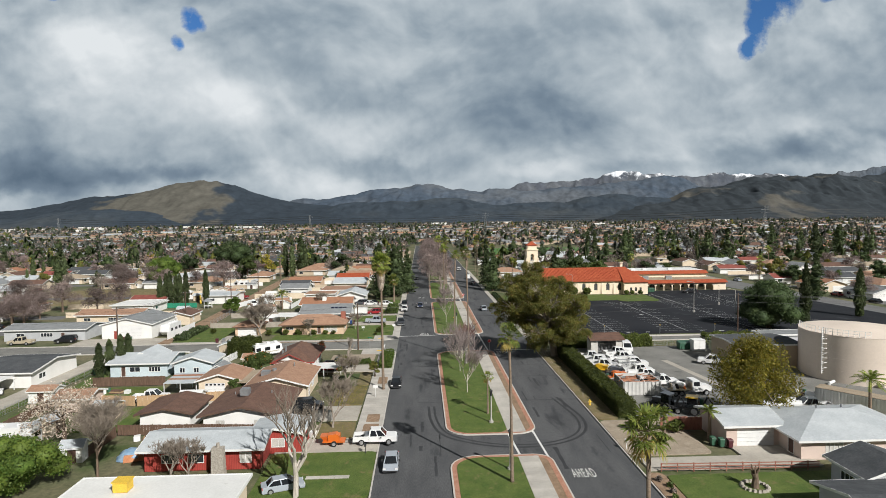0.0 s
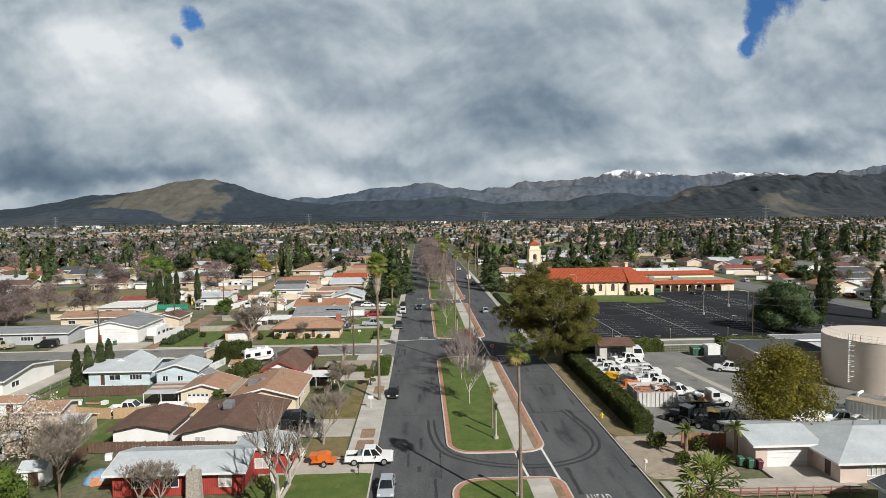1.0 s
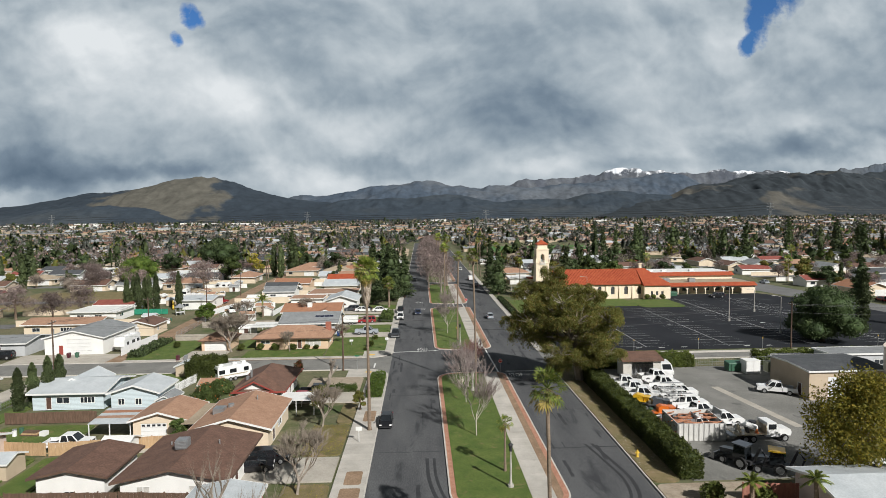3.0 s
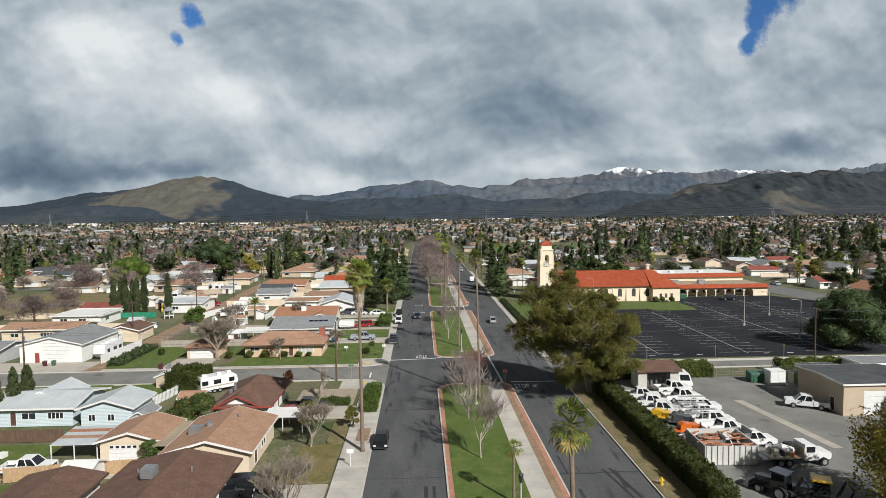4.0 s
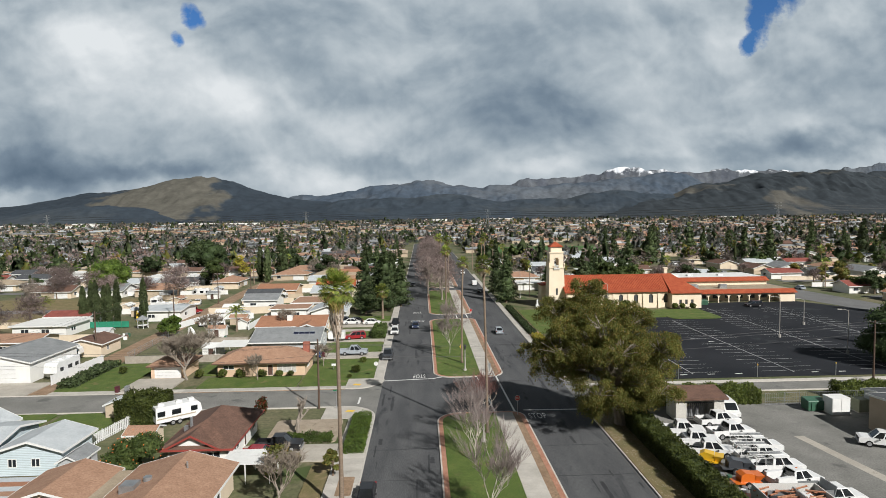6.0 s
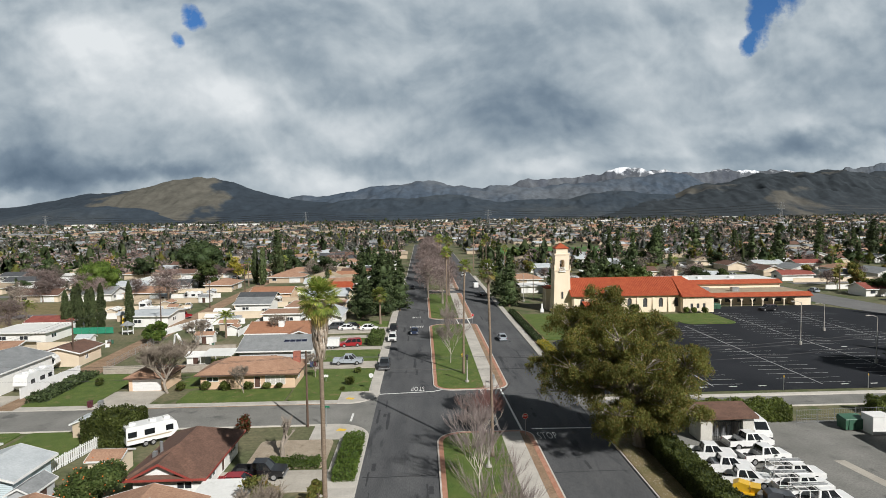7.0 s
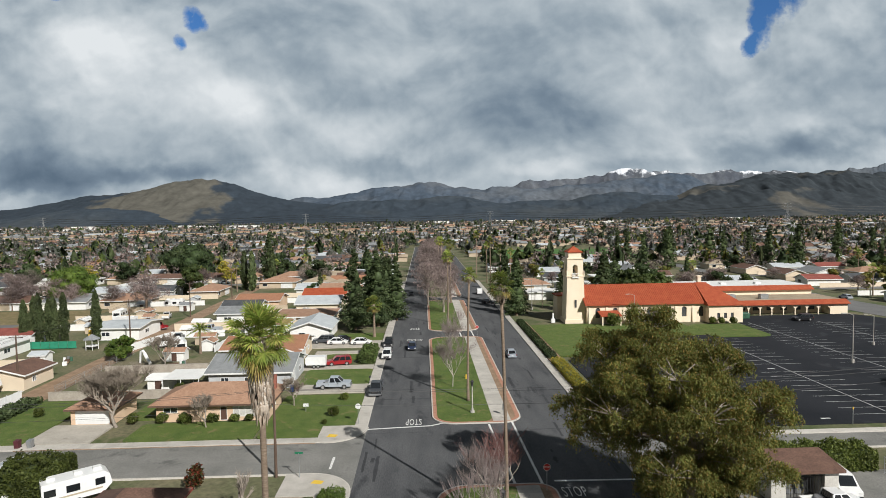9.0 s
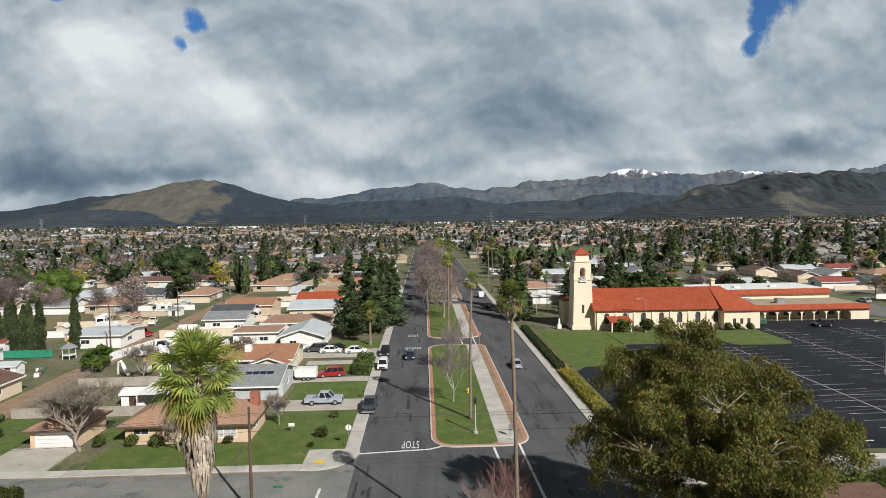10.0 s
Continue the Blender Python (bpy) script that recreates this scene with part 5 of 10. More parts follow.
def water_tank():
    c = root("water_tank", 81.0, 105.0, 0, 0, "large round tan steel water tank with a railed top and ladder", "water tank")
    tan = surface("tan_tank_paint", (0.72, 0.615, 0.52), (0.76, 0.655, 0.56), 0.25, 0.6, 0.05, 8, 0.04, 3, stains=((0.68, 0.575, 0.48), 0.3, 0.68))
    r, h = 9.3, 8.3
    ring = [(r * math.cos(k * math.pi / 48), r * math.sin(k * math.pi / 48)) for k in range(96)]
    part("shell", Geo().add([(*p, 0) for p in ring] + [(*p, h) for p in ring], [(k, (k + 1) % 96, 96 + (k + 1) % 96, 96 + k) for k in range(96)]), tan, c, smooth=True)
    for z in (2.1, 4.2, 6.2):
        ring = [(math.cos(k * math.pi / 32), math.sin(k * math.pi / 32)) for k in range(64)]
        part("weld_ring", band(Geo(), [((r + 0.025) * a, (r + 0.025) * b) for a, b in ring], [((r - 0.05) * a, (r - 0.05) * b) for a, b in ring], z, z + 0.06), tan, c)
    g = Geo().hexa([(r * a * 1.005, r * b * 1.005, h) for a, b in ring], [(0.4 * a, 0.4 * b, h + 0.9) for a, b in ring])
    part("roof", g, tan, c, "low conical steel roof")
    g = Geo()
    for k in range(20):
        a = radians(150 + k * 5)
        p = (9.1 * math.cos(a), 9.1 * math.sin(a))
        g.box(p[0] - 0.03, p[1] - 0.03, h, p[0] + 0.03, p[1] + 0.03, h + 1.1)
        b = radians(150 + (k + 1) * 5)
        if k < 19:
            for z in (0.55, 1.08):
                g.tube([(p[0], p[1], h + z), (9.1 * math.cos(b), 9.1 * math.sin(b), h + z)], 0.03, 4)
    part("railing", g, TRIM, c, "pale steel railing")
    g = Geo()
    lx, ly = r * math.cos(radians(200)), r * math.sin(radians(200))
    for s in (-0.35, 0.35):
        g.tube([(lx + s, ly - 0.35, 1.2), (lx + s, ly - 0.35, h + 1.1)], 0.09, 5)
    for k in range(22):
        g.tube([(lx - 0.35, ly - 0.35, 1.4 + k * 0.32), (lx + 0.35, ly - 0.35, 1.4 + k * 0.32)], 0.05, 4)
    for k in range(7):
        z = 2.4 + k * 0.85
        pts = [(lx + 0.45 * math.cos(radians(q)), ly - 0.4 + 0.5 * math.sin(radians(q)), z) for q in range(180, 361, 30)]
        g.tube(pts, 0.06, 4)
    part("ladder", g, TRIM, c, "caged steel ladder")
    g = Geo().tube([(-r + 0.5, -6.4, 0.6), (-r - 1.2, -7.6, 0.6), (-r - 1.2, -7.6, 0.1)], 0.25, 8)
    part("pipe", g, TRIM, c)
    part("hatch", Geo().cyl(-2.5, -9.6, 0.3, 0.9, 0.5, 14), tan, c)
    return c


water_tank()

# depot buildings
h = house("depot_building", "tan metal workshop with a roller door and dark roof", 61.3, 74.0, 109.9, 120.0, 4.3, "gx", 0.5, "tan", "dark", over=0.3, holes=[("S", 3.0, 7.0, 0.1, 3.6, GA), ("W", 1.6, 2.6, 0.1, 2.2, "door")], category="workshop")
house("depot_building", "long grey low building with a flat roof", 76.5, 92.0, 126.0, 131.0, 3.0, "flat", 0, "grey", "grey", over=0.3, category="building", holes=[("S", 2, 4, 1, 2, W), ("S", 8, 10, 1, 2, W)])
house("depot_building", "grey shed with a dark roof beside the tank", 66.0, 71.0, 122.0, 127.0, 2.8, "gx", 0.6, "grey", "dark", over=0.3, category="shed")


def washdown_shelter():
    c = root("pump_shelter", 40.6, 126.0, 0, 0, "small block pump shelter with a brown tiled roof and iron gate", "shelter")
    pale = surface("pale_block", (0.50, 0.48, 0.44), (0.58, 0.56, 0.51), 1.0, 0.9, 0.3, 10)
    part("wall", Geo().box(-3.4, -1.6, 0, -1.9, 1.6, 3.0), pale, c), part("wall", Geo().box(2.0, -1.6, 0, 3.4, 1.6, 3.0), pale, c)
    part("back_wall", Geo().box(-1.9, 1.3, 0, 2.0, 1.6, 3.0), pale, c)
    part("roof", Geo().hexa([(-3.8, -2.1, 3.0), (3.8, -2.1, 3.0), (3.8, 2.0, 3.7), (-3.8, 2.0, 3.7)], [(-3.8, -2.1, 3.3), (3.8, -2.1, 3.3), (3.8, 2.0, 4.0), (-3.8, 2.0, 4.0)]), ROOFS["brown"], c)
    gate = part("gate", Geo().box(-1.9, -1.32, 2.4, 2.0, -1.24, 2.5).box(-1.9, -1.32, 0.2, 2.0, -1.24, 0.3), DARK_METAL, c, "black iron gate")
    bar = Geo().box(-0.02, -1.3, 0.1, 0.02, -1.26, 2.5).mesh("bar", DARK_METAL)
    for k in range(14):
        ob = new("bar", bar)
        ob.parent, ob.location = gate, (-1.78 + k * 0.28, 0, 0)
    for px in (-1.2, -0.5, 0.4, 1.2):
        part("pump", Geo().cyl(px, 0.2, 0.1, 1.4, 0.25, 10).box(px - 0.3, 0.0, 0.1, px + 0.3, 0.5, 0.5), METAL, c)
    return c


washdown_shelter()
GREEN_BOX = surface("green_bin_paint", (0.04, 0.11, 0.07), (0.06, 0.14, 0.09), 1.0, 0.5)
SAGE = surface("sage_cabinet_paint", (0.27, 0.28, 0.19), (0.32, 0.33, 0.23), 1.0, 0.6)


def cabinet(name, label, x, y, w, d, h, mat, category="cabinet"):
    c = root(name, x, y, 0, 0, label, category)
    part("body", Geo().box(-w / 2, -d / 2, 0.1, w / 2, d / 2, h), mat, c)
    part("base", Geo().box(-w / 2 - 0.1, -d / 2 - 0.1, 0, w / 2 + 0.1, d / 2 + 0.1, 0.1), CONCRETE, c)
    part("top", Geo().box(-w / 2 - 0.06, -d / 2 - 0.06, h, w / 2 + 0.06, d / 2 + 0.06, h + 0.08), mat, c)
    for s in (-1, 1):
        part("door", Geo().box(s * w / 4 - w / 4 + 0.03, -d / 2 - 0.03, 0.2, s * w / 4 + w / 4 - 0.03, -d / 2, h - 0.1), mat, c)
    return c


cabinet("utility_cabinet", "white steel utility cabinet in the works yard", 61.2, 126.0, 2.6, 2.0, 2.4, TRIM)
cabinet("utility_cabinet", "sage green utility cabinet in the works yard", 65.4, 126.6, 2.0, 1.6, 1.8, SAGE)


def bin_box(x, y, w, d, h, mat, label, name="skip_bin"):
    c = root(name, x, y, 0, 0, label, "skip")
    part("body", Geo().hexa([(-w / 2, -d / 2, 0.15), (w / 2, -d / 2, 0.15), (w / 2, d / 2, 0.15), (-w / 2, d / 2, 0.15)], [(-w / 2 - 0.1, -d / 2 - 0.1, h), (w / 2 + 0.1, -d / 2 - 0.1, h), (w / 2 + 0.1, d / 2 + 0.1, h), (-w / 2 - 0.1, d / 2 + 0.1, h)]), mat, c)
    part("lid", Geo().hexa([(-w / 2 - 0.15, -d / 2 - 0.15, h), (w / 2 + 0.15, -d / 2 - 0.15, h), (w / 2 + 0.15, d / 2 + 0.1, h), (-w / 2 - 0.15, d / 2 + 0.1, h)], [(-w / 2 - 0.1, -d / 2 - 0.1, h + 0.08), (w / 2 + 0.1, -d / 2 - 0.1, h + 0.08), (w / 2, d / 2, h + 0.3), (-w / 2, d / 2, h + 0.3)]), mat, c)
    for px in (-w / 3, 0, w / 3):
        part("rib", Geo().box(px - 0.05, -d / 2 - 0.14, 0.2, px + 0.05, -d / 2 - 0.02, h - 0.1), mat, c)
    return c


bin_box(59.0, 127.6, 2.6, 1.6, 1.5, GREEN_BOX, "dark green skip bin by the yard fence")
bin_box(88.0, 226.0, 2.2, 1.4, 1.4, GREEN_BOX, "green bin beside the parish hall")
bin_box(89.6, 223.8, 2.2, 1.4, 1.4, GREEN_BOX, "green bin beside the parish hall")


def scrap_container():
    c = root("scrap_container", 37.3, 97.8, 0, -3, "open white steel scrap container filled with rusty pipe", "container")
    wht = surface("scuffed_white_steel", (0.52, 0.51, 0.49), (0.62, 0.61, 0.58), 0.8, 0.6, fine=0.15, stains=((0.30, 0.24, 0.20), 0.7, 0.64))
    w, d, h = 6.2, 5.6, 2.3
    for name_, (a, b, e, f) in (("front_wall", (-w / 2, -d / 2, w / 2, -d / 2 + 0.1)), ("rear_wall", (-w / 2, d / 2 - 0.1, w / 2, d / 2)), ("end_wall", (-w / 2, -d / 2 + 0.1, -w / 2 + 0.1, d / 2 - 0.1)), ("end_wall", (w / 2 - 0.1, -d / 2 + 0.1, w / 2, d / 2 - 0.1))):
        part(name_, Geo().box(a, b, 0.2, e, f, h), wht, c)
    part("floor", Geo().box(-w / 2, -d / 2, 0.05, w / 2, d / 2, 0.2), wht, c)
    for k in range(10):
        px = -w / 2 + 0.2 + k * (w - 0.4) / 9
        part("rib", Geo().box(px - 0.06, -d / 2 - 0.1, 0.15, px + 0.06, -d / 2, h), wht, c)
    rust = surface("rusty_pipe", (0.28, 0.11, 0.06), (0.40, 0.20, 0.12), 3.0, 0.9, 0.4, 12)
    g = Geo()
    rng = random.Random(4)
    for k in range(60):
        x, y, z = rng.uniform(-2.6, 2.6), rng.uniform(-2.4, 2.4), rng.uniform(0.9, 2.2)
        a = rng.uniform(-0.5, 0.5)
        g.tube([(x - 0.9 * math.cos(a), y - 0.9 * math.sin(a), z), (x + 0.9 * math.cos(a), y + 0.9 * math.sin(a), z + rng.uniform(-0.2, 0.2))], 0.09, 5)
    g.box(-2.9, -2.6, 0.2, 2.9, 2.6, 1.0)
    part("scrap", g, rust, c, "heap of rusty pipes")
    return c


scrap_container()

# house on the east side
hr = house("house", "low pinkish house with a pale grey hipped roof", 46.4, 62.0, 68.4, 79.5, 2.6, "hip", 1.6, "pink", "lightgrey", over=0.8, holes=[("S", 3.0, 5.2, 0.8, 2.1, BL), ("S", 7.2, 8.4, 0.9, 2.1, BL), ("S", 10.5, 11.6, 0.9, 2.0, BL), ("W", 1.2, 2.4, 0.1, 2.2, D)])
for dx, dy in ((-1.5, 1.0), (2.0, 1.2)):
    part("vent", Geo().cyl(dx, dy, 3.6, 4.5, 0.12, 8), METAL, hr)
house("house", "garage wing with a pale grey roof and white door", 39.6, 46.6, 72.9, 80.0, 2.65, "gx", 1.1, "pink", "lightgrey", over=0.6, holes=[("S", 1.4, 6.2, 0.1, 2.3, GA)], category="garage")
house("house", "neighbouring pale-walled house with a charcoal gable roof", 45.9, 53.2, 57.3, 62.5, 2.7, "gy", 1.5, "grey", "dark", over=0.6, holes=[("W", 1.0, 3.6, 1.0, 2.1, W)])
house("house", "low charcoal-roofed wing of a neighbouring house", 40.3, 53.0, 47.0, 56.4, 2.6, "gx", 1.2, "grey", "dark", over=0.6, holes=[("W", 2, 4, 1, 2.1, W)])


# ---- fences, walls ----
WOOD_NEW = surface("pale_fence_wood", (0.40, 0.26, 0.14), (0.50, 0.34, 0.20), 1.2, 0.85, 0.3, 12, 0.2, 6, stretch=(4, 4, 0.6))
WOOD_OLD = surface("weathered_fence_wood", (0.10, 0.062, 0.042), (0.16, 0.10, 0.07), 1.2, 0.9, 0.3, 12, 0.25, 6, stretch=(4, 4, 0.6))
WOOD_RED = surface("reddish_fence_wood", (0.27, 0.11, 0.08), (0.35, 0.16, 0.115), 1.2, 0.85, 0.3, 12, 0.2, 6, stretch=(4, 4, 0.6))
VINYL = surface("white_vinyl", (0.74, 0.74, 0.73), (0.80, 0.80, 0.79), 1.0, 0.45, fine=0.05)
BLOCK = surface("grey_block_wall", (0.33, 0.29, 0.245), (0.41, 0.365, 0.31), 0.8, 0.9, 0.3, 8, 0.15, 4, stains=((0.25, 0.22, 0.18), 0.5, 0.62))


def fence(label, points, h, mat, board=0.4, gap=0.02, name="fence", post_every=2.4, rails=True, solid=True):
    """Boards on posts along a line of points; each board is a piece of its own where the run is short."""
    c = root(name, points[0][0], points[0][1], 0, 0, label, "fence")
    x0, y0 = points[0]
    rng = random.Random(int(abs(x0 * 7 + y0 * 13)))
    board_mesh = Geo().box(0, -0.012, 0.05, board - gap, 0.012, h).mesh("board", mat)
    post_mesh = Geo().box(-0.05, -0.05, 0, 0.05, 0.05, h + 0.08).mesh("post", mat)
    for (ax, ay), (bx, by) in zip(points, points[1:]):
        d = Vector((bx - ax, by - ay))
        length, ang = d.length, math.degrees(math.atan2(d.y, d.x))
        m = Matrix.Translation((ax - x0, ay - y0, 0)) @ pose(0, 0, 0, 0, 0, ang)
        if solid:
            for k in range(int(length / board)):
                ob = new("board", board_mesh)
                ob.parent, ob.matrix_basis = c, m @ pose(k * board, 0, rng.uniform(-0.03, 0.02))
        for k in range(int(length / post_every) + 1):
            ob = new("post", post_mesh)
            ob.parent, ob.matrix_basis = c, m @ pose(min(k * post_every, length), 0.06, 0)
        if rails:
            g = Geo()
            for z in ((0.35, h - 0.3) if solid else [h * q for q in (0.3, 0.62, 0.94)]):
                g.box(0, 0.015 if solid else -0.03, z, length, 0.06, z + 0.09)
            ob = part("rail", g, mat, c)
            ob.matrix_basis = m
    return c


def wall_run(label, points, h, mat, t=0.2, name="block_wall"):
    c = root(name, points[0][0], points[0][1], 0, 0, label, "wall")
    for (ax, ay), (bx, by) in zip(points, points[1:]):
        d = Vector((bx - ax, by - ay))
        m = Matrix.Translation((ax - points[0][0], ay - points[0][1], 0)) @ pose(0, 0, 0, 0, 0, math.degrees(math.atan2(d.y, d.x)))
        ob = part("panel", Geo().box(0, -t / 2, 0, d.length, t / 2, h), mat, c)
        ob.matrix_basis = m
        ob = part("cap", Geo().box(-0.05, -t / 2 - 0.04, h, d.length + 0.05, t / 2 + 0.04, h + 0.07), mat, c)
        ob.matrix_basis = m
    return c


fence("new pale wooden board fence", [(-58.0, 97.6), (-45.0, 95.6), (-31.0, 97.4)], 1.7, WOOD_NEW)
fence("weathered dark wooden fence behind a lawn", [(-58.5, 107.6), (-45.6, 107.8)], 1.7, WOOD_OLD)
fence("weathered wooden garden fence", [(-41.5, 82.6), (-29.8, 82.2), (-19.0, 81.2)], 1.5, WOOD_OLD)
fence("weathered wooden garden fence", [(-49.0, 75.0), (-41.5, 75.4), (-41.5, 82.6)], 1.5, WOOD_OLD)
fence("white vinyl fence beside a workshop", [(-62.9, 149.5), (-61.8, 165.0)], 1.8, VINYL, 0.6, 0.03)
fence("white vinyl picket fence along a garden", [(-40.8, 118.0), (-38.6, 129.8)], 1.5, VINYL, 0.35, 0.12)
fence("white vinyl fence along the dirt track", [(-61.9, 199.0), (-58.6, 213.0), (-46.0, 214.5)], 1.7, VINYL, 0.6, 0.03)
fence("reddish board fence at the depot corner", [(33.8, 79.4), (39.4, 79.0)], 1.9, WOOD_RED)
fence("low reddish post-and-rail fence", [(28.4, 66.2), (46.8, 65.7)], 1.0, WOOD_RED, solid=False, post_every=1.9)
wall_run("low grey block wall behind a lawn", [(-57.5, 164.2), (-36.5, 164.2)], 1.4, BLOCK)
wall_run("grey block garden wall", [(-57.0, 180.2), (-38.0, 180.8)], 1.5, BLOCK)
wall_run("cream garden wall by the dirt track", [(-61.5, 222.0), (-38.0, 224.0)], 2.0, STUCCO["cream"])
wall_run("tan block wall beyond the track", [(-98.0, 186.0), (-74.0, 187.0)], 1.6, STUCCO["cream"])
fence("white painted boundary fence", [(-42.5, 197.0), (-41.5, 221.0)], 1.6, VINYL, 0.6, 0.03)
fence("weathered wooden fence beside a dirt track", [(-58.8, 84.0), (-58.8, 97.0)], 1.5, WOOD_OLD)


def chain_fence(label, points, h=1.8):
    c = root("chain_link_fence", points[0][0], points[0][1], 0, 0, label, "fence")
    for (ax, ay), (bx, by) in zip(points, points[1:]):
        d = Vector((bx - ax, by - ay))
        m = Matrix.Translation((ax - points[0][0], ay - points[0][1], 0)) @ pose(0, 0, 0, 0, 0, math.degrees(math.atan2(d.y, d.x)))
        g = Geo()
        n = int(d.length / 0.35)
        for k in range(n):
            g.box(k * 0.35, -0.008, 0.05, k * 0.35 + 0.016, 0.008, h)
        for z in (0.1, 0.6, 1.1, h):
            g.box(0, -0.015, z, d.length, 0.015, z + 0.03)
        ob = part("mesh", g, METAL, c)
        ob.matrix_basis = m
        for k in range(int(d.length / 3) + 1):
            ob = part("post", Geo().cyl(min(k * 3.0, d.length), 0, 0, h + 0.1, 0.035, 6), METAL, c)
            ob.matrix_basis = m
    return c


chain_fence("chain-link gate and fence at the depot yard", [(53.2, 130.0), (58.6, 130.2), (75.0, 130.6)])
chain_fence("chain-link fence along a garden track", [(-64.0, 90.0), (-63.2, 130.0)], 1.3)
chain_fence("chain-link fence beside the dirt track", [(-58.8, 168.0), (-59.6, 197.0)], 1.4)


# ---- back gardens: play things, sheds, screens ----
MESH_GREEN = surface("green_screen_cloth", (0.02, 0.20, 0.12), (0.03, 0.25, 0.15), 1.0, 0.8, fine=0.2)
c = root("screen_fence", -88.0, 204.0, 0, 0, "bright green cloth screen on a garden fence", "fence")
for k in range(6):
    part("screen", Geo().box(k * 2.0, -0.02, 0.1, k * 2.0 + 1.94, 0.02, 1.7), MESH_GREEN, c)
    part("post", Geo().box(k * 2.0 - 0.04, 0.03, 0, k * 2.0 + 0.04, 0.1, 1.8), METAL, c)


def slide(x, y, turn, label, mat):
    c = root("garden_slide", x, y, 0, turn, label, "slide")
    pts = [(0, -1.6, 0.3), (0, -0.8, 0.9), (0, 0.2, 2.2), (0, 0.6, 2.6), (0, 1.2, 2.4), (0, 1.5, 1.2), (0, 1.6, 0.1)]
    part("chute", Geo().tube(pts, [0.3, 0.32, 0.34, 0.32, 0.28, 0.24, 0.22], 7), mat, c)
    for q in (-0.3, 0.3):
        part("leg", Geo().tube([(q, 0.9, 0), (q * 0.8, 0.6, 2.5)], 0.05, 5), METAL, c)
    return c


slide(-53.0, 187.6, 60, "tall white curved garden slide", TRIM)
slide(-78.5, 214.0, 20, "yellow garden slide beside a playhouse", YELLOW_PAINT)


def gazebo(x, y, label):
    c = root("gazebo", x, y, 0, 0, label, "gazebo")
    for k in range(6):
        a = k * math.pi / 3
        part("post", Geo().cyl(1.4 * math.cos(a), 1.4 * math.sin(a), 0, 2.3, 0.07, 6), TRIM, c)
    part("roof", Geo().cyl(0, 0, 2.3, 3.4, 1.9, 6, 0.1), ROOFS["grey"], c)
    part("rail", Geo().cyl(0, 0, 0.75, 0.85, 1.45, 6), TRIM, c)
    return c


gazebo(-72.0, 203.0, "small white six-sided garden gazebo")


def shed(x, y, turn, w, d, wall, roof, label):
    c = root("shed", x, y, 0, turn, label, "shed")
    part("wall", Geo().box(-w / 2, -d / 2, 0, w / 2, d / 2, 2.0), STUCCO[wall], c)
    part("door", Geo().box(-0.5, -d / 2 - 0.05, 0.05, 0.5, -d / 2, 1.9), DOOR_DARK, c)
    roof_on(c, -w / 2, w / 2, -d / 2, d / 2, 2.0, "gx", 0.6, 0.25, ROOFS[roof], TRIM, STUCCO[wall], 0.1)
    return c


rs = random.Random(31)
words = {"white": "white", "cream": "cream", "grey": "grey", "tan": "tan"}
for k, (x, y) in enumerate(((-48.0, 190.5), (-42.0, 170.0), (-55.0, 216.0), (-47.5, 206.0), (-44.5, 199.5), (-56.0, 226.0), (-75.0, 190.0), (-82.0, 223.0), (-90.0, 232.0), (-74.0, 236.0), (-80.0, 246.0), (-72.5, 258.0), (-88.0, 262.0), (-76.0, 274.0),
                            (-52.0, 84.5), (-47.0, 90.5), (-36.0, 95.0), (-33.5, 120.5), (-37.5, 113.0), (-62.0, 100.0), (-42.5, 133.0))):
    w_ = rs.choice(("white", "cream", "grey", "tan"))
    r_ = rs.choice(("lightgrey", "white", "grey", "tanbrown"))
    shed(x, y, rs.choice((0, 90)), rs.uniform(2.4, 4.5), rs.uniform(2.2, 3.4), w_, r_, f"small {words[w_]} garden shed with a pitched roof")
for k, (x0, y0, x1, m) in enumerate(((-110, 187, -86, "cream"), (-98, 226, -70, "white"), (-97, 240, -71, "cream"), (-96, 256, -71, "tan"), (-94, 268, -71, "white"), (-56, 228, -40, "white"), (-58, 243, -41, "cream"), (-58, 254, -40, "tan"), (-60, 270, -38, "white"), (-120, 205, -100, "cream"),
                                     (-100, 284, -72, "cream"), (-60, 284, -38, "cream"), (-130, 268, -100, "white"), (150, 262, 200, "white"), (152, 284, 205, "cream"), (154, 308, 210, "tan"), (156, 332, 215, "cream"), (60, 268, 120, "cream"), (60, 300, 125, "white"), (36, 268, 58, "tan"), (156, 200, 200, "cream"), (156, 226, 205, "white"))):
    wall_run("plain garden boundary wall between plots", [(x0, y0), (x1, y0 + 1.0)], 1.6, STUCCO[m])


def clutter(x, y, seed, label):
    """A heap of stacked timber, drums and crates."""
    r = random.Random(seed)
    c = root("yard_clutter", x, y, 0, r.uniform(0, 180), label, "clutter")
    for k in range(3):
        part("plank_stack", Geo().box(-1.4 + k * 0.2, -0.5, 0.05 + k * 0.22, 1.2 - k * 0.15, 0.5 - k * 0.1, 0.22 + k * 0.22), WOOD_NEW if k % 2 else WOOD_OLD, c)
    for k in range(3):
        part("drum", Geo().cyl(1.8 + 0.5 * (k % 2), -0.6 + 0.6 * k, 0, 0.85, 0.28, 10), (GREEN_BOX, METAL, TRIM)[k], c)
    part("crate", Geo().box(-2.4, -0.4, 0, -1.6, 0.4, 0.7), TRIM, c)
    return c


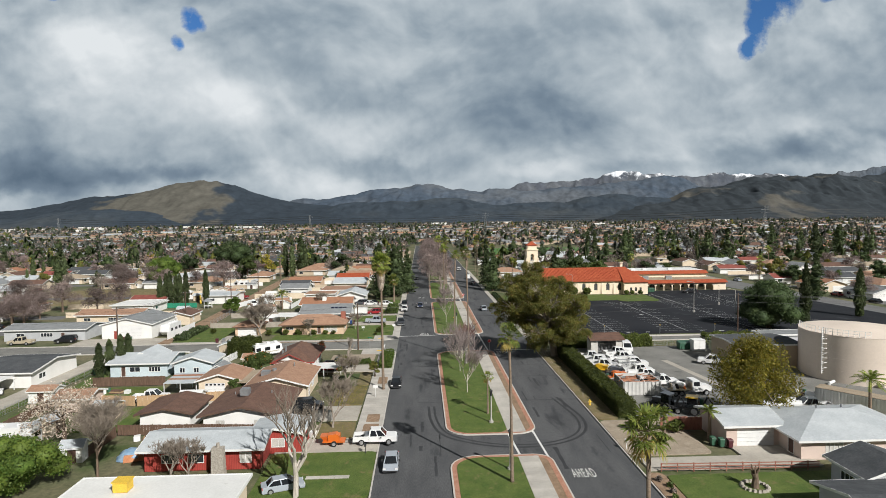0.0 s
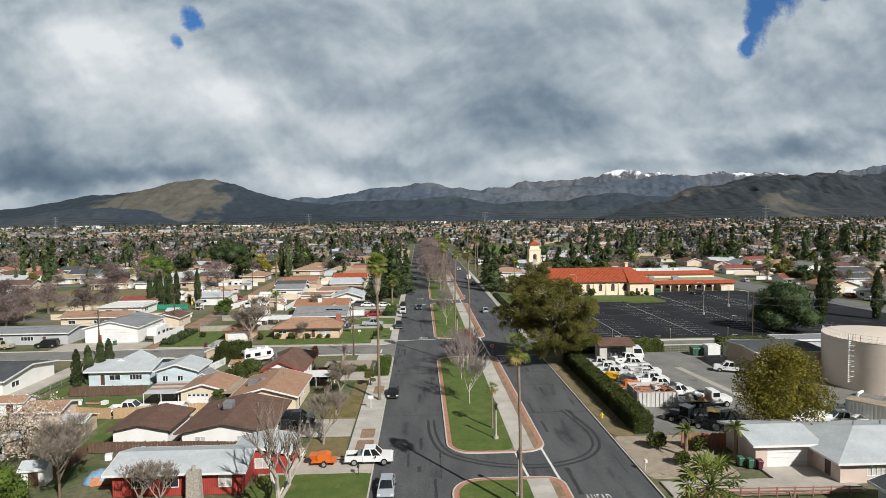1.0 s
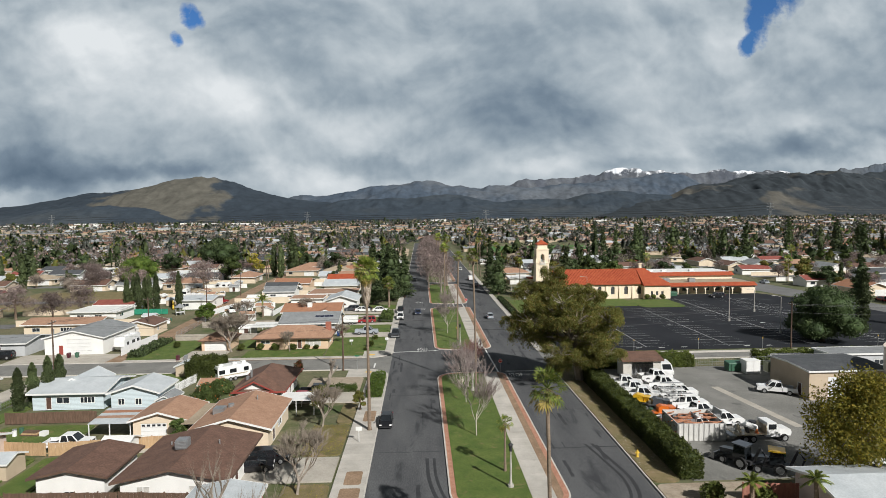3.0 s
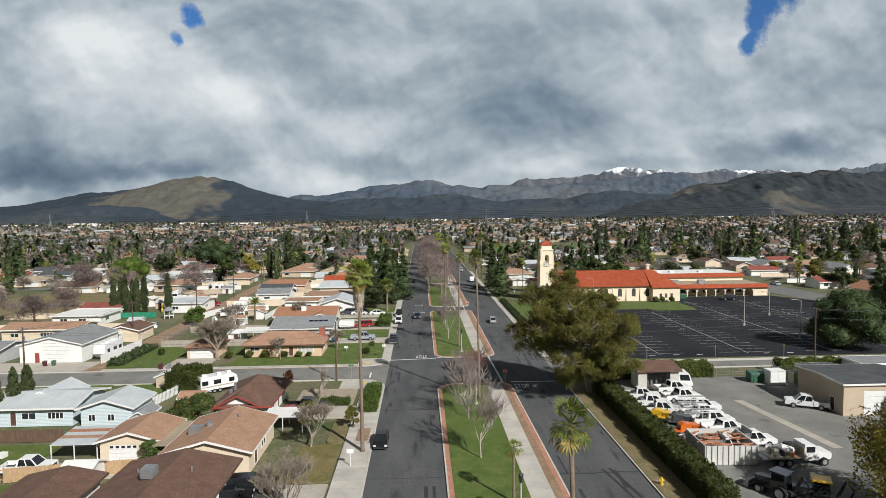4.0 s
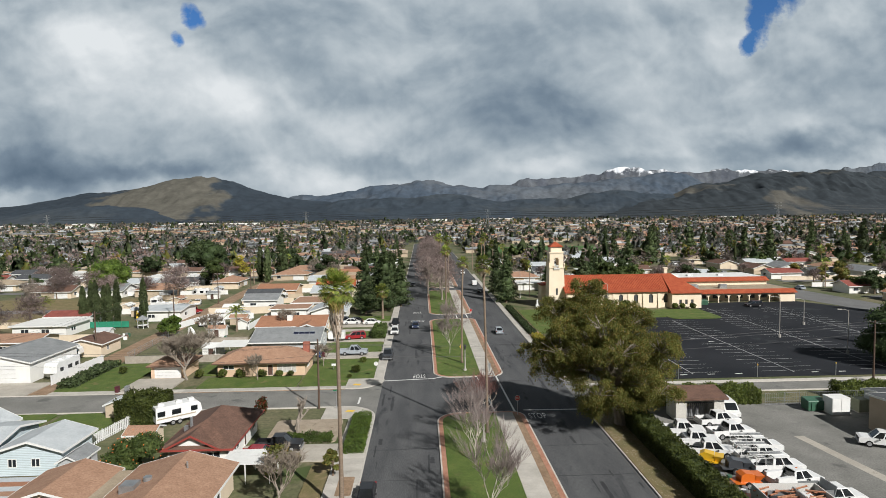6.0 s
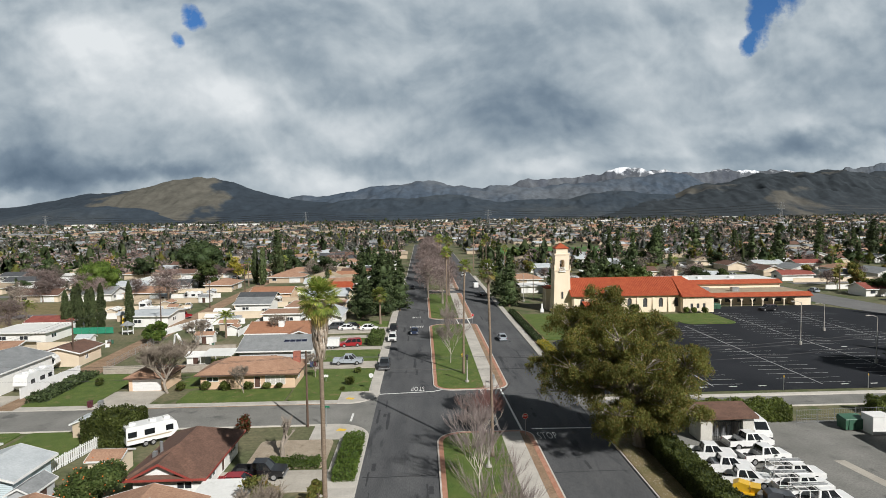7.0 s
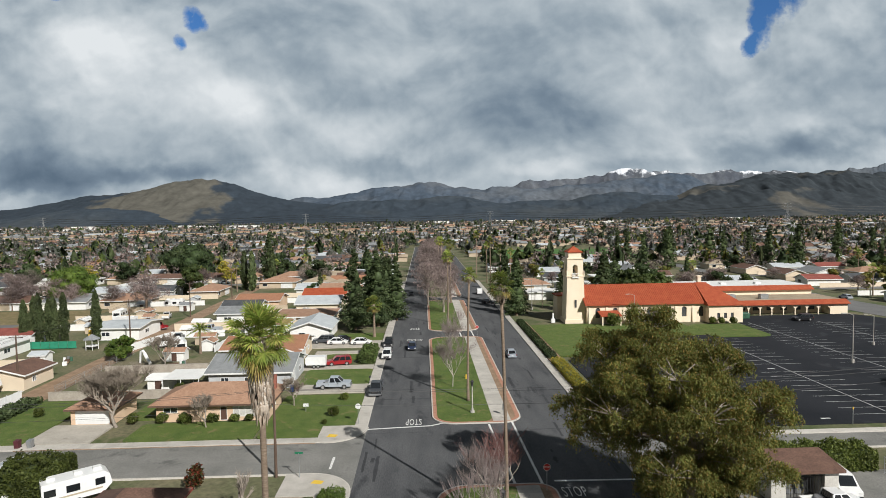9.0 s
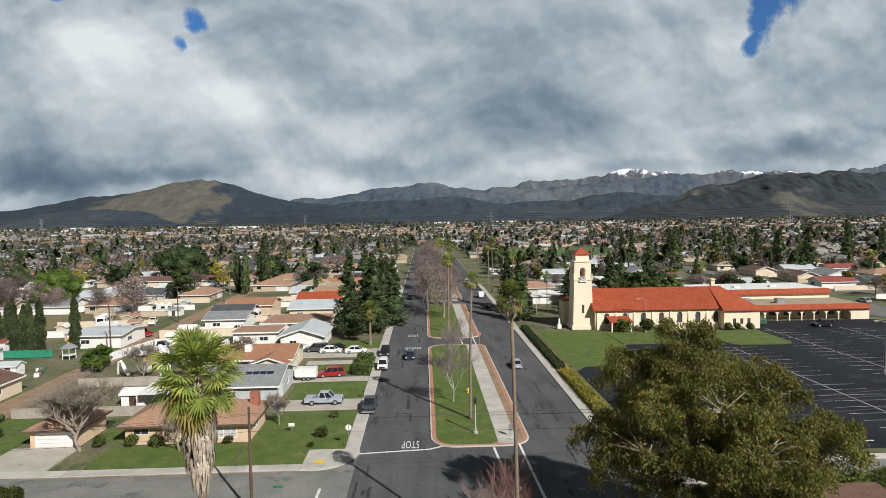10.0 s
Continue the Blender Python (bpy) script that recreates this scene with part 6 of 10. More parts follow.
for k, (x, y) in enumerate(((-16.0, 81.5), (-40.0, 94.2), (-52.0, 103.0), (-22.0, 110.2), (-46.5, 185.0), (-70.0, 190.0), (-34.0, 182.0), (-60.0, 208.0), (-72.0, 230.0), (34.0, 104.0), (35.5, 100.8), (62.8, 92.0), (58.0, 90.0), (43.0, 89.0), (-36.0, 81.2), (-25.0, 95.0))):
    clutter(x, y, k, "stacked timber, drums and crates in a yard")


def tarp_heap(x, y, label):
    c = root("tarp_heap", x, y, 0, 20, label, "junk heap")
    r = random.Random(4)
    n, rows, rings = 14, [], [(1.0, 0.0), (0.96, 0.5), (0.75, 0.9), (0.4, 1.15), (0.05, 1.22)]
    for q, z in rings:
        rows.append([(1.9 * q * math.cos(k * 6.2832 / n) * r.uniform(0.85, 1.1), 1.3 * q * math.sin(k * 6.2832 / n) * r.uniform(0.85, 1.1), z * r.uniform(0.88, 1.12)) for k in range(n)])
    v = [p for row in rows for p in row]
    f = [(j * n + k, j * n + (k + 1) % n, (j + 1) * n + (k + 1) % n, (j + 1) * n + k) for j in range(len(rings) - 1) for k in range(n)]
    f.append(tuple(range(n * (len(rings) - 1), n * len(rings))))
    g = Geo()
    g.add(v, f)
    part("tarp", g, BLUE_TARP, c, "blue plastic tarp", True)
    part("cover", Geo().hexa([(-1.0, -1.4, 0), (1.4, -1.4, 0), (1.4, -1.1, 0), (-1.0, -1.1, 0)], [(-0.9, -1.1, 0.8), (1.2, -1.1, 0.8), (1.2, -0.9, 0.8), (-0.9, -0.9, 0.8)]), RUST_SHEET, c, "rusty orange sheet")
    return c


BLUE_TARP = surface("blue_tarp", (0.16, 0.28, 0.42), (0.28, 0.38, 0.48), 1.2, 0.5, 0.3, 6, 0.15, 6)
RUST_SHEET = surface("rusty_sheet", (0.42, 0.16, 0.07), (0.50, 0.24, 0.12), 1.0, 0.8)
tarp_heap(-35.6, 74.6, "junk heaped under a blue tarp beside a house")
shed(-42.6, 74.4, 8, 2.4, 2.0, "white", "lightgrey", "small white shed in a back garden")

# ---- vehicles ----
def car_paint(name, c):
    return surface(name, c, tuple(min(1, q * 1.08) for q in c), 1.5, 0.28, fine=0.03, spec=0.6)


PAINT = {"white": car_paint("white_car_paint", (0.72, 0.72, 0.71)), "black": car_paint("black_car_paint", (0.012, 0.012, 0.014)), "silver": car_paint("silver_car_paint", (0.34, 0.37, 0.41)),
         "grey": car_paint("grey_car_paint", (0.055, 0.06, 0.068)), "red": car_paint("red_car_paint", (0.26, 0.015, 0.02)), "blue": car_paint("dark_blue_car_paint", (0.018, 0.028, 0.06)),
         "yellow": car_paint("yellow_machine_paint", (0.66, 0.40, 0.02)), "orange": car_paint("orange_machine_paint", (0.60, 0.14, 0.02)), "tan": car_paint("tan_truck_paint", (0.42, 0.36, 0.26))}
CAR_GLASS = surface("car_glass", (0.012, 0.014, 0.016), (0.018, 0.021, 0.024), 1.0, 0.05, spec=0.8, fine=0.05)
TYRE = surface("tyre_rubber", (0.014, 0.014, 0.014), (0.022, 0.022, 0.022), 3.0, 0.9)
RIM = surface("wheel_rim", (0.40, 0.40, 0.41), (0.50, 0.50, 0.51), 3.0, 0.35, metal=0.6)
LAMP_W = surface("headlight_lens", (0.70, 0.70, 0.68), (0.78, 0.78, 0.76), 3.0, 0.15)
LAMP_R = surface("tail_light_lens", (0.35, 0.02, 0.02), (0.42, 0.03, 0.03), 3.0, 0.2)
BED = surface("truck_bed_liner", (0.03, 0.03, 0.032), (0.05, 0.05, 0.052), 2.0, 0.9)


def wheels(c, w, ys, r=0.36, wide=0.24):
    tyre, rim = Geo().wheel(0, 0, 0, r, wide, 18).mesh("wheel", TYRE), Geo().wheel(0, 0, 0, r * 0.62, wide + 0.03, 12).mesh("rim", RIM)
    for y in ys:
        for s in (-1, 1):
            a, b = new("wheel", tyre), new("rim", rim)
            a.parent, b.parent = c, a
            a.location = (s * (w - wide / 2), y, r)


def profile(outline, w, inset=0.06):
    """A body with this side outline (y, z), drawn in at its flanks' top and bottom."""
    g = Geo()
    n = len(outline)
    zs = [z for _, z in outline]
    lo, hi = min(zs), max(zs)
    wid = lambda z: w - inset * (((z - lo) / (hi - lo) - 0.45) * 2) ** 2
    g.hexa([(-wid(z), y, z) for y, z in outline], [(wid(z), y, z) for y, z in outline])
    return g


def cabin(c, y0, y1, z0, z1, w, rake0, rake1, body, tumble=0.16, pillars=()):
    low = [(-w, y0, z0), (w, y0, z0), (w, y1, z0), (-w, y1, z0)]
    q = w - tumble
    high = [(-q, y0 + rake0, z1), (q, y0 + rake0, z1), (q, y1 - rake1, z1), (-q, y1 - rake1, z1)]
    part("glass", Geo().hexa(low, high), CAR_GLASS, c, "dark windows")
    part("cab_roof", Geo().hexa([(a * 1.01, b, z1 - 0.02) for a, b, _ in high], [(a * 0.94, b * 0.97 if abs(b) > 0.2 else b, z1 + 0.05) for a, b, _ in high]), body, c)
    g = Geo()
    for s in (-1, 1):
        for t in (0.0, *pillars, 1.0):
            hw = 0.10 if t == 0.0 else 0.06
            yb, yt = y0 + (y1 - y0) * t, (y0 + rake0) + (y1 - rake1 - y0 - rake0) * t
            g.hexa([(s * (w + 0.012), yb - hw, z0), (s * (w + 0.012), yb + hw, z0), (s * (w - 0.09), yb + hw, z0), (s * (w - 0.09), yb - hw, z0)],
                   [(s * (q + 0.012), yt - hw, z1), (s * (q + 0.012), yt + hw, z1), (s * (q - 0.09), yt + hw, z1), (s * (q - 0.09), yt - hw, z1)])
    part("pillars", g, body, c)


def lights(c, w, yf, yr, zf, zr):
    for s in (-1, 1):
        part("headlight", Geo().box(s * (w - 0.2) - 0.17, yf - 0.06, zf - 0.09, s * (w - 0.2) + 0.17, yf + 0.02, zf + 0.09), LAMP_W, c)
        part("tail_light", Geo().box(s * (w - 0.14) - 0.1, yr - 0.02, zr - 0.14, s * (w - 0.14) + 0.1, yr + 0.06, zr + 0.14), LAMP_R, c)
        part("mirror", Geo().box(s * (w + 0.1) - 0.1, 0.75, 1.0, s * (w + 0.1) + 0.1, 0.87, 1.16), DARK_METAL, c)


def number_bar(c, y, z):
    part("plate_bar", Geo().box(-0.16, y - 0.01, z - 0.06, 0.16, y + 0.01, z + 0.06), TRIM, c)


def sedan(paint, label):
    c = root("car", 0, 0, 0, 0, label, "car")
    L, w = 2.3, 0.9
    part("body", profile([(-L, 0.35), (-L + 0.1, 0.22), (L - 0.1, 0.22), (L, 0.4), (L - 0.05, 0.62), (L - 0.9, 0.86), (-L + 0.75, 0.92), (-L, 0.86)], w), PAINT[paint], c)
    cabin(c, -1.75, 1.35, 0.88, 1.42, w - 0.07, 0.65, 0.85, PAINT[paint], pillars=(0.5,))
    wheels(c, w, (-1.4, 1.4), 0.33, 0.22)
    lights(c, w, L - 0.03, -L + 0.02, 0.62, 0.76), number_bar(c, -L, 0.6)
    part("bumper", Geo().box(-w + 0.06, L - 0.06, 0.25, w - 0.06, L + 0.03, 0.42), DARK_METAL, c)
    return c


def suv(paint, label):
    c = root("suv", 0, 0, 0, 0, label, "car")
    L, w = 2.4, 0.97
    part("body", profile([(-L, 0.45), (-L + 0.12, 0.3), (L - 0.12, 0.3), (L, 0.5), (L - 0.03, 0.85), (L - 0.95, 1.05), (-L, 1.08)], w), PAINT[paint], c)
    cabin(c, -2.36, 1.3, 1.04, 1.72, w - 0.06, 0.28, 0.7, PAINT[paint], pillars=(0.33, 0.66))
    wheels(c, w, (-1.45, 1.45), 0.38, 0.25)
    lights(c, w, L - 0.03, -L + 0.02, 0.8, 0.95), number_bar(c, -L, 0.75)
    part("grille", Geo().box(-0.55, L - 0.02, 0.55, 0.55, L + 0.02, 0.82), DARK_METAL, c)
    part("bumper", Geo().box(-w + 0.05, L - 0.06, 0.32, w - 0.05, L + 0.05, 0.52), DARK_METAL, c)
    return c


def pickup(paint, label, load=None):
    c = root("pickup_truck", 0, 0, 0, 0, label, "pickup truck")
    L, w = 2.85, 1.0
    part("body", profile([(-0.75, 0.45), (L - 0.12, 0.45), (L, 0.6), (L, 1.02), (L - 0.25, 1.12), (1.35, 1.18), (-0.75, 1.18)], w), PAINT[paint], c)
    b = Geo().box(-w + 0.02, -L, 0.5, -w + 0.12, -0.78, 1.18).box(w - 0.12, -L, 0.5, w - 0.02, -0.78, 1.18).box(-w + 0.12, -L, 0.5, w - 0.12, -L + 0.08, 1.16)
    part("bed", b, PAINT[paint], c)
    part("bed_floor", Geo().box(-w + 0.12, -L + 0.08, 0.55, w - 0.12, -0.75, 0.68), BED, c, "dark bed liner")
    cabin(c, -0.72, 1.5, 1.14, 1.9, w - 0.07, 0.14, 0.72, PAINT[paint], pillars=(0.5,))
    wheels(c, w, (-1.75, 1.8), 0.4, 0.27)
    lights(c, w, L - 0.02, -L + 0.02, 0.92, 0.95), number_bar(c, -L, 0.75)
    part("grille", Geo().box(-0.6, L - 0.02, 0.66, 0.6, L + 0.02, 1.0), DARK_METAL, c)
    part("bumper", Geo().box(-w + 0.03, L - 0.05, 0.42, w - 0.03, L + 0.1, 0.62), METAL, c)
    part("rear_bumper", Geo().box(-w + 0.03, -L - 0.12, 0.45, w - 0.03, -L, 0.62), METAL, c)
    if load == "toolbox":
        part("tool_box", Geo().box(-w + 0.12, -1.35, 0.9, w - 0.12, -0.8, 1.3), METAL, c)
    if load == "rack":
        g = Geo()
        for y in (-2.7, -1.7, -0.85):
            for s in (-1, 1):
                g.box(s * 0.9 - 0.03, y - 0.03, 1.16, s * 0.9 + 0.03, y + 0.03, 1.95)
            g.box(-0.93, y - 0.03, 1.92, 0.93, y + 0.03, 1.98)
        for s in (-0.9, 0, 0.9):
            g.box(s - 0.03, -2.8, 1.96, s + 0.03, 0.9, 2.02)
        part("rack", g, TRIM, c, "white ladder rack")
        part("ladder", Geo().box(-0.6, -2.7, 2.02, -0.54, 0.8, 2.1).box(-0.25, -2.7, 2.02, -0.19, 0.8, 2.1), METAL, c)
    if load == "dump":
        for q in (-1, 1):
            part("side_board", Geo().box(q * 1.05 - 0.05, -3.0, 1.1, q * 1.05 + 0.05, -0.85, 1.95), METAL, c, "grey steel dump side")
        part("head_board", Geo().hexa([(-1.1, -0.9, 1.1), (1.1, -0.9, 1.1), (1.1, -0.8, 1.1), (-1.1, -0.8, 1.1)], [(-1.1, -0.6, 2.3), (1.1, -0.6, 2.3), (1.1, -0.5, 2.3), (-1.1, -0.5, 2.3)]), METAL, c)
        part("load", Geo().prism([(-0.95, -2.9), (0.95, -2.9), (0.95, -0.9), (-0.95, -0.9)], 0.7, 1.5), BED, c, "brown spoil")
    if load == "utility":
        part("utility_box", Geo().box(-w - 0.02, -L, 0.6, -w + 0.35, -0.8, 1.5).box(w - 0.35, -L, 0.6, w + 0.02, -0.8, 1.5), PAINT[paint], c)
        part("beacon", Geo().cyl(0, 0.2, 1.86, 2.0, 0.1, 8), PAINT["orange"], c)
    return c


def van(paint, label):
    c = root("van", 0, 0, 0, 0, label, "van")
    L, w = 2.6, 1.0
    part("body", profile([(-L, 0.4), (L - 0.1, 0.4), (L, 0.6), (L - 0.1, 1.0), (L - 0.75, 1.2), (0.95, 2.02), (0.6, 2.1), (-L + 0.1, 2.1), (-L, 1.9)], w, 0.1), PAINT[paint], c)
    part("windscreen", Geo().hexa([(-0.8, L - 0.8, 1.22), (0.8, L - 0.8, 1.22), (0.72, 1.05, 2.0), (-0.72, 1.05, 2.0)], [(-0.8, L - 0.76, 1.25), (0.8, L - 0.76, 1.25), (0.72, 1.09, 2.03), (-0.72, 1.09, 2.03)]), CAR_GLASS, c)
    for s in (-1, 1):
        part("side_window", Geo().box(s * 0.955 - 0.02, 0.2, 1.25, s * 0.955 + 0.02, 1.3, 1.78), CAR_GLASS, c)
    wheels(c, w, (-1.6, 1.65), 0.36, 0.24)
    lights(c, w, L - 0.04, -L + 0.02, 0.85, 1.0), number_bar(c, -L, 0.7)
    part("bumper", Geo().box(-w + 0.05, L - 0.06, 0.35, w - 0.05, L + 0.05, 0.55), DARK_METAL, c)
    return c


def trailer_box(label, l=3.6, w=0.95, h=2.2, paint="white"):
    c = root("box_trailer", 0, 0, 0, 0, label, "trailer")
    part("box", profile([(-l / 2, 0.5), (l / 2, 0.5), (l / 2 + 0.25, 0.9), (l / 2 + 0.25, h - 0.2), (l / 2, h), (-l / 2, h)], w, 0.03), PAINT[paint], c)
    part("hitch", Geo().tube([(0, l / 2 + 0.2, 0.5), (0, l / 2 + 1.2, 0.45)], 0.05, 6), DARK_METAL, c)
    wheels(c, w + 0.08, (-0.4, 0.4), 0.33, 0.2)
    part("trim_strip", Geo().box(-w - 0.015, -l / 2, 0.55, w + 0.015, l / 2, 0.65), METAL, c)
    return c


def camper(label, l=7.5, h=3.1):
    c = root("camper", 0, 0, 0, 0, label, "camper")
    w = 1.2
    part("body", profile([(-l / 2, 0.6), (l / 2 - 0.8, 0.6), (l / 2, 1.4), (l / 2 - 0.2, h - 0.4), (l / 2 - 0.7, h), (-l / 2, h)], w, 0.05), PAINT["white"], c)
    for s in (-1, 1):
        for y, z0, z1, d in ((-2.4, 1.5, 2.2, 1.0), (-0.4, 1.5, 2.2, 1.2), (2.0, 1.5, 2.2, 0.9)):
            part("window", Geo().box(s * (w - 0.01) - 0.02, y - d / 2, z0, s * (w - 0.01) + 0.02, y + d / 2, z1), CAR_GLASS, c)
        part("stripe", Geo().box(s * w - 0.015, -l / 2 + 0.1, 1.1, s * w + 0.015, l / 2 - 0.9, 1.25), PAINT["tan"], c)
    for y in (-2.2, 0.2, 1.9):
        part("roof_vent", Geo().box(-0.35, y - 0.35, h, 0.35, y + 0.35, h + 0.28), TRIM, c)
    part("rear_window", Geo().box(-0.8, -l / 2 - 0.02, 1.5, 0.8, -l / 2 + 0.02, 2.3), CAR_GLASS, c)
    wheels(c, w, (-0.9, 0.0), 0.36, 0.24)
    return c


def flat_truck(label):
    c = root("flatbed_truck", 0, 0, 0, 0, label, "truck")
    part("chassis", Geo().box(-0.5, -3.6, 0.6, 0.5, 3.4, 0.85), DARK_METAL, c)
    part("hood", profile([(1.9, 0.7), (3.5, 0.7), (3.6, 1.1), (3.5, 1.5), (1.9, 1.75)], 0.95), PAINT["white"], c)
    part("cab", profile([(0.2, 0.7), (1.95, 0.7), (1.95, 1.7), (1.45, 2.5), (0.25, 2.55)], 1.1, 0.04), PAINT["white"], c)
    part("windscreen", Geo().hexa([(-0.95, 1.93, 1.72), (0.95, 1.93, 1.72), (0.9, 1.5, 2.42), (-0.9, 1.5, 2.42)], [(-0.95, 1.98, 1.75), (0.95, 1.98, 1.75), (0.9, 1.55, 2.45), (-0.9, 1.55, 2.45)]), CAR_GLASS, c)
    for s in (-1, 1):
        part("side_window", Geo().box(s * 1.09 - 0.02, 0.45, 1.65, s * 1.09 + 0.02, 1.45, 2.3), CAR_GLASS, c)
    part("bed", Geo().box(-1.2, -3.8, 1.0, 1.2, 0.1, 1.15), PAINT["tan"], c)
    part("headboard", Geo().box(-1.2, 0.0, 1.15, 1.2, 0.1, 2.2), PAINT["tan"], c)
    rng = random.Random(3)
    for k in range(7):
        x, y = rng.uniform(-0.7, 0.7), rng.uniform(-3.2, -0.6)
        part("pump", Geo().tube([(x, y, 1.15), (x + rng.uniform(-0.4, 0.4), y + rng.uniform(-0.5, 0.5), rng.uniform(1.6, 2.2))], rng.uniform(0.1, 0.28), 7), (PAINT["tan"], METAL, DARK_METAL)[k % 3], c)
    part("tank", Geo().tube([(-0.5, -3.4, 1.9), (0.4, -2.2, 2.2), (0.5, -0.9, 1.7)], 0.4, 8), PAINT["white"], c, "white slanting tank")
    part("reel", Geo().cyl(-0.5, -0.8, 1.15, 2.3, 0.45, 10), DARK_METAL, c)
    part("ramp", Geo().box(-1.1, -4.6, 0.9, 1.1, -3.8, 1.05), METAL, c)
    part("cone", Geo().cyl(0.8, -1.0, 1.15, 1.9, 0.25, 10, 0.04), PAINT["orange"], c)
    wheels(c, 1.15, (-2.6, -1.6, 2.6), 0.48, 0.3)
    return c


def backhoe(label, paint="yellow", top="grey"):
    c = root("backhoe", 0, 0, 0, 0, label, "backhoe")
    part("chassis", Geo().box(-0.6, -1.6, 0.7, 0.6, 2.2, 1.1), DARK_METAL, c)
    part("hood", profile([(0.5, 1.0), (2.2, 1.0), (2.25, 1.6), (0.5, 1.8)], 0.5), PAINT[paint], c)
    part("cab_glass", Geo().hexa([(-0.7, -1.0, 1.1), (0.7, -1.0, 1.1), (0.7, 0.5, 1.1), (-0.7, 0.5, 1.1)], [(-0.65, -0.9, 2.6), (0.65, -0.9, 2.6), (0.65, 0.35, 2.6), (-0.65, 0.35, 2.6)]), CAR_GLASS, c)
    part("cab_roof", Geo().box(-0.85, -1.1, 2.6, 0.85, 0.6, 2.75), PAINT[top], c)
    part("boom", Geo().tube([(0, -1.6, 1.0), (0.1, -2.3, 2.8), (0.1, -3.0, 2.0), (0.1, -2.6, 0.9)], [0.18, 0.16, 0.13, 0.1], 6), DARK_METAL, c)
    part("bucket", Geo().hexa([(-0.9, 2.7, 0.1), (0.9, 2.7, 0.1), (0.9, 3.4, 0.1), (-0.9, 3.4, 0.1)], [(-0.9, 2.6, 0.9), (0.9, 2.6, 0.9), (0.9, 2.8, 0.9), (-0.9, 2.8, 0.9)]), METAL, c)
    part("loader_arm", Geo().tube([(-0.6, 0.4, 1.6), (-0.6, 2.7, 0.5)], 0.1, 5).tube([(0.6, 0.4, 1.6), (0.6, 2.7, 0.5)], 0.1, 5), PAINT[paint], c)
    wheels(c, 1.0, (-0.6,), 0.7, 0.4), wheels(c, 0.95, (1.6,), 0.45, 0.3)
    return c


def equipment_trailer(label, paint="orange"):
    c = root("equipment_trailer", 0, 0, 0, 0, label, "trailer")
    part("bed", Geo().box(-0.8, -1.6, 0.5, 0.8, 1.3, 0.62), PAINT[paint], c)
    part("engine_box", profile([(-0.9, 0.62), (0.6, 0.62), (0.6, 1.3), (0.1, 1.55), (-0.9, 1.4)], 0.62), PAINT[paint], c)
    part("hopper", Geo().hexa([(-0.4, -1.5, 0.62), (0.4, -1.5, 0.62), (0.4, -1.0, 0.62), (-0.4, -1.0, 0.62)], [(-0.7, -1.9, 1.3), (0.7, -1.9, 1.3), (0.7, -0.95, 1.3), (-0.7, -0.95, 1.3)]), PAINT[paint], c)
    part("hitch", Geo().tube([(0, 1.3, 0.55), (0, 2.5, 0.5)], 0.06, 6), DARK_METAL, c)
    wheels(c, 1.0, (-0.1,), 0.36, 0.22)
    return c


def put(maker, x, y, turn, *args, z=0.004, group=""):
    ob = maker(*args)
    ob.matrix_basis = pose(x, y, z, 0, 0, turn)
    if group:
        tagged(ob, group=group)
    return ob


# the avenue and its drives (turn 0 faces north, 180 south, -90 east)
put(pickup, -5.4, 77.2, -90, "white", "white pickup truck parked across a driveway", "toolbox", z=0.15)
put(sedan, -2.95, 70.0, 180, "silver", "silver hatchback parked at the kerb")
put(equipment_trailer, -10.6, 77.0, -90, "orange wood chipper trailer on a driveway", z=0.15)
put(sedan, -14.6, 64.6, -70, "silver", "silver car parked beside the white-roofed house")
put(sedan, -3.75, 104.2, 180, "black", "black car parked at the kerb")
put(suv, -17.0, 91.8, -85, "black", "black suv parked in a driveway", z=0.15)
put(sedan, -18.2, 89.6, -80, "black", "black car parked in a driveway", z=0.15)
put(pickup, -15.8, 117.6, -92, "black", "black pickup truck in a driveway", z=0.15)
put(sedan, -17.5, 115.3, -92, "red", "red car parked in a driveway", z=0.15)
put(pickup, -4.9, 164.4, 180, "grey", "dark grey pickup truck parked at the kerb")
put(pickup, -12.2, 167.2, -90, "silver", "silver pickup truck on a driveway", "toolbox", z=0.15)
put(suv, -4.6, 188.6, 180, "white", "white suv parked at the kerb")
put(suv, -4.9, 199.2, 180, "black", "black suv parked at the kerb")
put(sedan, 0.4, 196.2, 180, "blue", "dark blue car driving down the avenue")
put(sedan, 20.8, 187.4, 0, "silver", "silver car driving up the avenue")
put(trailer_box, -17.6, 181.4, 90, "white enclosed cargo trailer on a driveway", z=0.15)
put(suv, -13.6, 183.0, 100, "red", "red suv parked on a driveway", z=0.15)
put(sedan, -16.6, 202.2, -90, "white", "white car parked on a driveway", z=0.15)
put(sedan, -11.2, 201.6, -90, "white", "white car parked on a driveway", z=0.15)
put(sedan, -16.2, 204.4, 90, "black", "black car parked on a driveway", z=0.15)
put(suv, -20.0, 203.6, 90, "grey", "dark grey suv parked on a driveway", z=0.15)
put(camper, -33.0, 129.4, -52, "white camper van parked by a hedge", 6.2, 2.8)
put(camper, -64.6, 155.6, 178, "white travel trailer behind a vinyl fence", 7.0, 3.2)
put(camper, -71.0, 168.0, -80, "white camper trailer beside a garage", 5.5, 2.8)
put(camper, -54.0, 78.5, 95, "white travel trailer in a back garden", 8.0, 3.2)
put(pickup, -44.0, 98.2, -88, "white", "white pickup truck behind a wooden fence")
put(suv, -74.0, 103.0, -60, "white", "white car under a carport")
put(sedan, -44.5, 120.5, -25, "black", "black car parked beside a cottage")
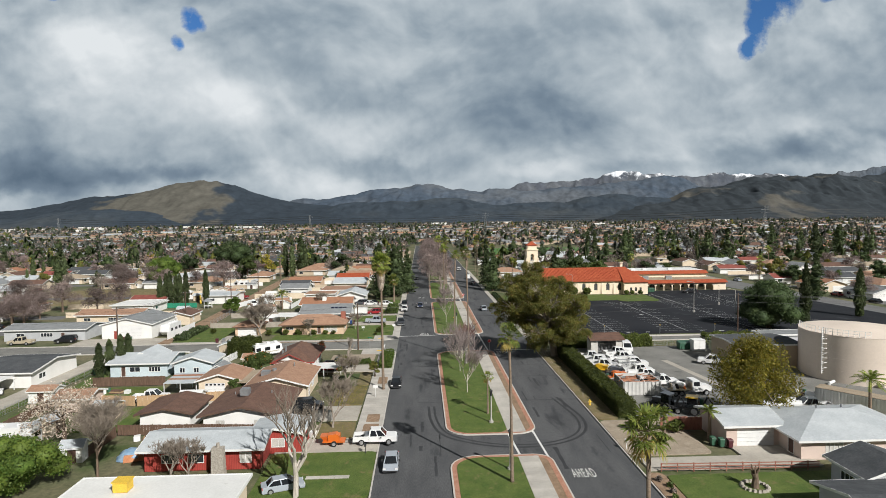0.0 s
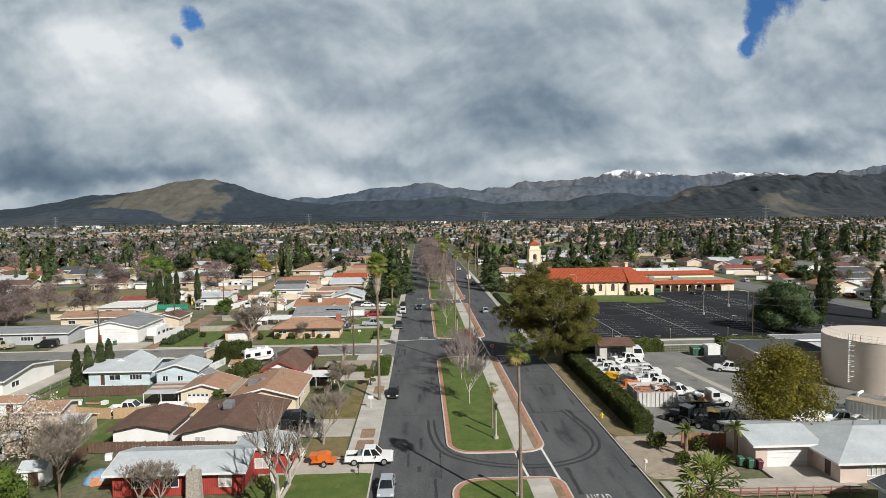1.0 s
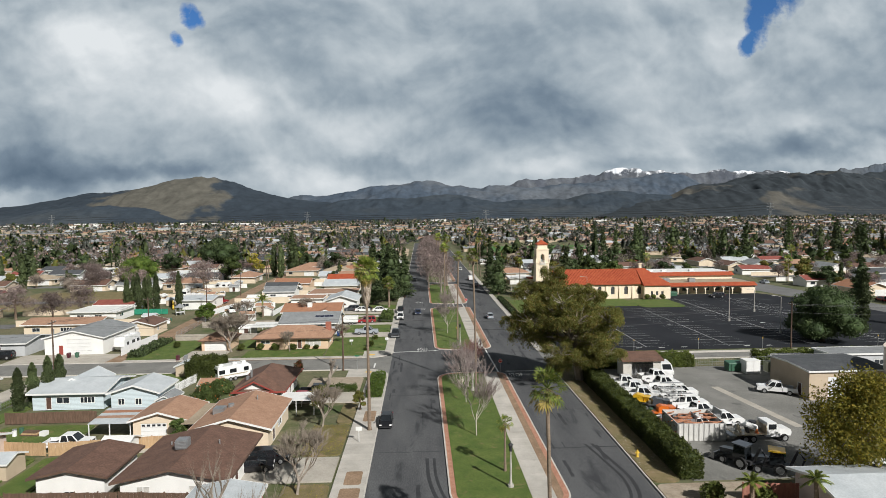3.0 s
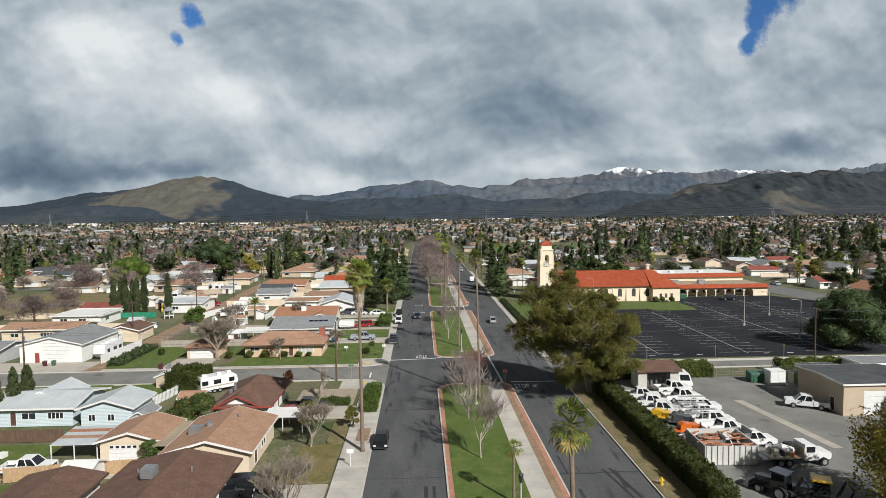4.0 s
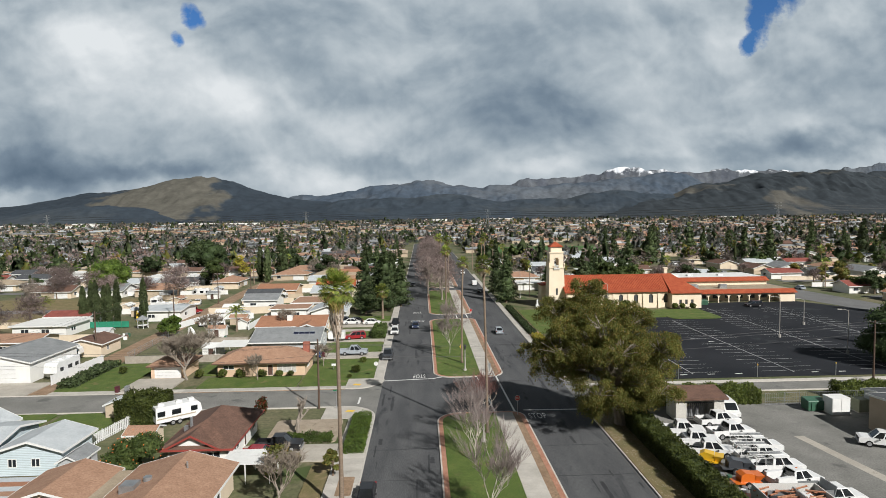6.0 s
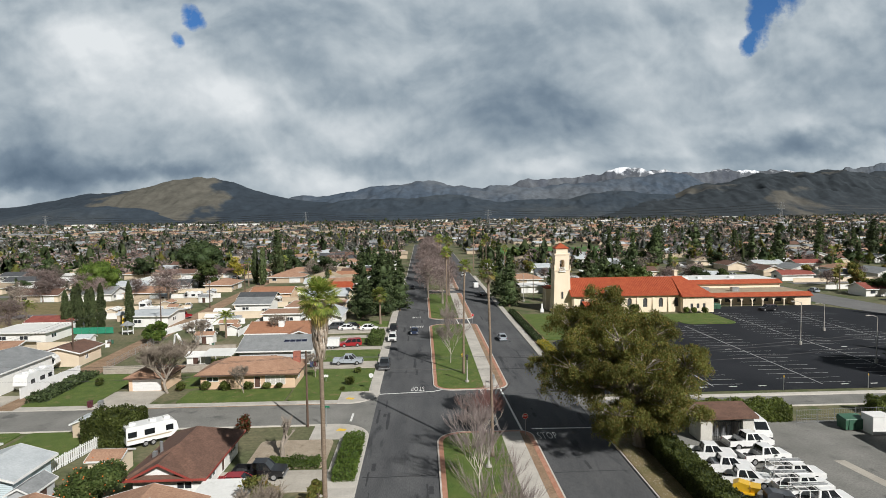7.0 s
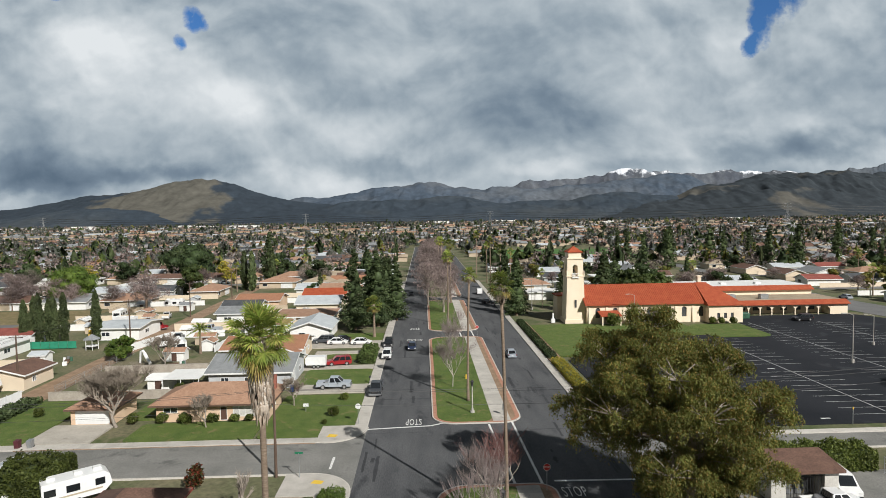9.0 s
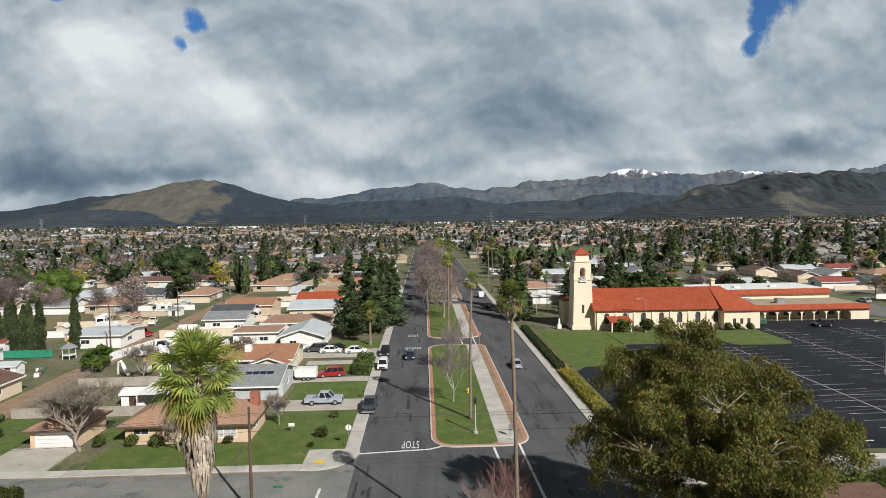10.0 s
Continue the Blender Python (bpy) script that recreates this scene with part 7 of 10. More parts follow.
put(suv, -87.0, 148.0, 100, "black", "black suv on a concrete drive", z=0.15)
put(pickup, -97.0, 146.8, 90, "tan", "tan pickup truck on a concrete drive", z=0.0)
put(suv, -118.0, 168.0, 60, "black", "black suv parked by the open field")
put(pickup, -124.0, 172.0, 75, "grey", "grey pickup parked by the open field")
put(suv, 103.0, 219.5, 90, "black", "black suv parked in front of the parish hall")
put(suv, 22.0, 330.0, 180, "white", "white box van driving on the avenue")
put(sedan, 23.8, 262.0, 0, "black", "black car parked on the avenue")
put(sedan, -1.5, 285.0, 180, "black", "black car driving on the avenue")
put(suv, -3.9, 255.0, 180, "grey", "grey suv parked at the kerb")
put(van, 23.6, 285.0, 0, "white", "white van parked on the avenue")

for x, y, t in ((-50.5, 198.0, 30), (-78.0, 230.0, 80), (-86.0, 243.0, 10), (-79.0, 264.0, 95), (-47.0, 247.5, 85)):
    put(camper, x, y, t, "white travel trailer parked in a back garden", 6.0, 2.9)
for x, y, t, p_ in ((-57.0, 205.0, 20, "white"), (-55.5, 209.5, 10, "black"), (-67.5, 226.0, 60, "red"), (-52.0, 221.0, 85, "silver"), (-44.0, 228.5, 80, "white"), (-72.5, 243.0, 15, "white")):
    put(pickup, x, y, t, p_, f"{p_} pickup truck parked in a back garden")

# works depot: rows of white trucks
put(van, 45.6, 126.6, 172, "white", "white van backed against the hedge", group="depot trucks")
for x, y, turn, load in ((42.2, 122.6, -86, "toolbox"), (41.7, 118.4, -84, None), (35.7, 119.4, -100, None), (35.9, 116.0, -100, "toolbox"), (36.1, 112.8, -104, None), (42.3, 113.6, -92, "rack"), (41.2, 110.8, -92, "rack"),
                         (41.3, 108.0, -90, "rack"), (42.6, 100.6, -88, "dump"), (38.4, 98.7, -92, "dump")):
    label = {None: "white depot pickup truck with an empty bed", "toolbox": "white depot pickup truck with a tool box", "utility": "white depot pickup truck with utility boxes", "rack": "white depot pickup truck with a ladder rack", "dump": "white depot truck with a steel dump bed"}[load]
    put(pickup, x, y, turn, "white", label, load, group="depot trucks")
put(pickup, 41.2, 104.6, -80, "white", "white depot pickup truck with utility boxes", "utility", group="depot trucks")
put(flat_truck, 44.9, 95.2, -88, "white flatbed truck loaded with pumps")
put(equipment_trailer, 34.6, 110.6, 60, "yellow compressor trailer by the hedge", "yellow")
put(equipment_trailer, 36.6, 108.4, 80, "dark grey generator trailer by the hedge", "grey")
put(equipment_trailer, 36.0, 105.0, 90, "orange equipment trailer by the hedge", "orange")
put(equipment_trailer, 35.4, 101.0, 70, "orange equipment trailer by the hedge", "orange")
put(pickup, 58.7, 114.0, 64, "white", "white pickup truck in the middle of the yard", "toolbox")
put(pickup, 55.2, 86.9, 86, "white", "white pickup truck behind the house", "utility")
put(pickup, 59.6, 86.0, 80, "white", "white pickup truck behind the house")
put(pickup, 64.4, 89.6, 60, "white", "white pickup truck in the yard", "rack")
put(backhoe, 40.8, 85.6, 60, "dark backhoe loader with an orange roof", "grey", "yellow")
put(backhoe, 38.0, 87.6, 30, "dark grey tractor loader parked by the hedge", "grey")


def cargo_container(label, x, y, turn, l=12.0, w=2.6, h=2.7):
    c = root("cargo_container", x, y, 0, turn, label, "container")
    part("shell", Geo().box(-w / 2, -l / 2, 0.15, w / 2, l / 2, h), TRIM, c)
    rib = Geo().box(-0.04, -0.1, 0.25, 0.04, 0.1, h - 0.1).mesh("rib", TRIM)
    for s in (-1, 1):
        for k in range(int(l / 0.45)):
            ob = new("rib", rib)
            ob.parent, ob.location = c, (s * (w / 2 + 0.03), -l / 2 + 0.25 + k * 0.45, 0)
    part("roof_sheet", Geo().box(-w / 2 - 0.05, -l / 2, h, w / 2 + 0.05, l / 2, h + 0.06), ROOFS["gravel"], c, "tan dusty roof")
    return c


cargo_container("long white cargo container with a dusty roof", 66.6, 84.6, 38)

# ---- plants ----
BARK = surface("brown_bark", (0.12, 0.085, 0.06), (0.19, 0.14, 0.10), 3.0, 0.95, 0.6, 10, 0.3, 9, stretch=(1, 1, 0.3))
PALE_BARK = surface("pale_grey_bark", (0.42, 0.38, 0.33), (0.54, 0.49, 0.43), 3.0, 0.9, 0.3, 10, 0.2, 9, stretch=(1, 1, 0.3))
GREY_BARK = surface("grey_bark", (0.24, 0.205, 0.17), (0.33, 0.285, 0.24), 3.0, 0.95, 0.5, 10, 0.25, 9, stretch=(1, 1, 0.3))
PALM_BARK = surface("palm_trunk", (0.17, 0.125, 0.09), (0.26, 0.20, 0.15), 2.0, 0.95, 0.6, 10, 0.3, 6, stretch=(1, 1, 6))
GREY_TWIG = surface("brown_twigs", (0.20, 0.165, 0.13), (0.28, 0.235, 0.19), 1.0, 0.9, fine=0.25)
RED_TWIG = surface("reddish_twigs", (0.18, 0.085, 0.078), (0.25, 0.140, 0.125), 1.0, 0.9, fine=0.25)
PINK_TWIG = surface("pinkish_grey_twigs", (0.22, 0.175, 0.165), (0.30, 0.25, 0.235), 1.0, 0.9, fine=0.25)
LEAF = {
    "olive": foliage("olive_leaves", [(0.146, 0.158, 0.038), (0.182, 0.188, 0.046), (0.114, 0.136, 0.036), (0.156, 0.164, 0.040), (0.260, 0.178, 0.048)], 0.3, per_object=0.12, lump=0.30),
    "dark": foliage("dark_green_leaves", [(0.046, 0.072, 0.028), (0.058, 0.088, 0.032), (0.040, 0.062, 0.026), (0.072, 0.098, 0.038)]),
    "mid": foliage("green_leaves", [(0.060, 0.090, 0.024), (0.076, 0.108, 0.030), (0.050, 0.078, 0.022), (0.092, 0.116, 0.034)]),
    "bright": foliage("bright_green_leaves", [(0.085, 0.135, 0.025), (0.12, 0.16, 0.03), (0.065, 0.115, 0.022)]),
    "yellow": foliage("yellowing_leaves", [(0.30, 0.265, 0.042), (0.36, 0.295, 0.042), (0.23, 0.235, 0.042), (0.42, 0.315, 0.048), (0.19, 0.205, 0.042)], 0.4),
    "conifer": foliage("conifer_needles", [(0.066, 0.094, 0.038), (0.080, 0.110, 0.044), (0.096, 0.124, 0.050), (0.056, 0.082, 0.036)], 0.2),
    "cypress": foliage("cypress_needles", [(0.068, 0.092, 0.038), (0.080, 0.106, 0.042), (0.096, 0.118, 0.048)], 0.2),
    "hedge": foliage("hedge_leaves", [(0.074, 0.096, 0.020), (0.094, 0.116, 0.026), (0.116, 0.134, 0.032), (0.060, 0.080, 0.018)], 0.2),
    "palm": foliage("palm_fronds", [(0.165, 0.225, 0.040), (0.22, 0.27, 0.050), (0.11, 0.165, 0.035), (0.31, 0.31, 0.08)], 0.3),
    "palm_old": foliage("old_palm_fronds", [(0.30, 0.24, 0.06), (0.36, 0.26, 0.09), (0.24, 0.22, 0.06)], 0.3),
    "dead": foliage("dead_palm_skirt", [(0.40, 0.32, 0.25), (0.50, 0.43, 0.36), (0.32, 0.24, 0.17), (0.56, 0.50, 0.43)], 0.15),
    # distance haze is painted into these leaf tones: greyed, with little contrast
    "valley": foliage("valley_scrub", [(0.070, 0.080, 0.066), (0.096, 0.098, 0.084), (0.056, 0.070, 0.056), (0.118, 0.110, 0.096)], 0.1),
    "red": foliage("reddish_leaves", [(0.20, 0.04, 0.02), (0.10, 0.06, 0.02), (0.06, 0.07, 0.02)]),
    "grey": foliage("grey_brown_twigs", [(0.192, 0.162, 0.132), (0.252, 0.210, 0.180), (0.144, 0.120, 0.102), (0.300, 0.252, 0.216)], 0.1),
    "mauve": foliage("mauve_bare_twigs", [(0.19, 0.145, 0.135), (0.25, 0.19, 0.175), (0.15, 0.115, 0.105), (0.29, 0.23, 0.21)], 0.1),
}


def leaf_cards(rng, pts, size, spread=0.35, tall=1.0, wide=0.62):
    """One small bent leaf clump at every point."""
    n = len(pts)
    a = rng.normal(size=(n, 3))
    a /= np.linalg.norm(a, axis=1, keepdims=True)
    b = rng.normal(size=(n, 3))
    b -= (b * a).sum(1, keepdims=True) * a
    b /= np.linalg.norm(b, axis=1, keepdims=True)
    s = size * rng.uniform(1 - spread, 1 + spread, (n, 1))
    c = np.cross(a, b) * s * 0.25
    a, b = a * s, b * s * wide
    a[:, 2] *= tall
    v = np.stack([pts - a, pts - b * 0.9 + c, pts + a, pts + b + c], 1).reshape(-1, 3)
    f = np.arange(4 * n).reshape(-1, 4)
    return v, f


def np_mesh(name, parts, material):
    v = np.concatenate([p[0] for p in parts])
    off, f = 0, []
    for pv, pf in parts:
        f.append(pf + off)
        off += len(pv)
    f = np.concatenate(f)
    me = bpy.data.meshes.new(name)
    me.vertices.add(len(v)), me.loops.add(f.size), me.polygons.add(len(f))
    me.vertices.foreach_set("co", v.astype(np.float32).ravel())
    me.loops.foreach_set("vertex_index", f.astype(np.int32).ravel())
    me.polygons.foreach_set("loop_start", np.arange(0, f.size, f.shape[1], dtype=np.int32))
    me.polygons.foreach_set("loop_total", np.full(len(f), f.shape[1], dtype=np.int32))
    me.materials.append(material)
    me.update(calc_edges=True)
    return me


def hearts(blobs, n=7, m=4):
    """Dense inner masses of crowns: low lumpy balls (centre, radii), as one set of four-cornered faces."""
    a = np.arange(n) * 2 * np.pi / n
    t = np.linspace(0.0, np.pi, m + 1)
    ball = np.stack([np.outer(np.sin(t), np.cos(a)), np.outer(np.sin(t), np.sin(a)), np.outer(np.cos(t), np.ones(n))], 2).reshape(-1, 3)
    ball *= (1 + 0.10 * np.sin(np.arange(len(ball)) * 2.7))[:, None]
    f = np.array([(j * n + i, (j + 1) * n + i, (j + 1) * n + (i + 1) % n, j * n + (i + 1) % n) for j in range(m) for i in range(n)])
    v = np.concatenate([np.asarray(c) + ball * np.asarray(r) for c, r in blobs])
    return v, np.concatenate([f + k * len(ball) for k in range(len(blobs))])


def clump_points(rng, centre, radii, n, shell=0.55):
    d = rng.normal(size=(n, 3))
    d /= np.linalg.norm(d, axis=1, keepdims=True)
    r = rng.uniform(shell, 1.0, (n, 1)) ** 0.7
    r += rng.normal(0, 0.07, (n, 1))
    return np.asarray(centre) + d * r * np.asarray(radii)


def limbs(geo, rng, base, top, r, crowns, n=6):
    """A trunk with limbs that reach for the crown's clumps."""
    base, top = Vector(base), Vector(top)
    mid = base.lerp(top, 0.5) + Vector((rng.uniform(-0.2, 0.2), rng.uniform(-0.2, 0.2), 0)) * (top - base).length * 0.15
    geo.tube([base - Vector((0, 0, 0.1)), base + Vector((0, 0, 0.3)), mid, top], [r * 1.45, r * 1.1, r * 0.85, r * 0.55], 8)
    for c in crowns:
        c = Vector(c)
        s = mid.lerp(top, rng.uniform(0.1, 1.0))
        k = s.lerp(c, 0.5) + Vector((0, 0, 0.08 * (c - s).length))
        geo.tube([s, k, c], [r * 0.45, r * 0.28, r * 0.1], 5)


def broadleaf(seed, height, width, leaf, label, bark=BARK, n_clumps=14, leaves=2400, size=0.28, trunk_share=0.3, name="tree", flat=0.75):
    rng = np.random.default_rng(seed)
    c = root(name, 0, 0, 0, 0, label, "tree")
    pts, centres, cores = [], [], []
    z0 = height * trunk_share
    for k in range(n_clumps):
        a, q = k * 2.4 + rng.uniform(-0.4, 0.4), math.sqrt((k + 0.5) / n_clumps)
        zz = rng.uniform(0.12, 0.95)
        rad = width / 2 * q * math.sqrt(max(0.12, 1 - (2 * zz - 0.85) ** 2)) * 0.8
        centres.append((rad * math.cos(a), rad * math.sin(a), z0 + (height - z0) * zz * 0.9))
        rr = width * rng.uniform(0.14, 0.22)
        pts.append(clump_points(rng, centres[-1], (rr, rr, rr * flat), leaves // n_clumps))
        cores.append((centres[-1], (rr * 0.72, rr * 0.72, rr * flat * 0.72)))
    g = Geo()
    limbs(g, rng, (0, 0, 0), (0, 0, z0 + (height - z0) * 0.45), max(0.12, width * 0.03), centres[:: 1 if n_clumps < 20 else 2])
    part("trunk", g, bark, c)
    twiggy = leaf in ("grey", "mauve")
    pts = np.concatenate(pts)
    if twiggy:
        pts = np.concatenate([pts, pts + rng.normal(0, 0.3, pts.shape)])
    cards = [leaf_cards(rng, pts, size * (2.0 if twiggy else 1.0), wide=0.045 if twiggy else 0.62)]
    if not twiggy and leaf not in ("yellow", "dead"):
        cards.append(hearts(cores))
    ob = new("crown", np_mesh("crown", cards, LEAF[leaf]))
    ob.parent = c
    return c


def bare_tree(seed, height, width, label, bark=GREY_BARK, twig=None, depth=5, name="bare_tree", trunk_share=0.25, upright=0.5, r0=None, fork=3, slivers=13, spread=0.75, brush=False, thick=2):
    """A leafless tree: limbs that fork again and again into fine twigs."""
    rng = random.Random(seed)
    c = root(name, 0, 0, 0, 0, label, "tree")
    segs, ends = [], []
    r0 = r0 or height * 0.018

    def grow(p, d, length, r, level):
        q = p + d * length * 0.55 + Vector((rng.uniform(-1, 1), rng.uniform(-1, 1), 0)) * length * 0.07
        e = p + d * length
        segs.append((p, q, e, r, level))
        if level >= depth:
            ends.append((p, e, d))
            return
        for k in range(fork if level else fork + 1):
            a = rng.uniform(0, 2 * math.pi)
            out = Vector((math.cos(a), math.sin(a), 0)) * rng.uniform(0.35, 0.8)
            nd = (d * 0.8 + out * spread + Vector((0, 0, upright * rng.uniform(0.3, 1.0)))).normalized()
            grow(q.lerp(e, rng.uniform(0.0, 1.0)), nd, length * rng.uniform(0.6, 0.85), max(r * 0.6, 0.008), level + 1)

    grow(Vector((0, 0, -0.1)), Vector((0, 0, 1)), height * (trunk_share + 0.05), r0, 0)
    k = height / max(e.z for _, e, _ in ends)
    kx = width / 2 / sorted(math.hypot(e.x, e.y) for _, e, _ in ends)[int(len(ends) * 0.9)]
    fit_ = lambda p: Vector((p.x * kx, p.y * kx, p.z * k))
    trunk, twigs = Geo(), Geo()
    for p, q, e, r, level in segs:
        (trunk if level < thick else twigs).tube([fit_(p), fit_(q), fit_(e)], [r, r * 0.82, r * 0.62], 7 if level < 2 else (4 if level < 4 else 3), cap=False)
    for p, e, d in ends:
        p, e = fit_(p), fit_(e)
        length = max((e - p).length, 0.5)
        d = (e - p).normalized()
        for _ in range(slivers):
            a = Vector((rng.uniform(-1, 1), rng.uniform(-1, 1), rng.uniform(-0.3, 1.0)))
            s = p.lerp(e, rng.uniform(0.2, 1.0))
            if brush:
                t = s + (d * 1.3 + a * 0.35 + Vector((0, 0, 0.5))).normalized() * length * rng.uniform(0.7, 1.5)
            else:
                t = s + (d * 0.9 + a * 0.7).normalized() * length * rng.uniform(0.5, 1.2)
            q = Vector((rng.uniform(-1, 1), rng.uniform(-1, 1), rng.uniform(-1, 1))).normalized() * 0.013
            twigs.add([s - q, t, s + q], [(0, 1, 2)])
    part("trunk", trunk, bark, c)
    part("crown", twigs, twig or bark, c, "bare twigs")
    return c


def conifer(seed, height, width, label, name="conifer", leaves=5000, leaf="conifer", size=0.38, gaps=0.3):
    rng = np.random.default_rng(seed)
    c = root(name, 0, 0, 0, 0, label, "tree")
    g, pts = Geo(), []
    g.tube([(0, 0, -0.1), (0.1, 0, height * 0.5), (0, 0, height)], [width * 0.05, width * 0.035, 0.03], 7)
    tiers = max(10, int(height * 1.1))
    for t in range(tiers):
        z = height * (0.07 + 0.92 * t / tiers)
        reach = width / 2 * (1 - (t / tiers) ** 1.25) * rng.uniform(0.8, 1.1) + 0.25
        for k in range(7):
            if rng.random() < gaps * 0.6:
                continue
            a = rng.uniform(0, 2 * math.pi)
            R = reach * rng.uniform(0.65, 1.1)
            end = np.array([R * math.cos(a), R * math.sin(a), z - 0.12 * R + rng.uniform(-0.3, 0.4)])
            start = np.array([0, 0, z])
            g.tube([tuple(start), tuple(end)], [0.05, 0.015], 3, cap=False)
            m = max(6, int(leaves / tiers / 6))
            u = rng.uniform(0.2, 1.0, (m, 1)) ** 0.7
            wob = rng.normal(0, 1, (m, 3)) * np.array([0.24, 0.24, 0.14]) * (0.5 + 0.3 * reach)
            pts.append(start + (end - start) * u + wob)
    part("trunk", g, BARK, c)
    cores = [((0, 0, height * (0.12 + 0.8 * t / 6)), (width * 0.30 * (1 - (t / 6.5) ** 1.2), width * 0.30 * (1 - (t / 6.5) ** 1.2), height * 0.085)) for t in range(6)]
    ob = new("crown", np_mesh("crown", [leaf_cards(rng, np.concatenate(pts), size, tall=0.6), hearts(cores)], LEAF[leaf]))
    ob.parent = c
    return c


def cypress(seed, height, width, label, leaves=2200, size=0.24, name="cypress_tree"):
    rng = np.random.default_rng(seed)
    c = root(name, 0, 0, 0, 0, label, "tree")
    part("trunk", Geo().tube([(0, 0, -0.1), (0, 0, height * 0.8)], [width * 0.12, 0.05], 6), BARK, c)
    t = rng.uniform(0, 1, leaves)
    rad = width / 2 * np.clip(np.sin(np.pi * np.clip(t * 0.82 + 0.16, 0, 1)) ** 0.7, 0.05, 1) * rng.uniform(0.72, 1.08, leaves)
    lump = 1 + 0.18 * np.sin(t * 23 + rng.uniform(0, 6.28, leaves) * 0.3)
    a = rng.uniform(0, 2 * np.pi, leaves)
    pts = np.stack([rad * lump * np.cos(a), rad * lump * np.sin(a), 0.3 + t * (height - 0.3)], 1)
    heart = hearts([((0, 0, height * 0.47), (width * 0.36, width * 0.36, height * 0.46))], 8, 8)
    ob = new("crown", np_mesh("crown", [leaf_cards(rng, pts, size, tall=1.7), heart], LEAF["cypress"]))
    ob.parent = c
    return c


def palm(seed, height, crown, label, trunk_r=0.3, fronds=46, skirt=0.0, lean=(0.0, 0.0), name="palm_tree"):
    """A fan palm: ringed trunk, fans of blades on long stalks, dead fronds hanging below."""
    rng = random.Random(seed)
    c = root(name, 0, 0, 0, 0, label, "palm tree")
    pts = [(lean[0] * t * t, lean[1] * t * t, -0.1 + (height + 0.1) * t) for t in (0, 0.03, 0.25, 0.5, 0.75, 1.0)]
    part("trunk", Geo().tube(pts, [trunk_r * 1.7, trunk_r * 1.25, trunk_r, trunk_r * 0.9, trunk_r * 0.85, trunk_r * 0.9], 10), PALM_BARK, c, smooth=True)
    top = Vector(pts[-1])
    green, old, dead = Geo(), Geo(), Geo()

    def fan(geo, az, el, stalk, blade, droop, blades):
        d = Vector((math.cos(az) * math.cos(el), math.sin(az) * math.cos(el), math.sin(el)))
        hub = top + d * stalk - Vector((0, 0, droop * stalk * 0.3))
        side = Vector((-math.sin(az), math.cos(az), 0))
        out = (hub - top).normalized()
        up = side.cross(out) * -1
        out = (out - Vector((0, 0, 0.35 * droop))).normalized()
        geo.tube([top + d * 0.1, top + d * stalk * 0.55, hub], [0.03, 0.025, 0.015], 3, cap=False)
        twist = rng.uniform(-0.5, 0.5)
        side = (side + up * twist).normalized()
        for k in range(blades):
            t = (k / (blades - 1) - 0.5) * 2
            a = t * 2.0
            w = blade * (0.055 if crown > 1.8 else 0.085)
            ray = out * math.cos(a) + side * math.sin(a)
            tip = hub + ray * blade * (1.05 - 0.28 * abs(t)) * rng.uniform(0.88, 1.1) - Vector((0, 0, blade * (0.10 + 0.32 * droop) * rng.uniform(0.5, 1.2)))
            mid = hub + ray * blade * 0.58 + up * blade * (0.07 if k % 2 else -0.02)
            q = (side * math.cos(a) - out * math.sin(a)) * w
            geo.add([hub, mid - q, tip, mid + q], [(0, 1, 2, 3)])

    for k in range(fronds):
        az = k * 2.39996 + rng.uniform(-0.25, 0.25)
        u = (k + 0.5) / fronds
        el = radians(82 - 132 * u ** 0.85 + rng.uniform(-12, 12))
        g = green if u < 0.80 else old
        fan(g, az, el, crown * rng.uniform(0.50, 0.78), crown * rng.uniform(0.40, 0.52), 0.75 * u * u, 22 if crown > 1.8 else 12)
    for k in range(int(skirt * 95)):
        az = rng.uniform(0, 2 * math.pi)
        z = rng.uniform(0.0, 1.0) * skirt
        full = math.sin(math.pi * min(1.0, 0.25 + 0.75 * z / skirt)) ** 0.6
        r = trunk_r + 0.62 * full * rng.uniform(0.5, 1.0)
        for j in range(5):
            b = az + rng.uniform(-0.35, 0.35)
            p = top + Vector((math.cos(b) * r * 0.75, math.sin(b) * r * 0.75, -z))
            l = rng.uniform(0.5, 1.1)
            q = p + Vector((math.cos(b) * 0.12 * l, math.sin(b) * 0.12 * l, -l))
            e = Vector((-math.sin(b), math.cos(b), 0)) * rng.uniform(0.03, 0.06)
            m = p.lerp(q, 0.5) + Vector((math.cos(b), math.sin(b), 0)) * 0.1
            dead.add([p, m - e, q, m + e], [(0, 1, 2, 3)])
    part("crown", green, LEAF["palm"], c, "green fan fronds")
    part("old_fronds", old, LEAF["palm_old"], c, "yellowed drooping fronds")
    if dead.v:
        part("dead_skirt", dead, LEAF["dead"], c, "skirt of dead fronds")
    return c


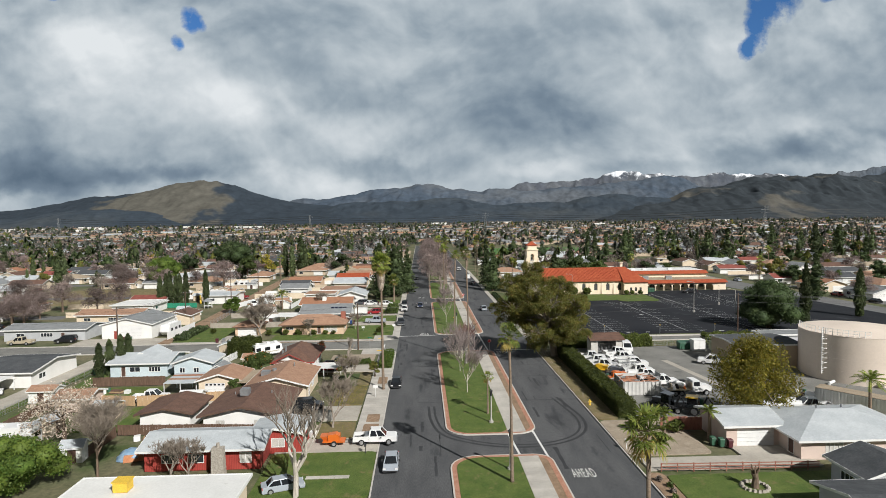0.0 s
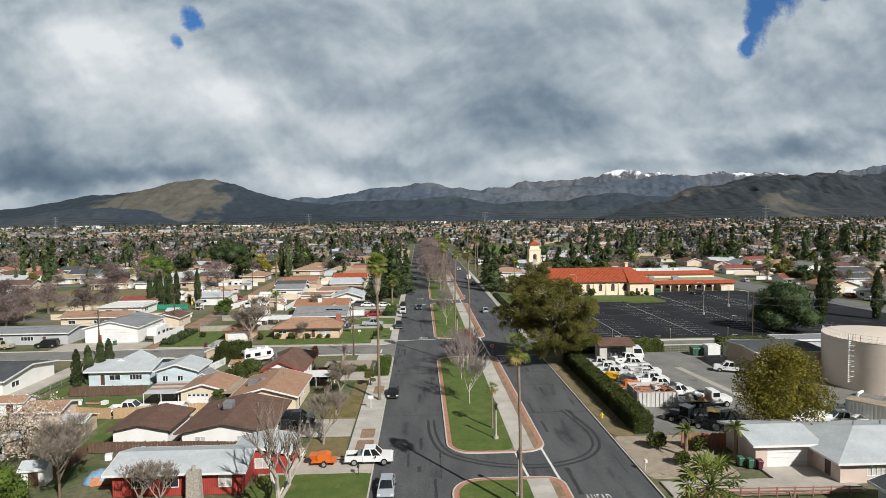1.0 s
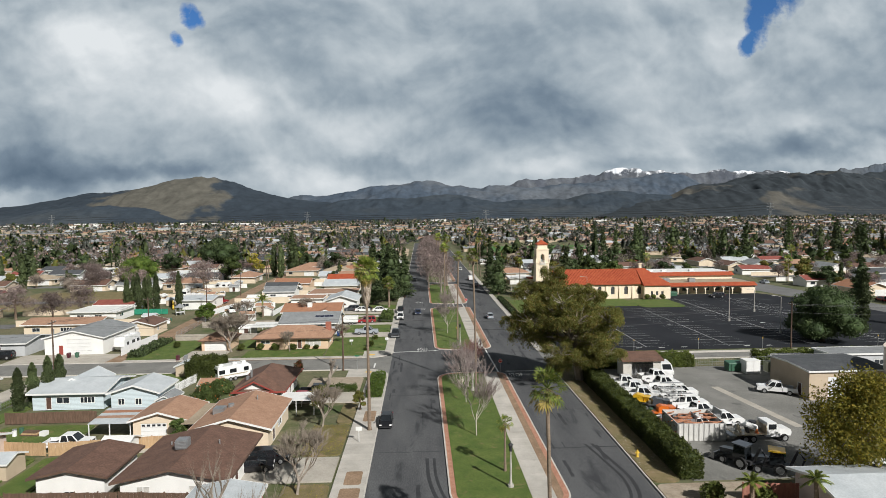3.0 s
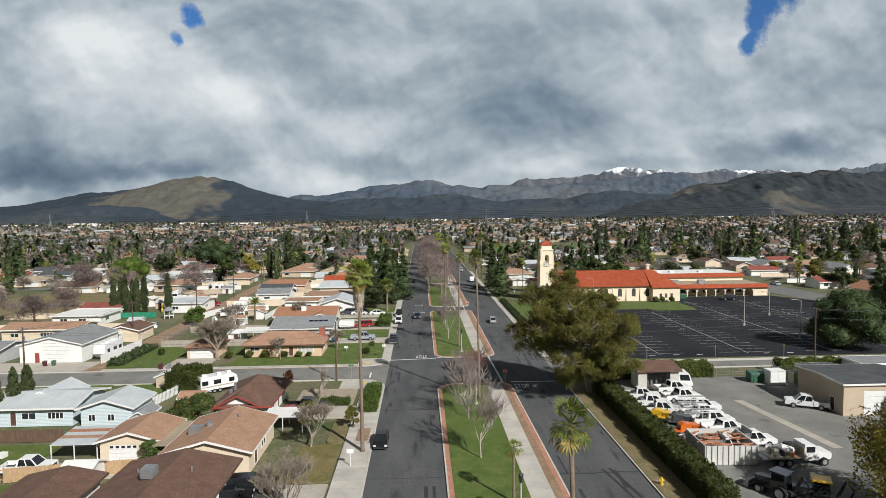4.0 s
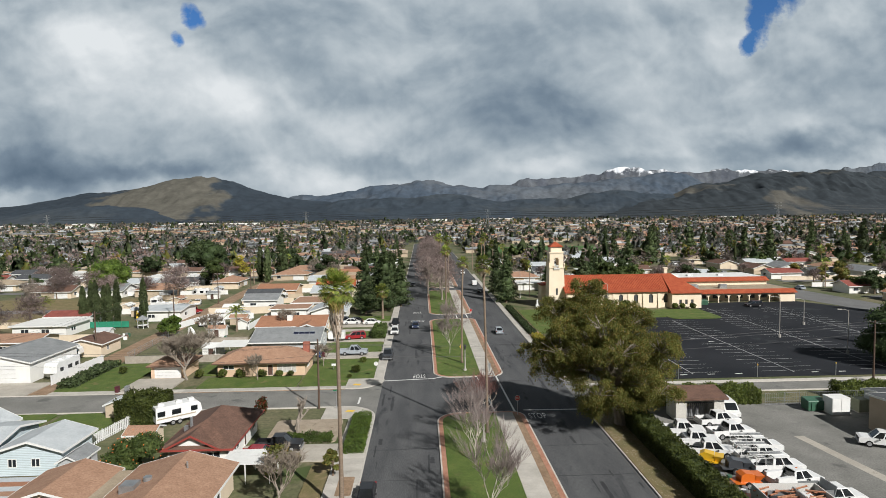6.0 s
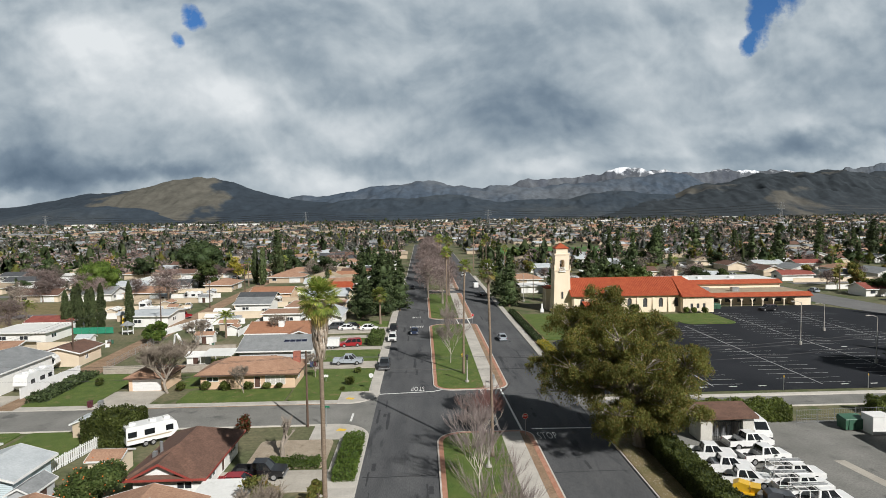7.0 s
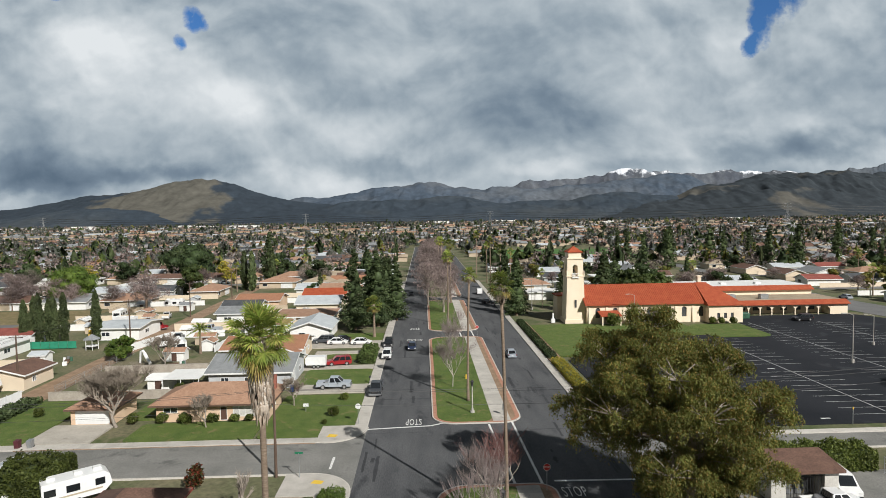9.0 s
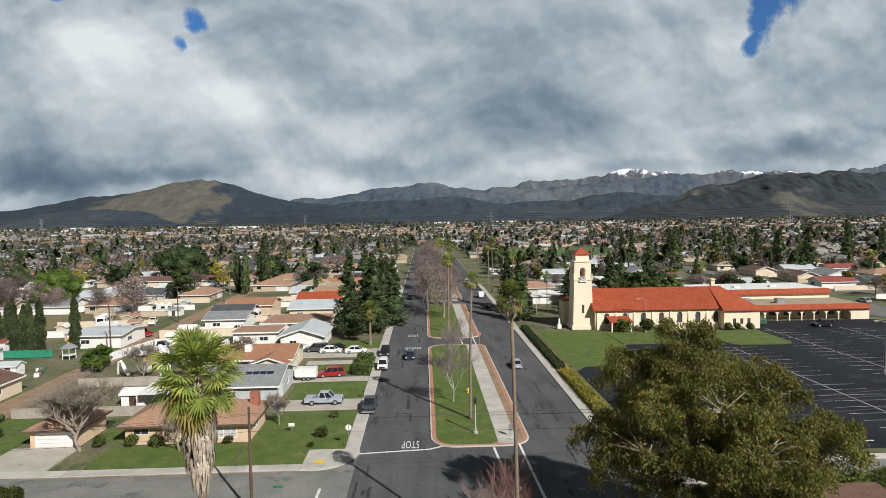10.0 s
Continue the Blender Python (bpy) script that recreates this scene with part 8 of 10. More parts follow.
def feather_palm(seed, height, crown, label, fronds=26, name="palm_tree"):
    rng = random.Random(seed)
    c = root(name, 0, 0, 0, 0, label, "palm tree")
    part("trunk", Geo().tube([(0, 0, -0.1), (0.05, 0, height * 0.5), (0, 0, height)], [0.3, 0.22, 0.2], 9), PALM_BARK, c)
    g = Geo()
    for k in range(fronds):
        az, u = k * 2.39996, (k + 0.5) / fronds
        el = radians(75 - 80 * u)
        pts = []
        for j in range(6):
            t = j / 5
            r = crown * t
            pts.append(Vector((math.cos(az) * math.cos(el) * r, math.sin(az) * math.cos(el) * r, height + math.sin(el) * r - 0.45 * crown * t * t)))
        g.tube([tuple(p) for p in pts], [0.04, 0.035, 0.03, 0.02, 0.015, 0.01], 3, cap=False)
        side = Vector((-math.sin(az), math.cos(az), 0))
        for j in range(14):
            t = 0.2 + 0.8 * j / 13
            i = min(int(t * 5), 4)
            p = pts[i].lerp(pts[i + 1], t * 5 - i)
            d = (pts[i + 1] - pts[i]).normalized()
            for s in (-1, 1):
                e = p + (side * s * 0.8 + d * 0.5 - Vector((0, 0, 0.35))) * crown * 0.26 * (1.1 - 0.6 * t)
                q = d * 0.07
                g.add([p - q, e, p + q], [(0, 1, 2)])
    part("crown", g, LEAF["palm"], c, "feathery green fronds")
    return c


def shrub(seed, w, d, h, leaf, label, leaves=700, size=0.16, name="shrub", category="shrub"):
    rng = np.random.default_rng(seed)
    c = root(name, 0, 0, 0, 0, label, category)
    g = Geo()
    for k in range(5):
        a = rng.uniform(0, 6.28)
        g.tube([(0, 0, 0), (w * 0.25 * math.cos(a), d * 0.25 * math.sin(a), h * 0.7)], [0.04, 0.015], 4, cap=False)
    part("stems", g, BARK, c)
    pts = [clump_points(rng, (rng.uniform(-0.22, 0.22) * w, rng.uniform(-0.22, 0.22) * d, h * rng.uniform(0.4, 0.62)), (w * 0.34, d * 0.34, h * 0.42), leaves // 5, 0.4) for _ in range(5)]
    pts = np.concatenate(pts)
    pts[:, 2] = np.clip(pts[:, 2], 0.03, None)
    ob = new("leaves", np_mesh("leaves", [leaf_cards(rng, pts, size)], LEAF[leaf]))
    ob.parent = c
    return c


def hedge(label, x0, y0, x1, y1, h, seed, leaf="hedge", density=55, size=0.17):
    """A clipped hedge: a dark twiggy heart with leaves over its top and flanks."""
    rng = np.random.default_rng(seed)
    cx, cy = (x0 + x1) / 2, (y0 + y1) / 2
    c = root("hedge", cx, cy, 0, 0, label, "hedge")
    a, b = (x1 - x0) / 2, (y1 - y0) / 2
    part("heart", Geo().prism(rounded(-a + 0.25, -b + 0.25, a - 0.25, b - 0.25, min(a, b) * 0.35, 3), 0.0, h - 0.2), LEAF["cypress"], c, "dark inner twigs")
    areas = [(4 * a * b, "top"), (2 * a * h, "s"), (2 * a * h, "n"), (2 * b * h, "w"), (2 * b * h, "e")]
    pts = []
    for area, side in areas:
        n = int(area * density)
        u, v = rng.uniform(-1, 1, n), rng.uniform(0, 1, n)
        k = rng.normal(0, 0.09, n)
        if side == "top":
            p = np.stack([u * a, rng.uniform(-b, b, n), h + k + 0.08 * np.sin(u * 5 + v * 9)], 1)
        elif side in "sn":
            p = np.stack([u * a, (b if side == "n" else -b) + k, v * h], 1)
        else:
            p = np.stack([(a if side == "e" else -a) + k, u * b, v * h], 1)
        pts.append(p)
    pts = np.concatenate(pts)
    bump = 0.14 * np.sin(pts[:, 0] * 1.9 + 1) * np.sin(pts[:, 1] * 1.3) + 0.09 * np.sin(pts[:, 1] * 3.7)
    pts[:, 2] = np.clip(pts[:, 2] * (1 + bump), 0.05, None)
    ob = new("leaves", np_mesh("leaves", [leaf_cards(rng, pts, size)], LEAF[leaf]))
    ob.parent = c
    return c


def fallen_leaves(x0, y0, x1, y1, n, seed, leaf="yellow", z=0.15):
    """Dead leaves lying flat over the grass."""
    rng = np.random.default_rng(seed)
    p = np.stack([rng.uniform(x0, x1, n), rng.uniform(y0, y1, n), np.full(n, z) + rng.uniform(0, 0.02, n)], 1)
    v, f = leaf_cards(rng, p, 0.085)
    v[:, 2] = z + (v[:, 2] - z) * 0.2
    tagged(new("fallen_leaves", np_mesh("fallen_leaves", [(v, f)], LEAF[leaf])), "dry fallen leaves strewn over the ground", "leaves", kind="stuff")


def plant(ob, x, y, turn=0.0, z=0.0, group=""):
    ob.matrix_basis = pose(x, y, z, 0, 0, turn) @ Matrix.Diagonal((*ob.scale, 1))
    if group:
        tagged(ob, group=group)
    return ob


def again(ob, x, y, turn=0.0, k=1.0, z=0.0, kz=None):
    o = copy_thing(ob, pose(x, y, z, 0, 0, turn))
    o.scale = (k, k, kz or k)
    return o


# palms along the avenue
plant(palm(1, 22.2, 1.9, "tall fan palm with a shaggy skirt of dead fronds", 0.21, 66, 4.1, (-0.1, 0.0)), -5.9, 101.7)
plant(palm(3, 22.4, 1.35, "very tall slender fan palm on the median", 0.17, 36, 0.8, (-0.4, 0.1)), 10.6, 121.6, z=0.16)
plant(palm(4, 19.7, 1.35, "very tall slender fan palm on the median", 0.19, 36, 0.5, (0.4, 0.2)), 9.8, 158.6, z=0.16)
plant(palm(5, 16.4, 1.5, "tall slender fan palm on the median", 0.17, 34, 0.0, (-0.25, 0.0)), 10.8, 64.6, z=0.16)
plant(palm(6, 5.6, 1.0, "young slender palm on the median grass", 0.14, 22), 10.7, 87.6, z=0.16)
plant(palm(7, 18.1, 1.5, "tall bright-crowned slender palm on the median", 0.14, 34), 13.0, 31.0, z=0.16)
pa = palm(8, 18.0, 1.9, "tall slender fan palm farther up the median", 0.2, 26)
plant(pa, 9.4, 221.0, z=0.16, group="palms far up the avenue")
for x, y, k in ((10.5, 246.0, 0.95), (12.0, 262.0, 1.1), (28.6, 262.0, 1.0), (29.5, 300.0, 1.05), (30.5, 322.0, 0.9), (10.2, 300.0, 1.05), (9.8, 330.0, 1.0), (29.0, 355.0, 1.1), (40.0, 250.0, 0.62), (47.5, 256.0, 0.7), (36.0, 290.0, 0.85)):
    again(pa, x, y, y * 7, k)
pb = palm(9, 8.0, 2.3, "broad fan palm in a garden", 0.3, 40, 1.5)
plant(pb, -8.9, 209.5, z=0.1, group="garden palms")
plant(feather_palm(3, 5.2, 3.0, "feathery palm behind the tan-roofed houses"), -45.2, 196.0)
plant(feather_palm(4, 4.4, 3.4, "spreading date palm in a garden", 34), -112.0, 226.0)
plant(feather_palm(5, 6.2, 2.7, "feathery palm beside the container", 24), 63.8, 79.8)
plant(feather_palm(6, 4.0, 1.5, "small feathery palm beside the garage", 18), 38.6, 75.4)
plant(feather_palm(7, 3.4, 1.6, "small feathery palm at the fence", 18), 33.0, 76.5)

# median trees: pale bare trees with reddish twigs
birch = bare_tree(11, 9.4, 6.2, "leafless pale tree on the median grass", PALE_BARK, PINK_TWIG, 4, "bare_tree", 0.26, 1.0, 0.085, 4, 8, 0.52, True, 3)
plant(birch, 8.5, 98.6, z=0.16, group="bare median trees")
again(birch, 8.2, 112.6, 80, 0.88, 0.16)
again(birch, 7.8, 166.4, 200, 0.98, 0.16)
again(birch, 8.0, 186.0, 310, 1.0, 0.16)
redtree = bare_tree(12, 7.0, 5.6, "leafless tree with red young twigs at the median's tip", PALE_BARK, RED_TWIG, 4, "bare_tree", 0.12, 1.3, 0.08, 4, 9, 0.42, True, 3)
plant(redtree, 10.6, 125.4, z=0.16)
again(birch, 9.2, 120.6, 120, 0.86, 0.16)
grove = broadleaf(13, 14.0, 11.0, "mauve", "spreading leafless tree with mauve twigs on the avenue", GREY_BARK, 16, 1700, 0.30, 0.22, "bare_tree", 0.9)
plant(grove, 9.0, 244.0, z=0.16, group="bare trees up the avenue")
rr = random.Random(8)
for k in range(30):
    again(grove, (5.0, 12.5, 9.0)[k % 3] + rr.uniform(-1.0, 1.0), 256 + k * 9.5 + rr.uniform(-2, 2), rr.uniform(0, 360), rr.uniform(0.85, 1.15), 0.1)

# the great pepper tree at the corner, and its neighbours


def great_tree():
    """A broad old tree: great boughs, each a cloud of small leafy heaps with hanging sprays, with dark hollows between."""
    rng = np.random.default_rng(21)
    c = root("tree", 29.2, 123.8, 0, 0, "huge spreading olive-green tree with russet tints at the street corner", "tree")
    boughs = []
    for count, far, z, size in ((1, 0.0, 18.4, 2.6), (2, 2.2, 16.8, 2.6), (7, 5.4, 14.6, 2.9), (10, 7.9, 11.2, 2.8), (8, 6.3, 7.2, 2.9), (5, 3.8, 10.5, 3.0), (5, 3.4, 4.4, 2.3)):
        for k in range(count):
            a = 2 * math.pi * (k + rng.uniform(-0.28, 0.28)) / count + z
            q = far * rng.uniform(0.82, 1.14)
            boughs.append((-5.2 + 0.30 * (18.0 - z) + 1.05 * q * math.cos(a), -2.0 + 0.92 * q * math.sin(a), z + rng.uniform(-1.3, 1.3), size * rng.uniform(0.82, 1.15)))
    pts, heaps = [], []
    for bx, by, bz, size in boughs:
        pts.append(clump_points(rng, (bx, by, bz - 0.2 * size), (size * 0.75, size * 0.75, size * 0.55), 900, 0.0))
        for k in range(21):
            d = rng.normal(size=3)
            d[2] = abs(d[2]) * 0.9 - 0.35
            d /= np.linalg.norm(d)
            x, y, z = np.array([bx, by, bz]) + d * np.array([size, size, size * 0.74]) * rng.uniform(0.72, 1.08)
            r = rng.uniform(0.45, 1.05)
            heaps.append((x, y, z))
            pts.append(clump_points(rng, (x, y, z), (r, r, r * 0.62), int(240 * r * r) + 36, 0.15))
            n = 12
            b, q = rng.uniform(0, 6.28, n), r * np.sqrt(rng.uniform(0.1, 1, n)) * 1.1
            top = np.stack([q * np.cos(b), q * np.sin(b), rng.uniform(-0.4, 0.2, n)], 1) + np.array([x, y, z])
            for j in range(5):
                pts.append(top + np.array([0, 0, -0.2 * j]) + rng.normal(0, 0.07, (n, 3)))
    g = Geo()
    limbs(g, rng, (0, 0, 0), (-2.4, -1.2, 9.0), 0.75, [b[:3] for b in boughs])
    for k, h in enumerate(heaps[::2]):
        bx, by, bz, size = boughs[k * 2 // 21]
        g.tube([(bx, by, bz - 0.6), tuple(np.array([bx, by, bz]) * 0.35 + np.array(h) * 0.65 + rng.normal(0, 0.25, 3)), h], [0.09, 0.05, 0.015], 4, cap=False)
    part("trunk", g, GREY_BARK, c)
    ob = new("crown", np_mesh("crown", [leaf_cards(rng, np.concatenate(pts), 0.112, tall=1.4, wide=0.40)], LEAF["olive"]))
    ob.parent = c
    return c


great_tree()
plant(broadleaf(22, 12.4, 11.5, "yellow", "large tree with yellowing autumn leaves behind the house", GREY_BARK, 60, 26000, 0.145, 0.14, "tree", 1.0), 48.4, 82.4)
plant(broadleaf(23, 12.6, 15.0, "dark", "broad dense dark evergreen beside the car park", n_clumps=46, leaves=26000, size=0.2, trunk_share=0.03), 91.5, 150.0)
cy = cypress(24, 15.5, 2.6, "tall narrow cypress tree", 2600)
plant(cy, 106.5, 157.5, group="cypress trees")
for x, y, k, kz in ((126.4, 163.5, 1.0, 0.9), (-75.8, 212.0, 0.8, 0.8), (-59.4, 115.3, 0.62, 0.46), (-58.2, 117.2, 0.62, 0.50), (-57.8, 119.4, 0.62, 0.48), (-60.4, 113.4, 0.62, 0.44), (-59.0, 121.6, 0.6, 0.45)):
    again(cy, x, y, x * 5, k, 0, kz)
for k in range(6):
    again(cy, -90.0 + k * 1.7, 207.8 + (k % 2), k * 60, 0.78, 0, 0.70 + 0.05 * (k % 3))
c1 = conifer(25, 21.5, 9.0, "tall dense dark conifer beside the avenue", leaves=8200, size=0.30)
plant(c1, -14.5, 219.0, group="conifers along the avenue")
for x, y, k, kz in ((-9.0, 223.5, 0.95, 0.93), (-4.6, 232.0, 0.85, 0.86), (-9.8, 228.5, 0.95, 0.95), (-12.2, 236.0, 0.9, 0.92), (-8.6, 248.0, 0.8, 0.8), (-8.0, 262.0, 0.75, 0.72), (29.8, 236.5, 0.85, 0.86), (31.0, 246.0, 0.8, 0.82), (29.2, 258.0, 0.75, 0.98), (137.0, 198.0, 0.9, 0.80), (49.0, 262.0, 0.7, 0.52), (54.0, 266.0, 0.8, 0.5)):
    again(c1, x, y, x * 31 + y, k, 0, kz)

# western gardens
plant(bare_tree(31, 8.6, 8.6, "large leafless tree in front of a garage", GREY_BARK, GREY_TWIG, 5, r0=0.24, fork=4), -40.2, 151.2)
sm = bare_tree(32, 4.6, 3.6, "small leafless garden tree", GREY_BARK, GREY_TWIG, 5, r0=0.11)
plant(sm, -27.2, 149.8, z=0.1, group="small bare garden trees")
for x, y, k in ((-12.0, 83.4, 1.6), (-12.6, 103.4, 1.3), (-17.0, 158.4, 1.0), (-27.6, 66.6, 1.1), (-25.6, 66.8, 1.05), (-46.5, 182.0, 1.5), (-32.0, 190.0, 1.4)):
    again(sm, x, y, x * 17, k, 0.05)
plant(broadleaf(33, 9.2, 10.5, "dead", "tree holding its dry russet leaves in a back garden", BARK, 22, 3600, 0.13, 0.2), -46.0, 77.8)
plant(bare_tree(34, 9.0, 6.6, "leafless brown tree beside a red house", BARK, GREY_TWIG, 5, r0=0.17, fork=4), -37.2, 69.4)
plant(bare_tree(35, 11.2, 7.4, "hard-pruned pale-trunked leafless tree on a front lawn", PALE_BARK, GREY_TWIG, 4, "bare_tree", 0.32, 0.9, 0.34, 3, 7, 0.62, True, 3), -12.8, 62.6)
plant(broadleaf(36, 6.0, 9.6, "bright", "rounded light green tree in a back garden", n_clumps=20, leaves=16000, size=0.12, trunk_share=0.1), -43.8, 66.0)
plant(broadleaf(37, 5.6, 6.4, "mid", "orange tree heavy with fruit", n_clumps=14, leaves=11000, size=0.115, trunk_share=0.12), -29.8, 110.6)
rng = np.random.default_rng(5)
fruit = clump_points(rng, (-29.8, 110.4, 3.0), (3.1, 3.1, 2.3), 90, 0.95)
g = Geo()
for p in fruit:
    g.tube([(p[0], p[1], p[2] - 0.07), tuple(p), (p[0], p[1], p[2] + 0.07)], [0.02, 0.08, 0.02], 6)
tagged(part("oranges", g, PAINT["orange"], None, "", True), "ripe oranges among the leaves of a garden tree", "fruit", kind="stuff")
plant(broadleaf(38, 3.4, 3.2, "mid", "small citrus tree beside a garage", n_clumps=9, leaves=1800, size=0.15, trunk_share=0.15), -30.6, 98.8)
plant(broadleaf(39, 5.0, 4.2, "olive", "gnarled small tree in a front garden", GREY_BARK, 10, 700, 0.16, 0.4), -13.0, 107.0)
plant(bare_tree(40, 4.8, 3.0, "heavily pruned leafless tree with knobbly limbs", GREY_BARK, GREY_BARK, 3, r0=0.3, fork=3), -14.6, 123.0)
plant(broadleaf(41, 3.6, 2.4, "olive", "small bushy tree beside the pavement", n_clumps=8, leaves=1500, size=0.15, trunk_share=0.15), -8.0, 110.0)
plant(broadleaf(42, 14.0, 16.0, "bright", "broad dense green tree", n_clumps=30, leaves=14000, size=0.26, trunk_share=0.12), -116.0, 272.0)
plant(broadleaf(43, 16.0, 26.0, "dark", "wide dark umbrella-shaped tree", n_clumps=34, leaves=11000, size=0.4, trunk_share=0.2), -113.0, 362.0)
plant(broadleaf(44, 5.0, 6.5, "bright", "small rounded yellow-green garden tree", n_clumps=12, leaves=2500, size=0.25, trunk_share=0.1), -60.0, 192.0)
plant(shrub(45, 1.7, 1.7, 3.0, "red", "upright shrub with red leaves", 900), -21.6, 131.0)
ball = shrub(46, 1.7, 1.7, 1.5, "hedge", "clipped round shrub against a house wall", 900, 0.13)
plant(ball, -34.0, 151.9, z=0.1, group="clipped shrubs")
for x, y, k in ((-30.7, 151.6, 1.1), (-27.0, 151.9, 0.95), (-24.0, 152.0, 0.8), (-38.2, 152.2, 1.0), (-22.0, 152.2, 0.7), (62.5, 217.6, 2.0), (51.8, 217.4, 2.25), (57.4, 217.4, 2.25), (80.0, 216.8, 1.2), (83.0, 216.6, 1.2), (78.0, 217.4, 1.2), (-9.6, 160.5, 0.8), (-11.0, 149.8, 0.5), (-10.2, 153.0, 1.0), (-37.0, 165.8, 1.3), (-54.0, 156.0, 1.0), (35.5, 78.0, 1.2), (31.5, 74.0, 1.1), (30.5, 79.0, 1.4)):
    again(ball, x, y, x * 9, k, 0.05)
hedge("low clipped hedge along the pavement", -7.6, 116.0, -5.3, 128.0, 1.1, 51, "bright", 130, 0.10)
hedge("low clipped hedge in a front garden", -15.6, 119.8, -9.8, 121.6, 0.8, 52, "bright", 130, 0.10)
hedge("long tall hedge screening the works depot", 29.7, 84.5, 32.2, 127.5, 2.4, 53, "hedge", 130, 0.11)
hedge("dense hedge along the side street", 33.0, 130.6, 53.0, 134.2, 2.2, 54, "hedge", 90, 0.14)
hedge("dense hedge along the side street", 66.0, 131.6, 92.0, 134.2, 2.2, 55, "hedge", 75, 0.15)
hedge("tall overgrown hedge beside the side street", -41.0, 127.8, -35.2, 133.4, 3.4, 56, "hedge", 110, 0.14)
hedge("overgrown cactus bed along the lawn", -60.6, 147.0, -57.6, 163.0, 1.0, 57, "conifer", 30, 0.20)
hedge("flowering border along the church pavement", 27.9, 152.0, 30.0, 182.0, 0.9, 58, "yellow", 30, 0.16)
hedge("dark green border along the church lawn", 27.9, 184.0, 29.6, 225.0, 0.8, 59, "dark", 30, 0.16)
hedge("rounded hedge by the driveway", -9.8, 184.0, -6.9, 194.5, 1.6, 60, "mid", 40, 0.2)

fallen_leaves(-13.8, 93.5, -8.8, 104.0, 2200, 61)
fallen_leaves(-14.5, 79.4, -8.8, 85.6, 500, 62)
fallen_leaves(26.6, 86.0, 29.4, 130.0, 1500, 63, "dead", 0.12)
fallen_leaves(42.0, 76.5, 55.0, 88.5, 2400, 64, "yellow", 0.03)
fallen_leaves(26.6, 117.0, 32.0, 131.0, 900, 65, "dead", 0.12)

# ---- street furniture, poles, wires ----
POLE_WOOD = surface("creosoted_pole_wood", (0.085, 0.055, 0.04), (0.13, 0.088, 0.065), 1.0, 0.9, 0.3, 10, 0.25, 6, stretch=(3, 3, 0.4))
LAMP_POST = surface("cast_concrete_post", (0.36, 0.34, 0.31), (0.44, 0.42, 0.385), 1.0, 0.85, 0.1, 20)
RED_SIGN = surface("red_sign_enamel", (0.42, 0.02, 0.02), (0.48, 0.03, 0.03), 2.0, 0.4)
GREEN_SIGN = surface("green_sign_enamel", (0.01, 0.14, 0.07), (0.015, 0.17, 0.085), 2.0, 0.4)
WIRE = surface("cable", (0.03, 0.03, 0.03), (0.05, 0.05, 0.05), 1.0, 0.6)


def post_lamp():
    c = root("street_lamp", 0, 0, 0, 0, "old-fashioned concrete lamp post with a black lantern", "street lamp", "lamp posts on the median")
    part("base", Geo().cyl(0, 0, 0, 0.25, 0.34, 12).cyl(0, 0, 0.25, 0.7, 0.2, 12, 0.14), LAMP_POST, c)
    part("post", Geo().cyl(0, 0, 0.7, 3.9, 0.12, 10, 0.08), LAMP_POST, c)
    part("collar", Geo().cyl(0, 0, 3.9, 4.02, 0.15, 10), DARK_METAL, c)
    part("lantern", Geo().cyl(0, 0, 4.02, 4.6, 0.13, 6, 0.24), DARK_METAL, c, "black lantern")
    part("cap", Geo().cyl(0, 0, 4.6, 4.85, 0.3, 6, 0.05).cyl(0, 0, 4.85, 5.05, 0.03, 6), DARK_METAL, c)
    return c


lamp = post_lamp()
lamp.matrix_basis = pose(10.75, 83.7, 0.16)
for x, y in ((11.1, 67.8), (10.0, 153.0), (9.6, 226.0), (9.8, 118.6), (10.6, 40.0)):
    copy_thing(lamp, pose(x, y, 0.16))


def lot_light(h):
    c = root("light_pole", 0, 0, 0, 0, "tall slim car park light on a concrete foot", "light pole", "car park lights")
    part("foot", Geo().cyl(0, 0, 0, 0.7, 0.3, 10), LAMP_POST, c)
    part("pole", Geo().cyl(0, 0, 0.7, h, 0.09, 8, 0.06), LAMP_POST, c)
    part("arm", Geo().tube([(0, 0, h - 0.1), (-0.9, 0, h + 0.25), (-1.6, 0, h + 0.3)], 0.045, 6), LAMP_POST, c)
    part("head", Geo().box(-2.3, -0.16, h + 0.2, -1.5, 0.16, h + 0.36), LAMP_POST, c)
    return c


for x, y, h in ((84.0, 176.0, 9.2), (99.0, 190.0, 6.4), (88.0, 159.8, 8.8), (57.0, 216.5, 8.0), (36.0, 246.0, 9.0), (118.0, 182.0, 8.0)):
    put(lot_light, x, y, 0, h)


def power_pole(x, y, h, turn=0.0, arms=1, label="dark wooden power pole with crossarm", box=False):
    c = root("power_pole", x, y, 0, turn, label, "power pole")
    part("pole", Geo().tube([(0, 0, -0.2), (0, 0, h)], [0.18, 0.11], 9), POLE_WOOD, c)
    for k in range(arms):
        z = h - 0.5 - k * 1.1
        part("crossarm", Geo().box(-1.2, -0.06, z - 0.06, 1.2, 0.06, z + 0.06), POLE_WOOD, c)
        for px in (-1.1, -0.45, 0.45, 1.1):
            part("insulator", Geo().cyl(px, 0, z + 0.06, z + 0.24, 0.05, 6), METAL, c)
    if box:
        part("transformer", Geo().cyl(0.3, 0.1, h - 2.6, h - 1.7, 0.24, 10), METAL, c)
    return c


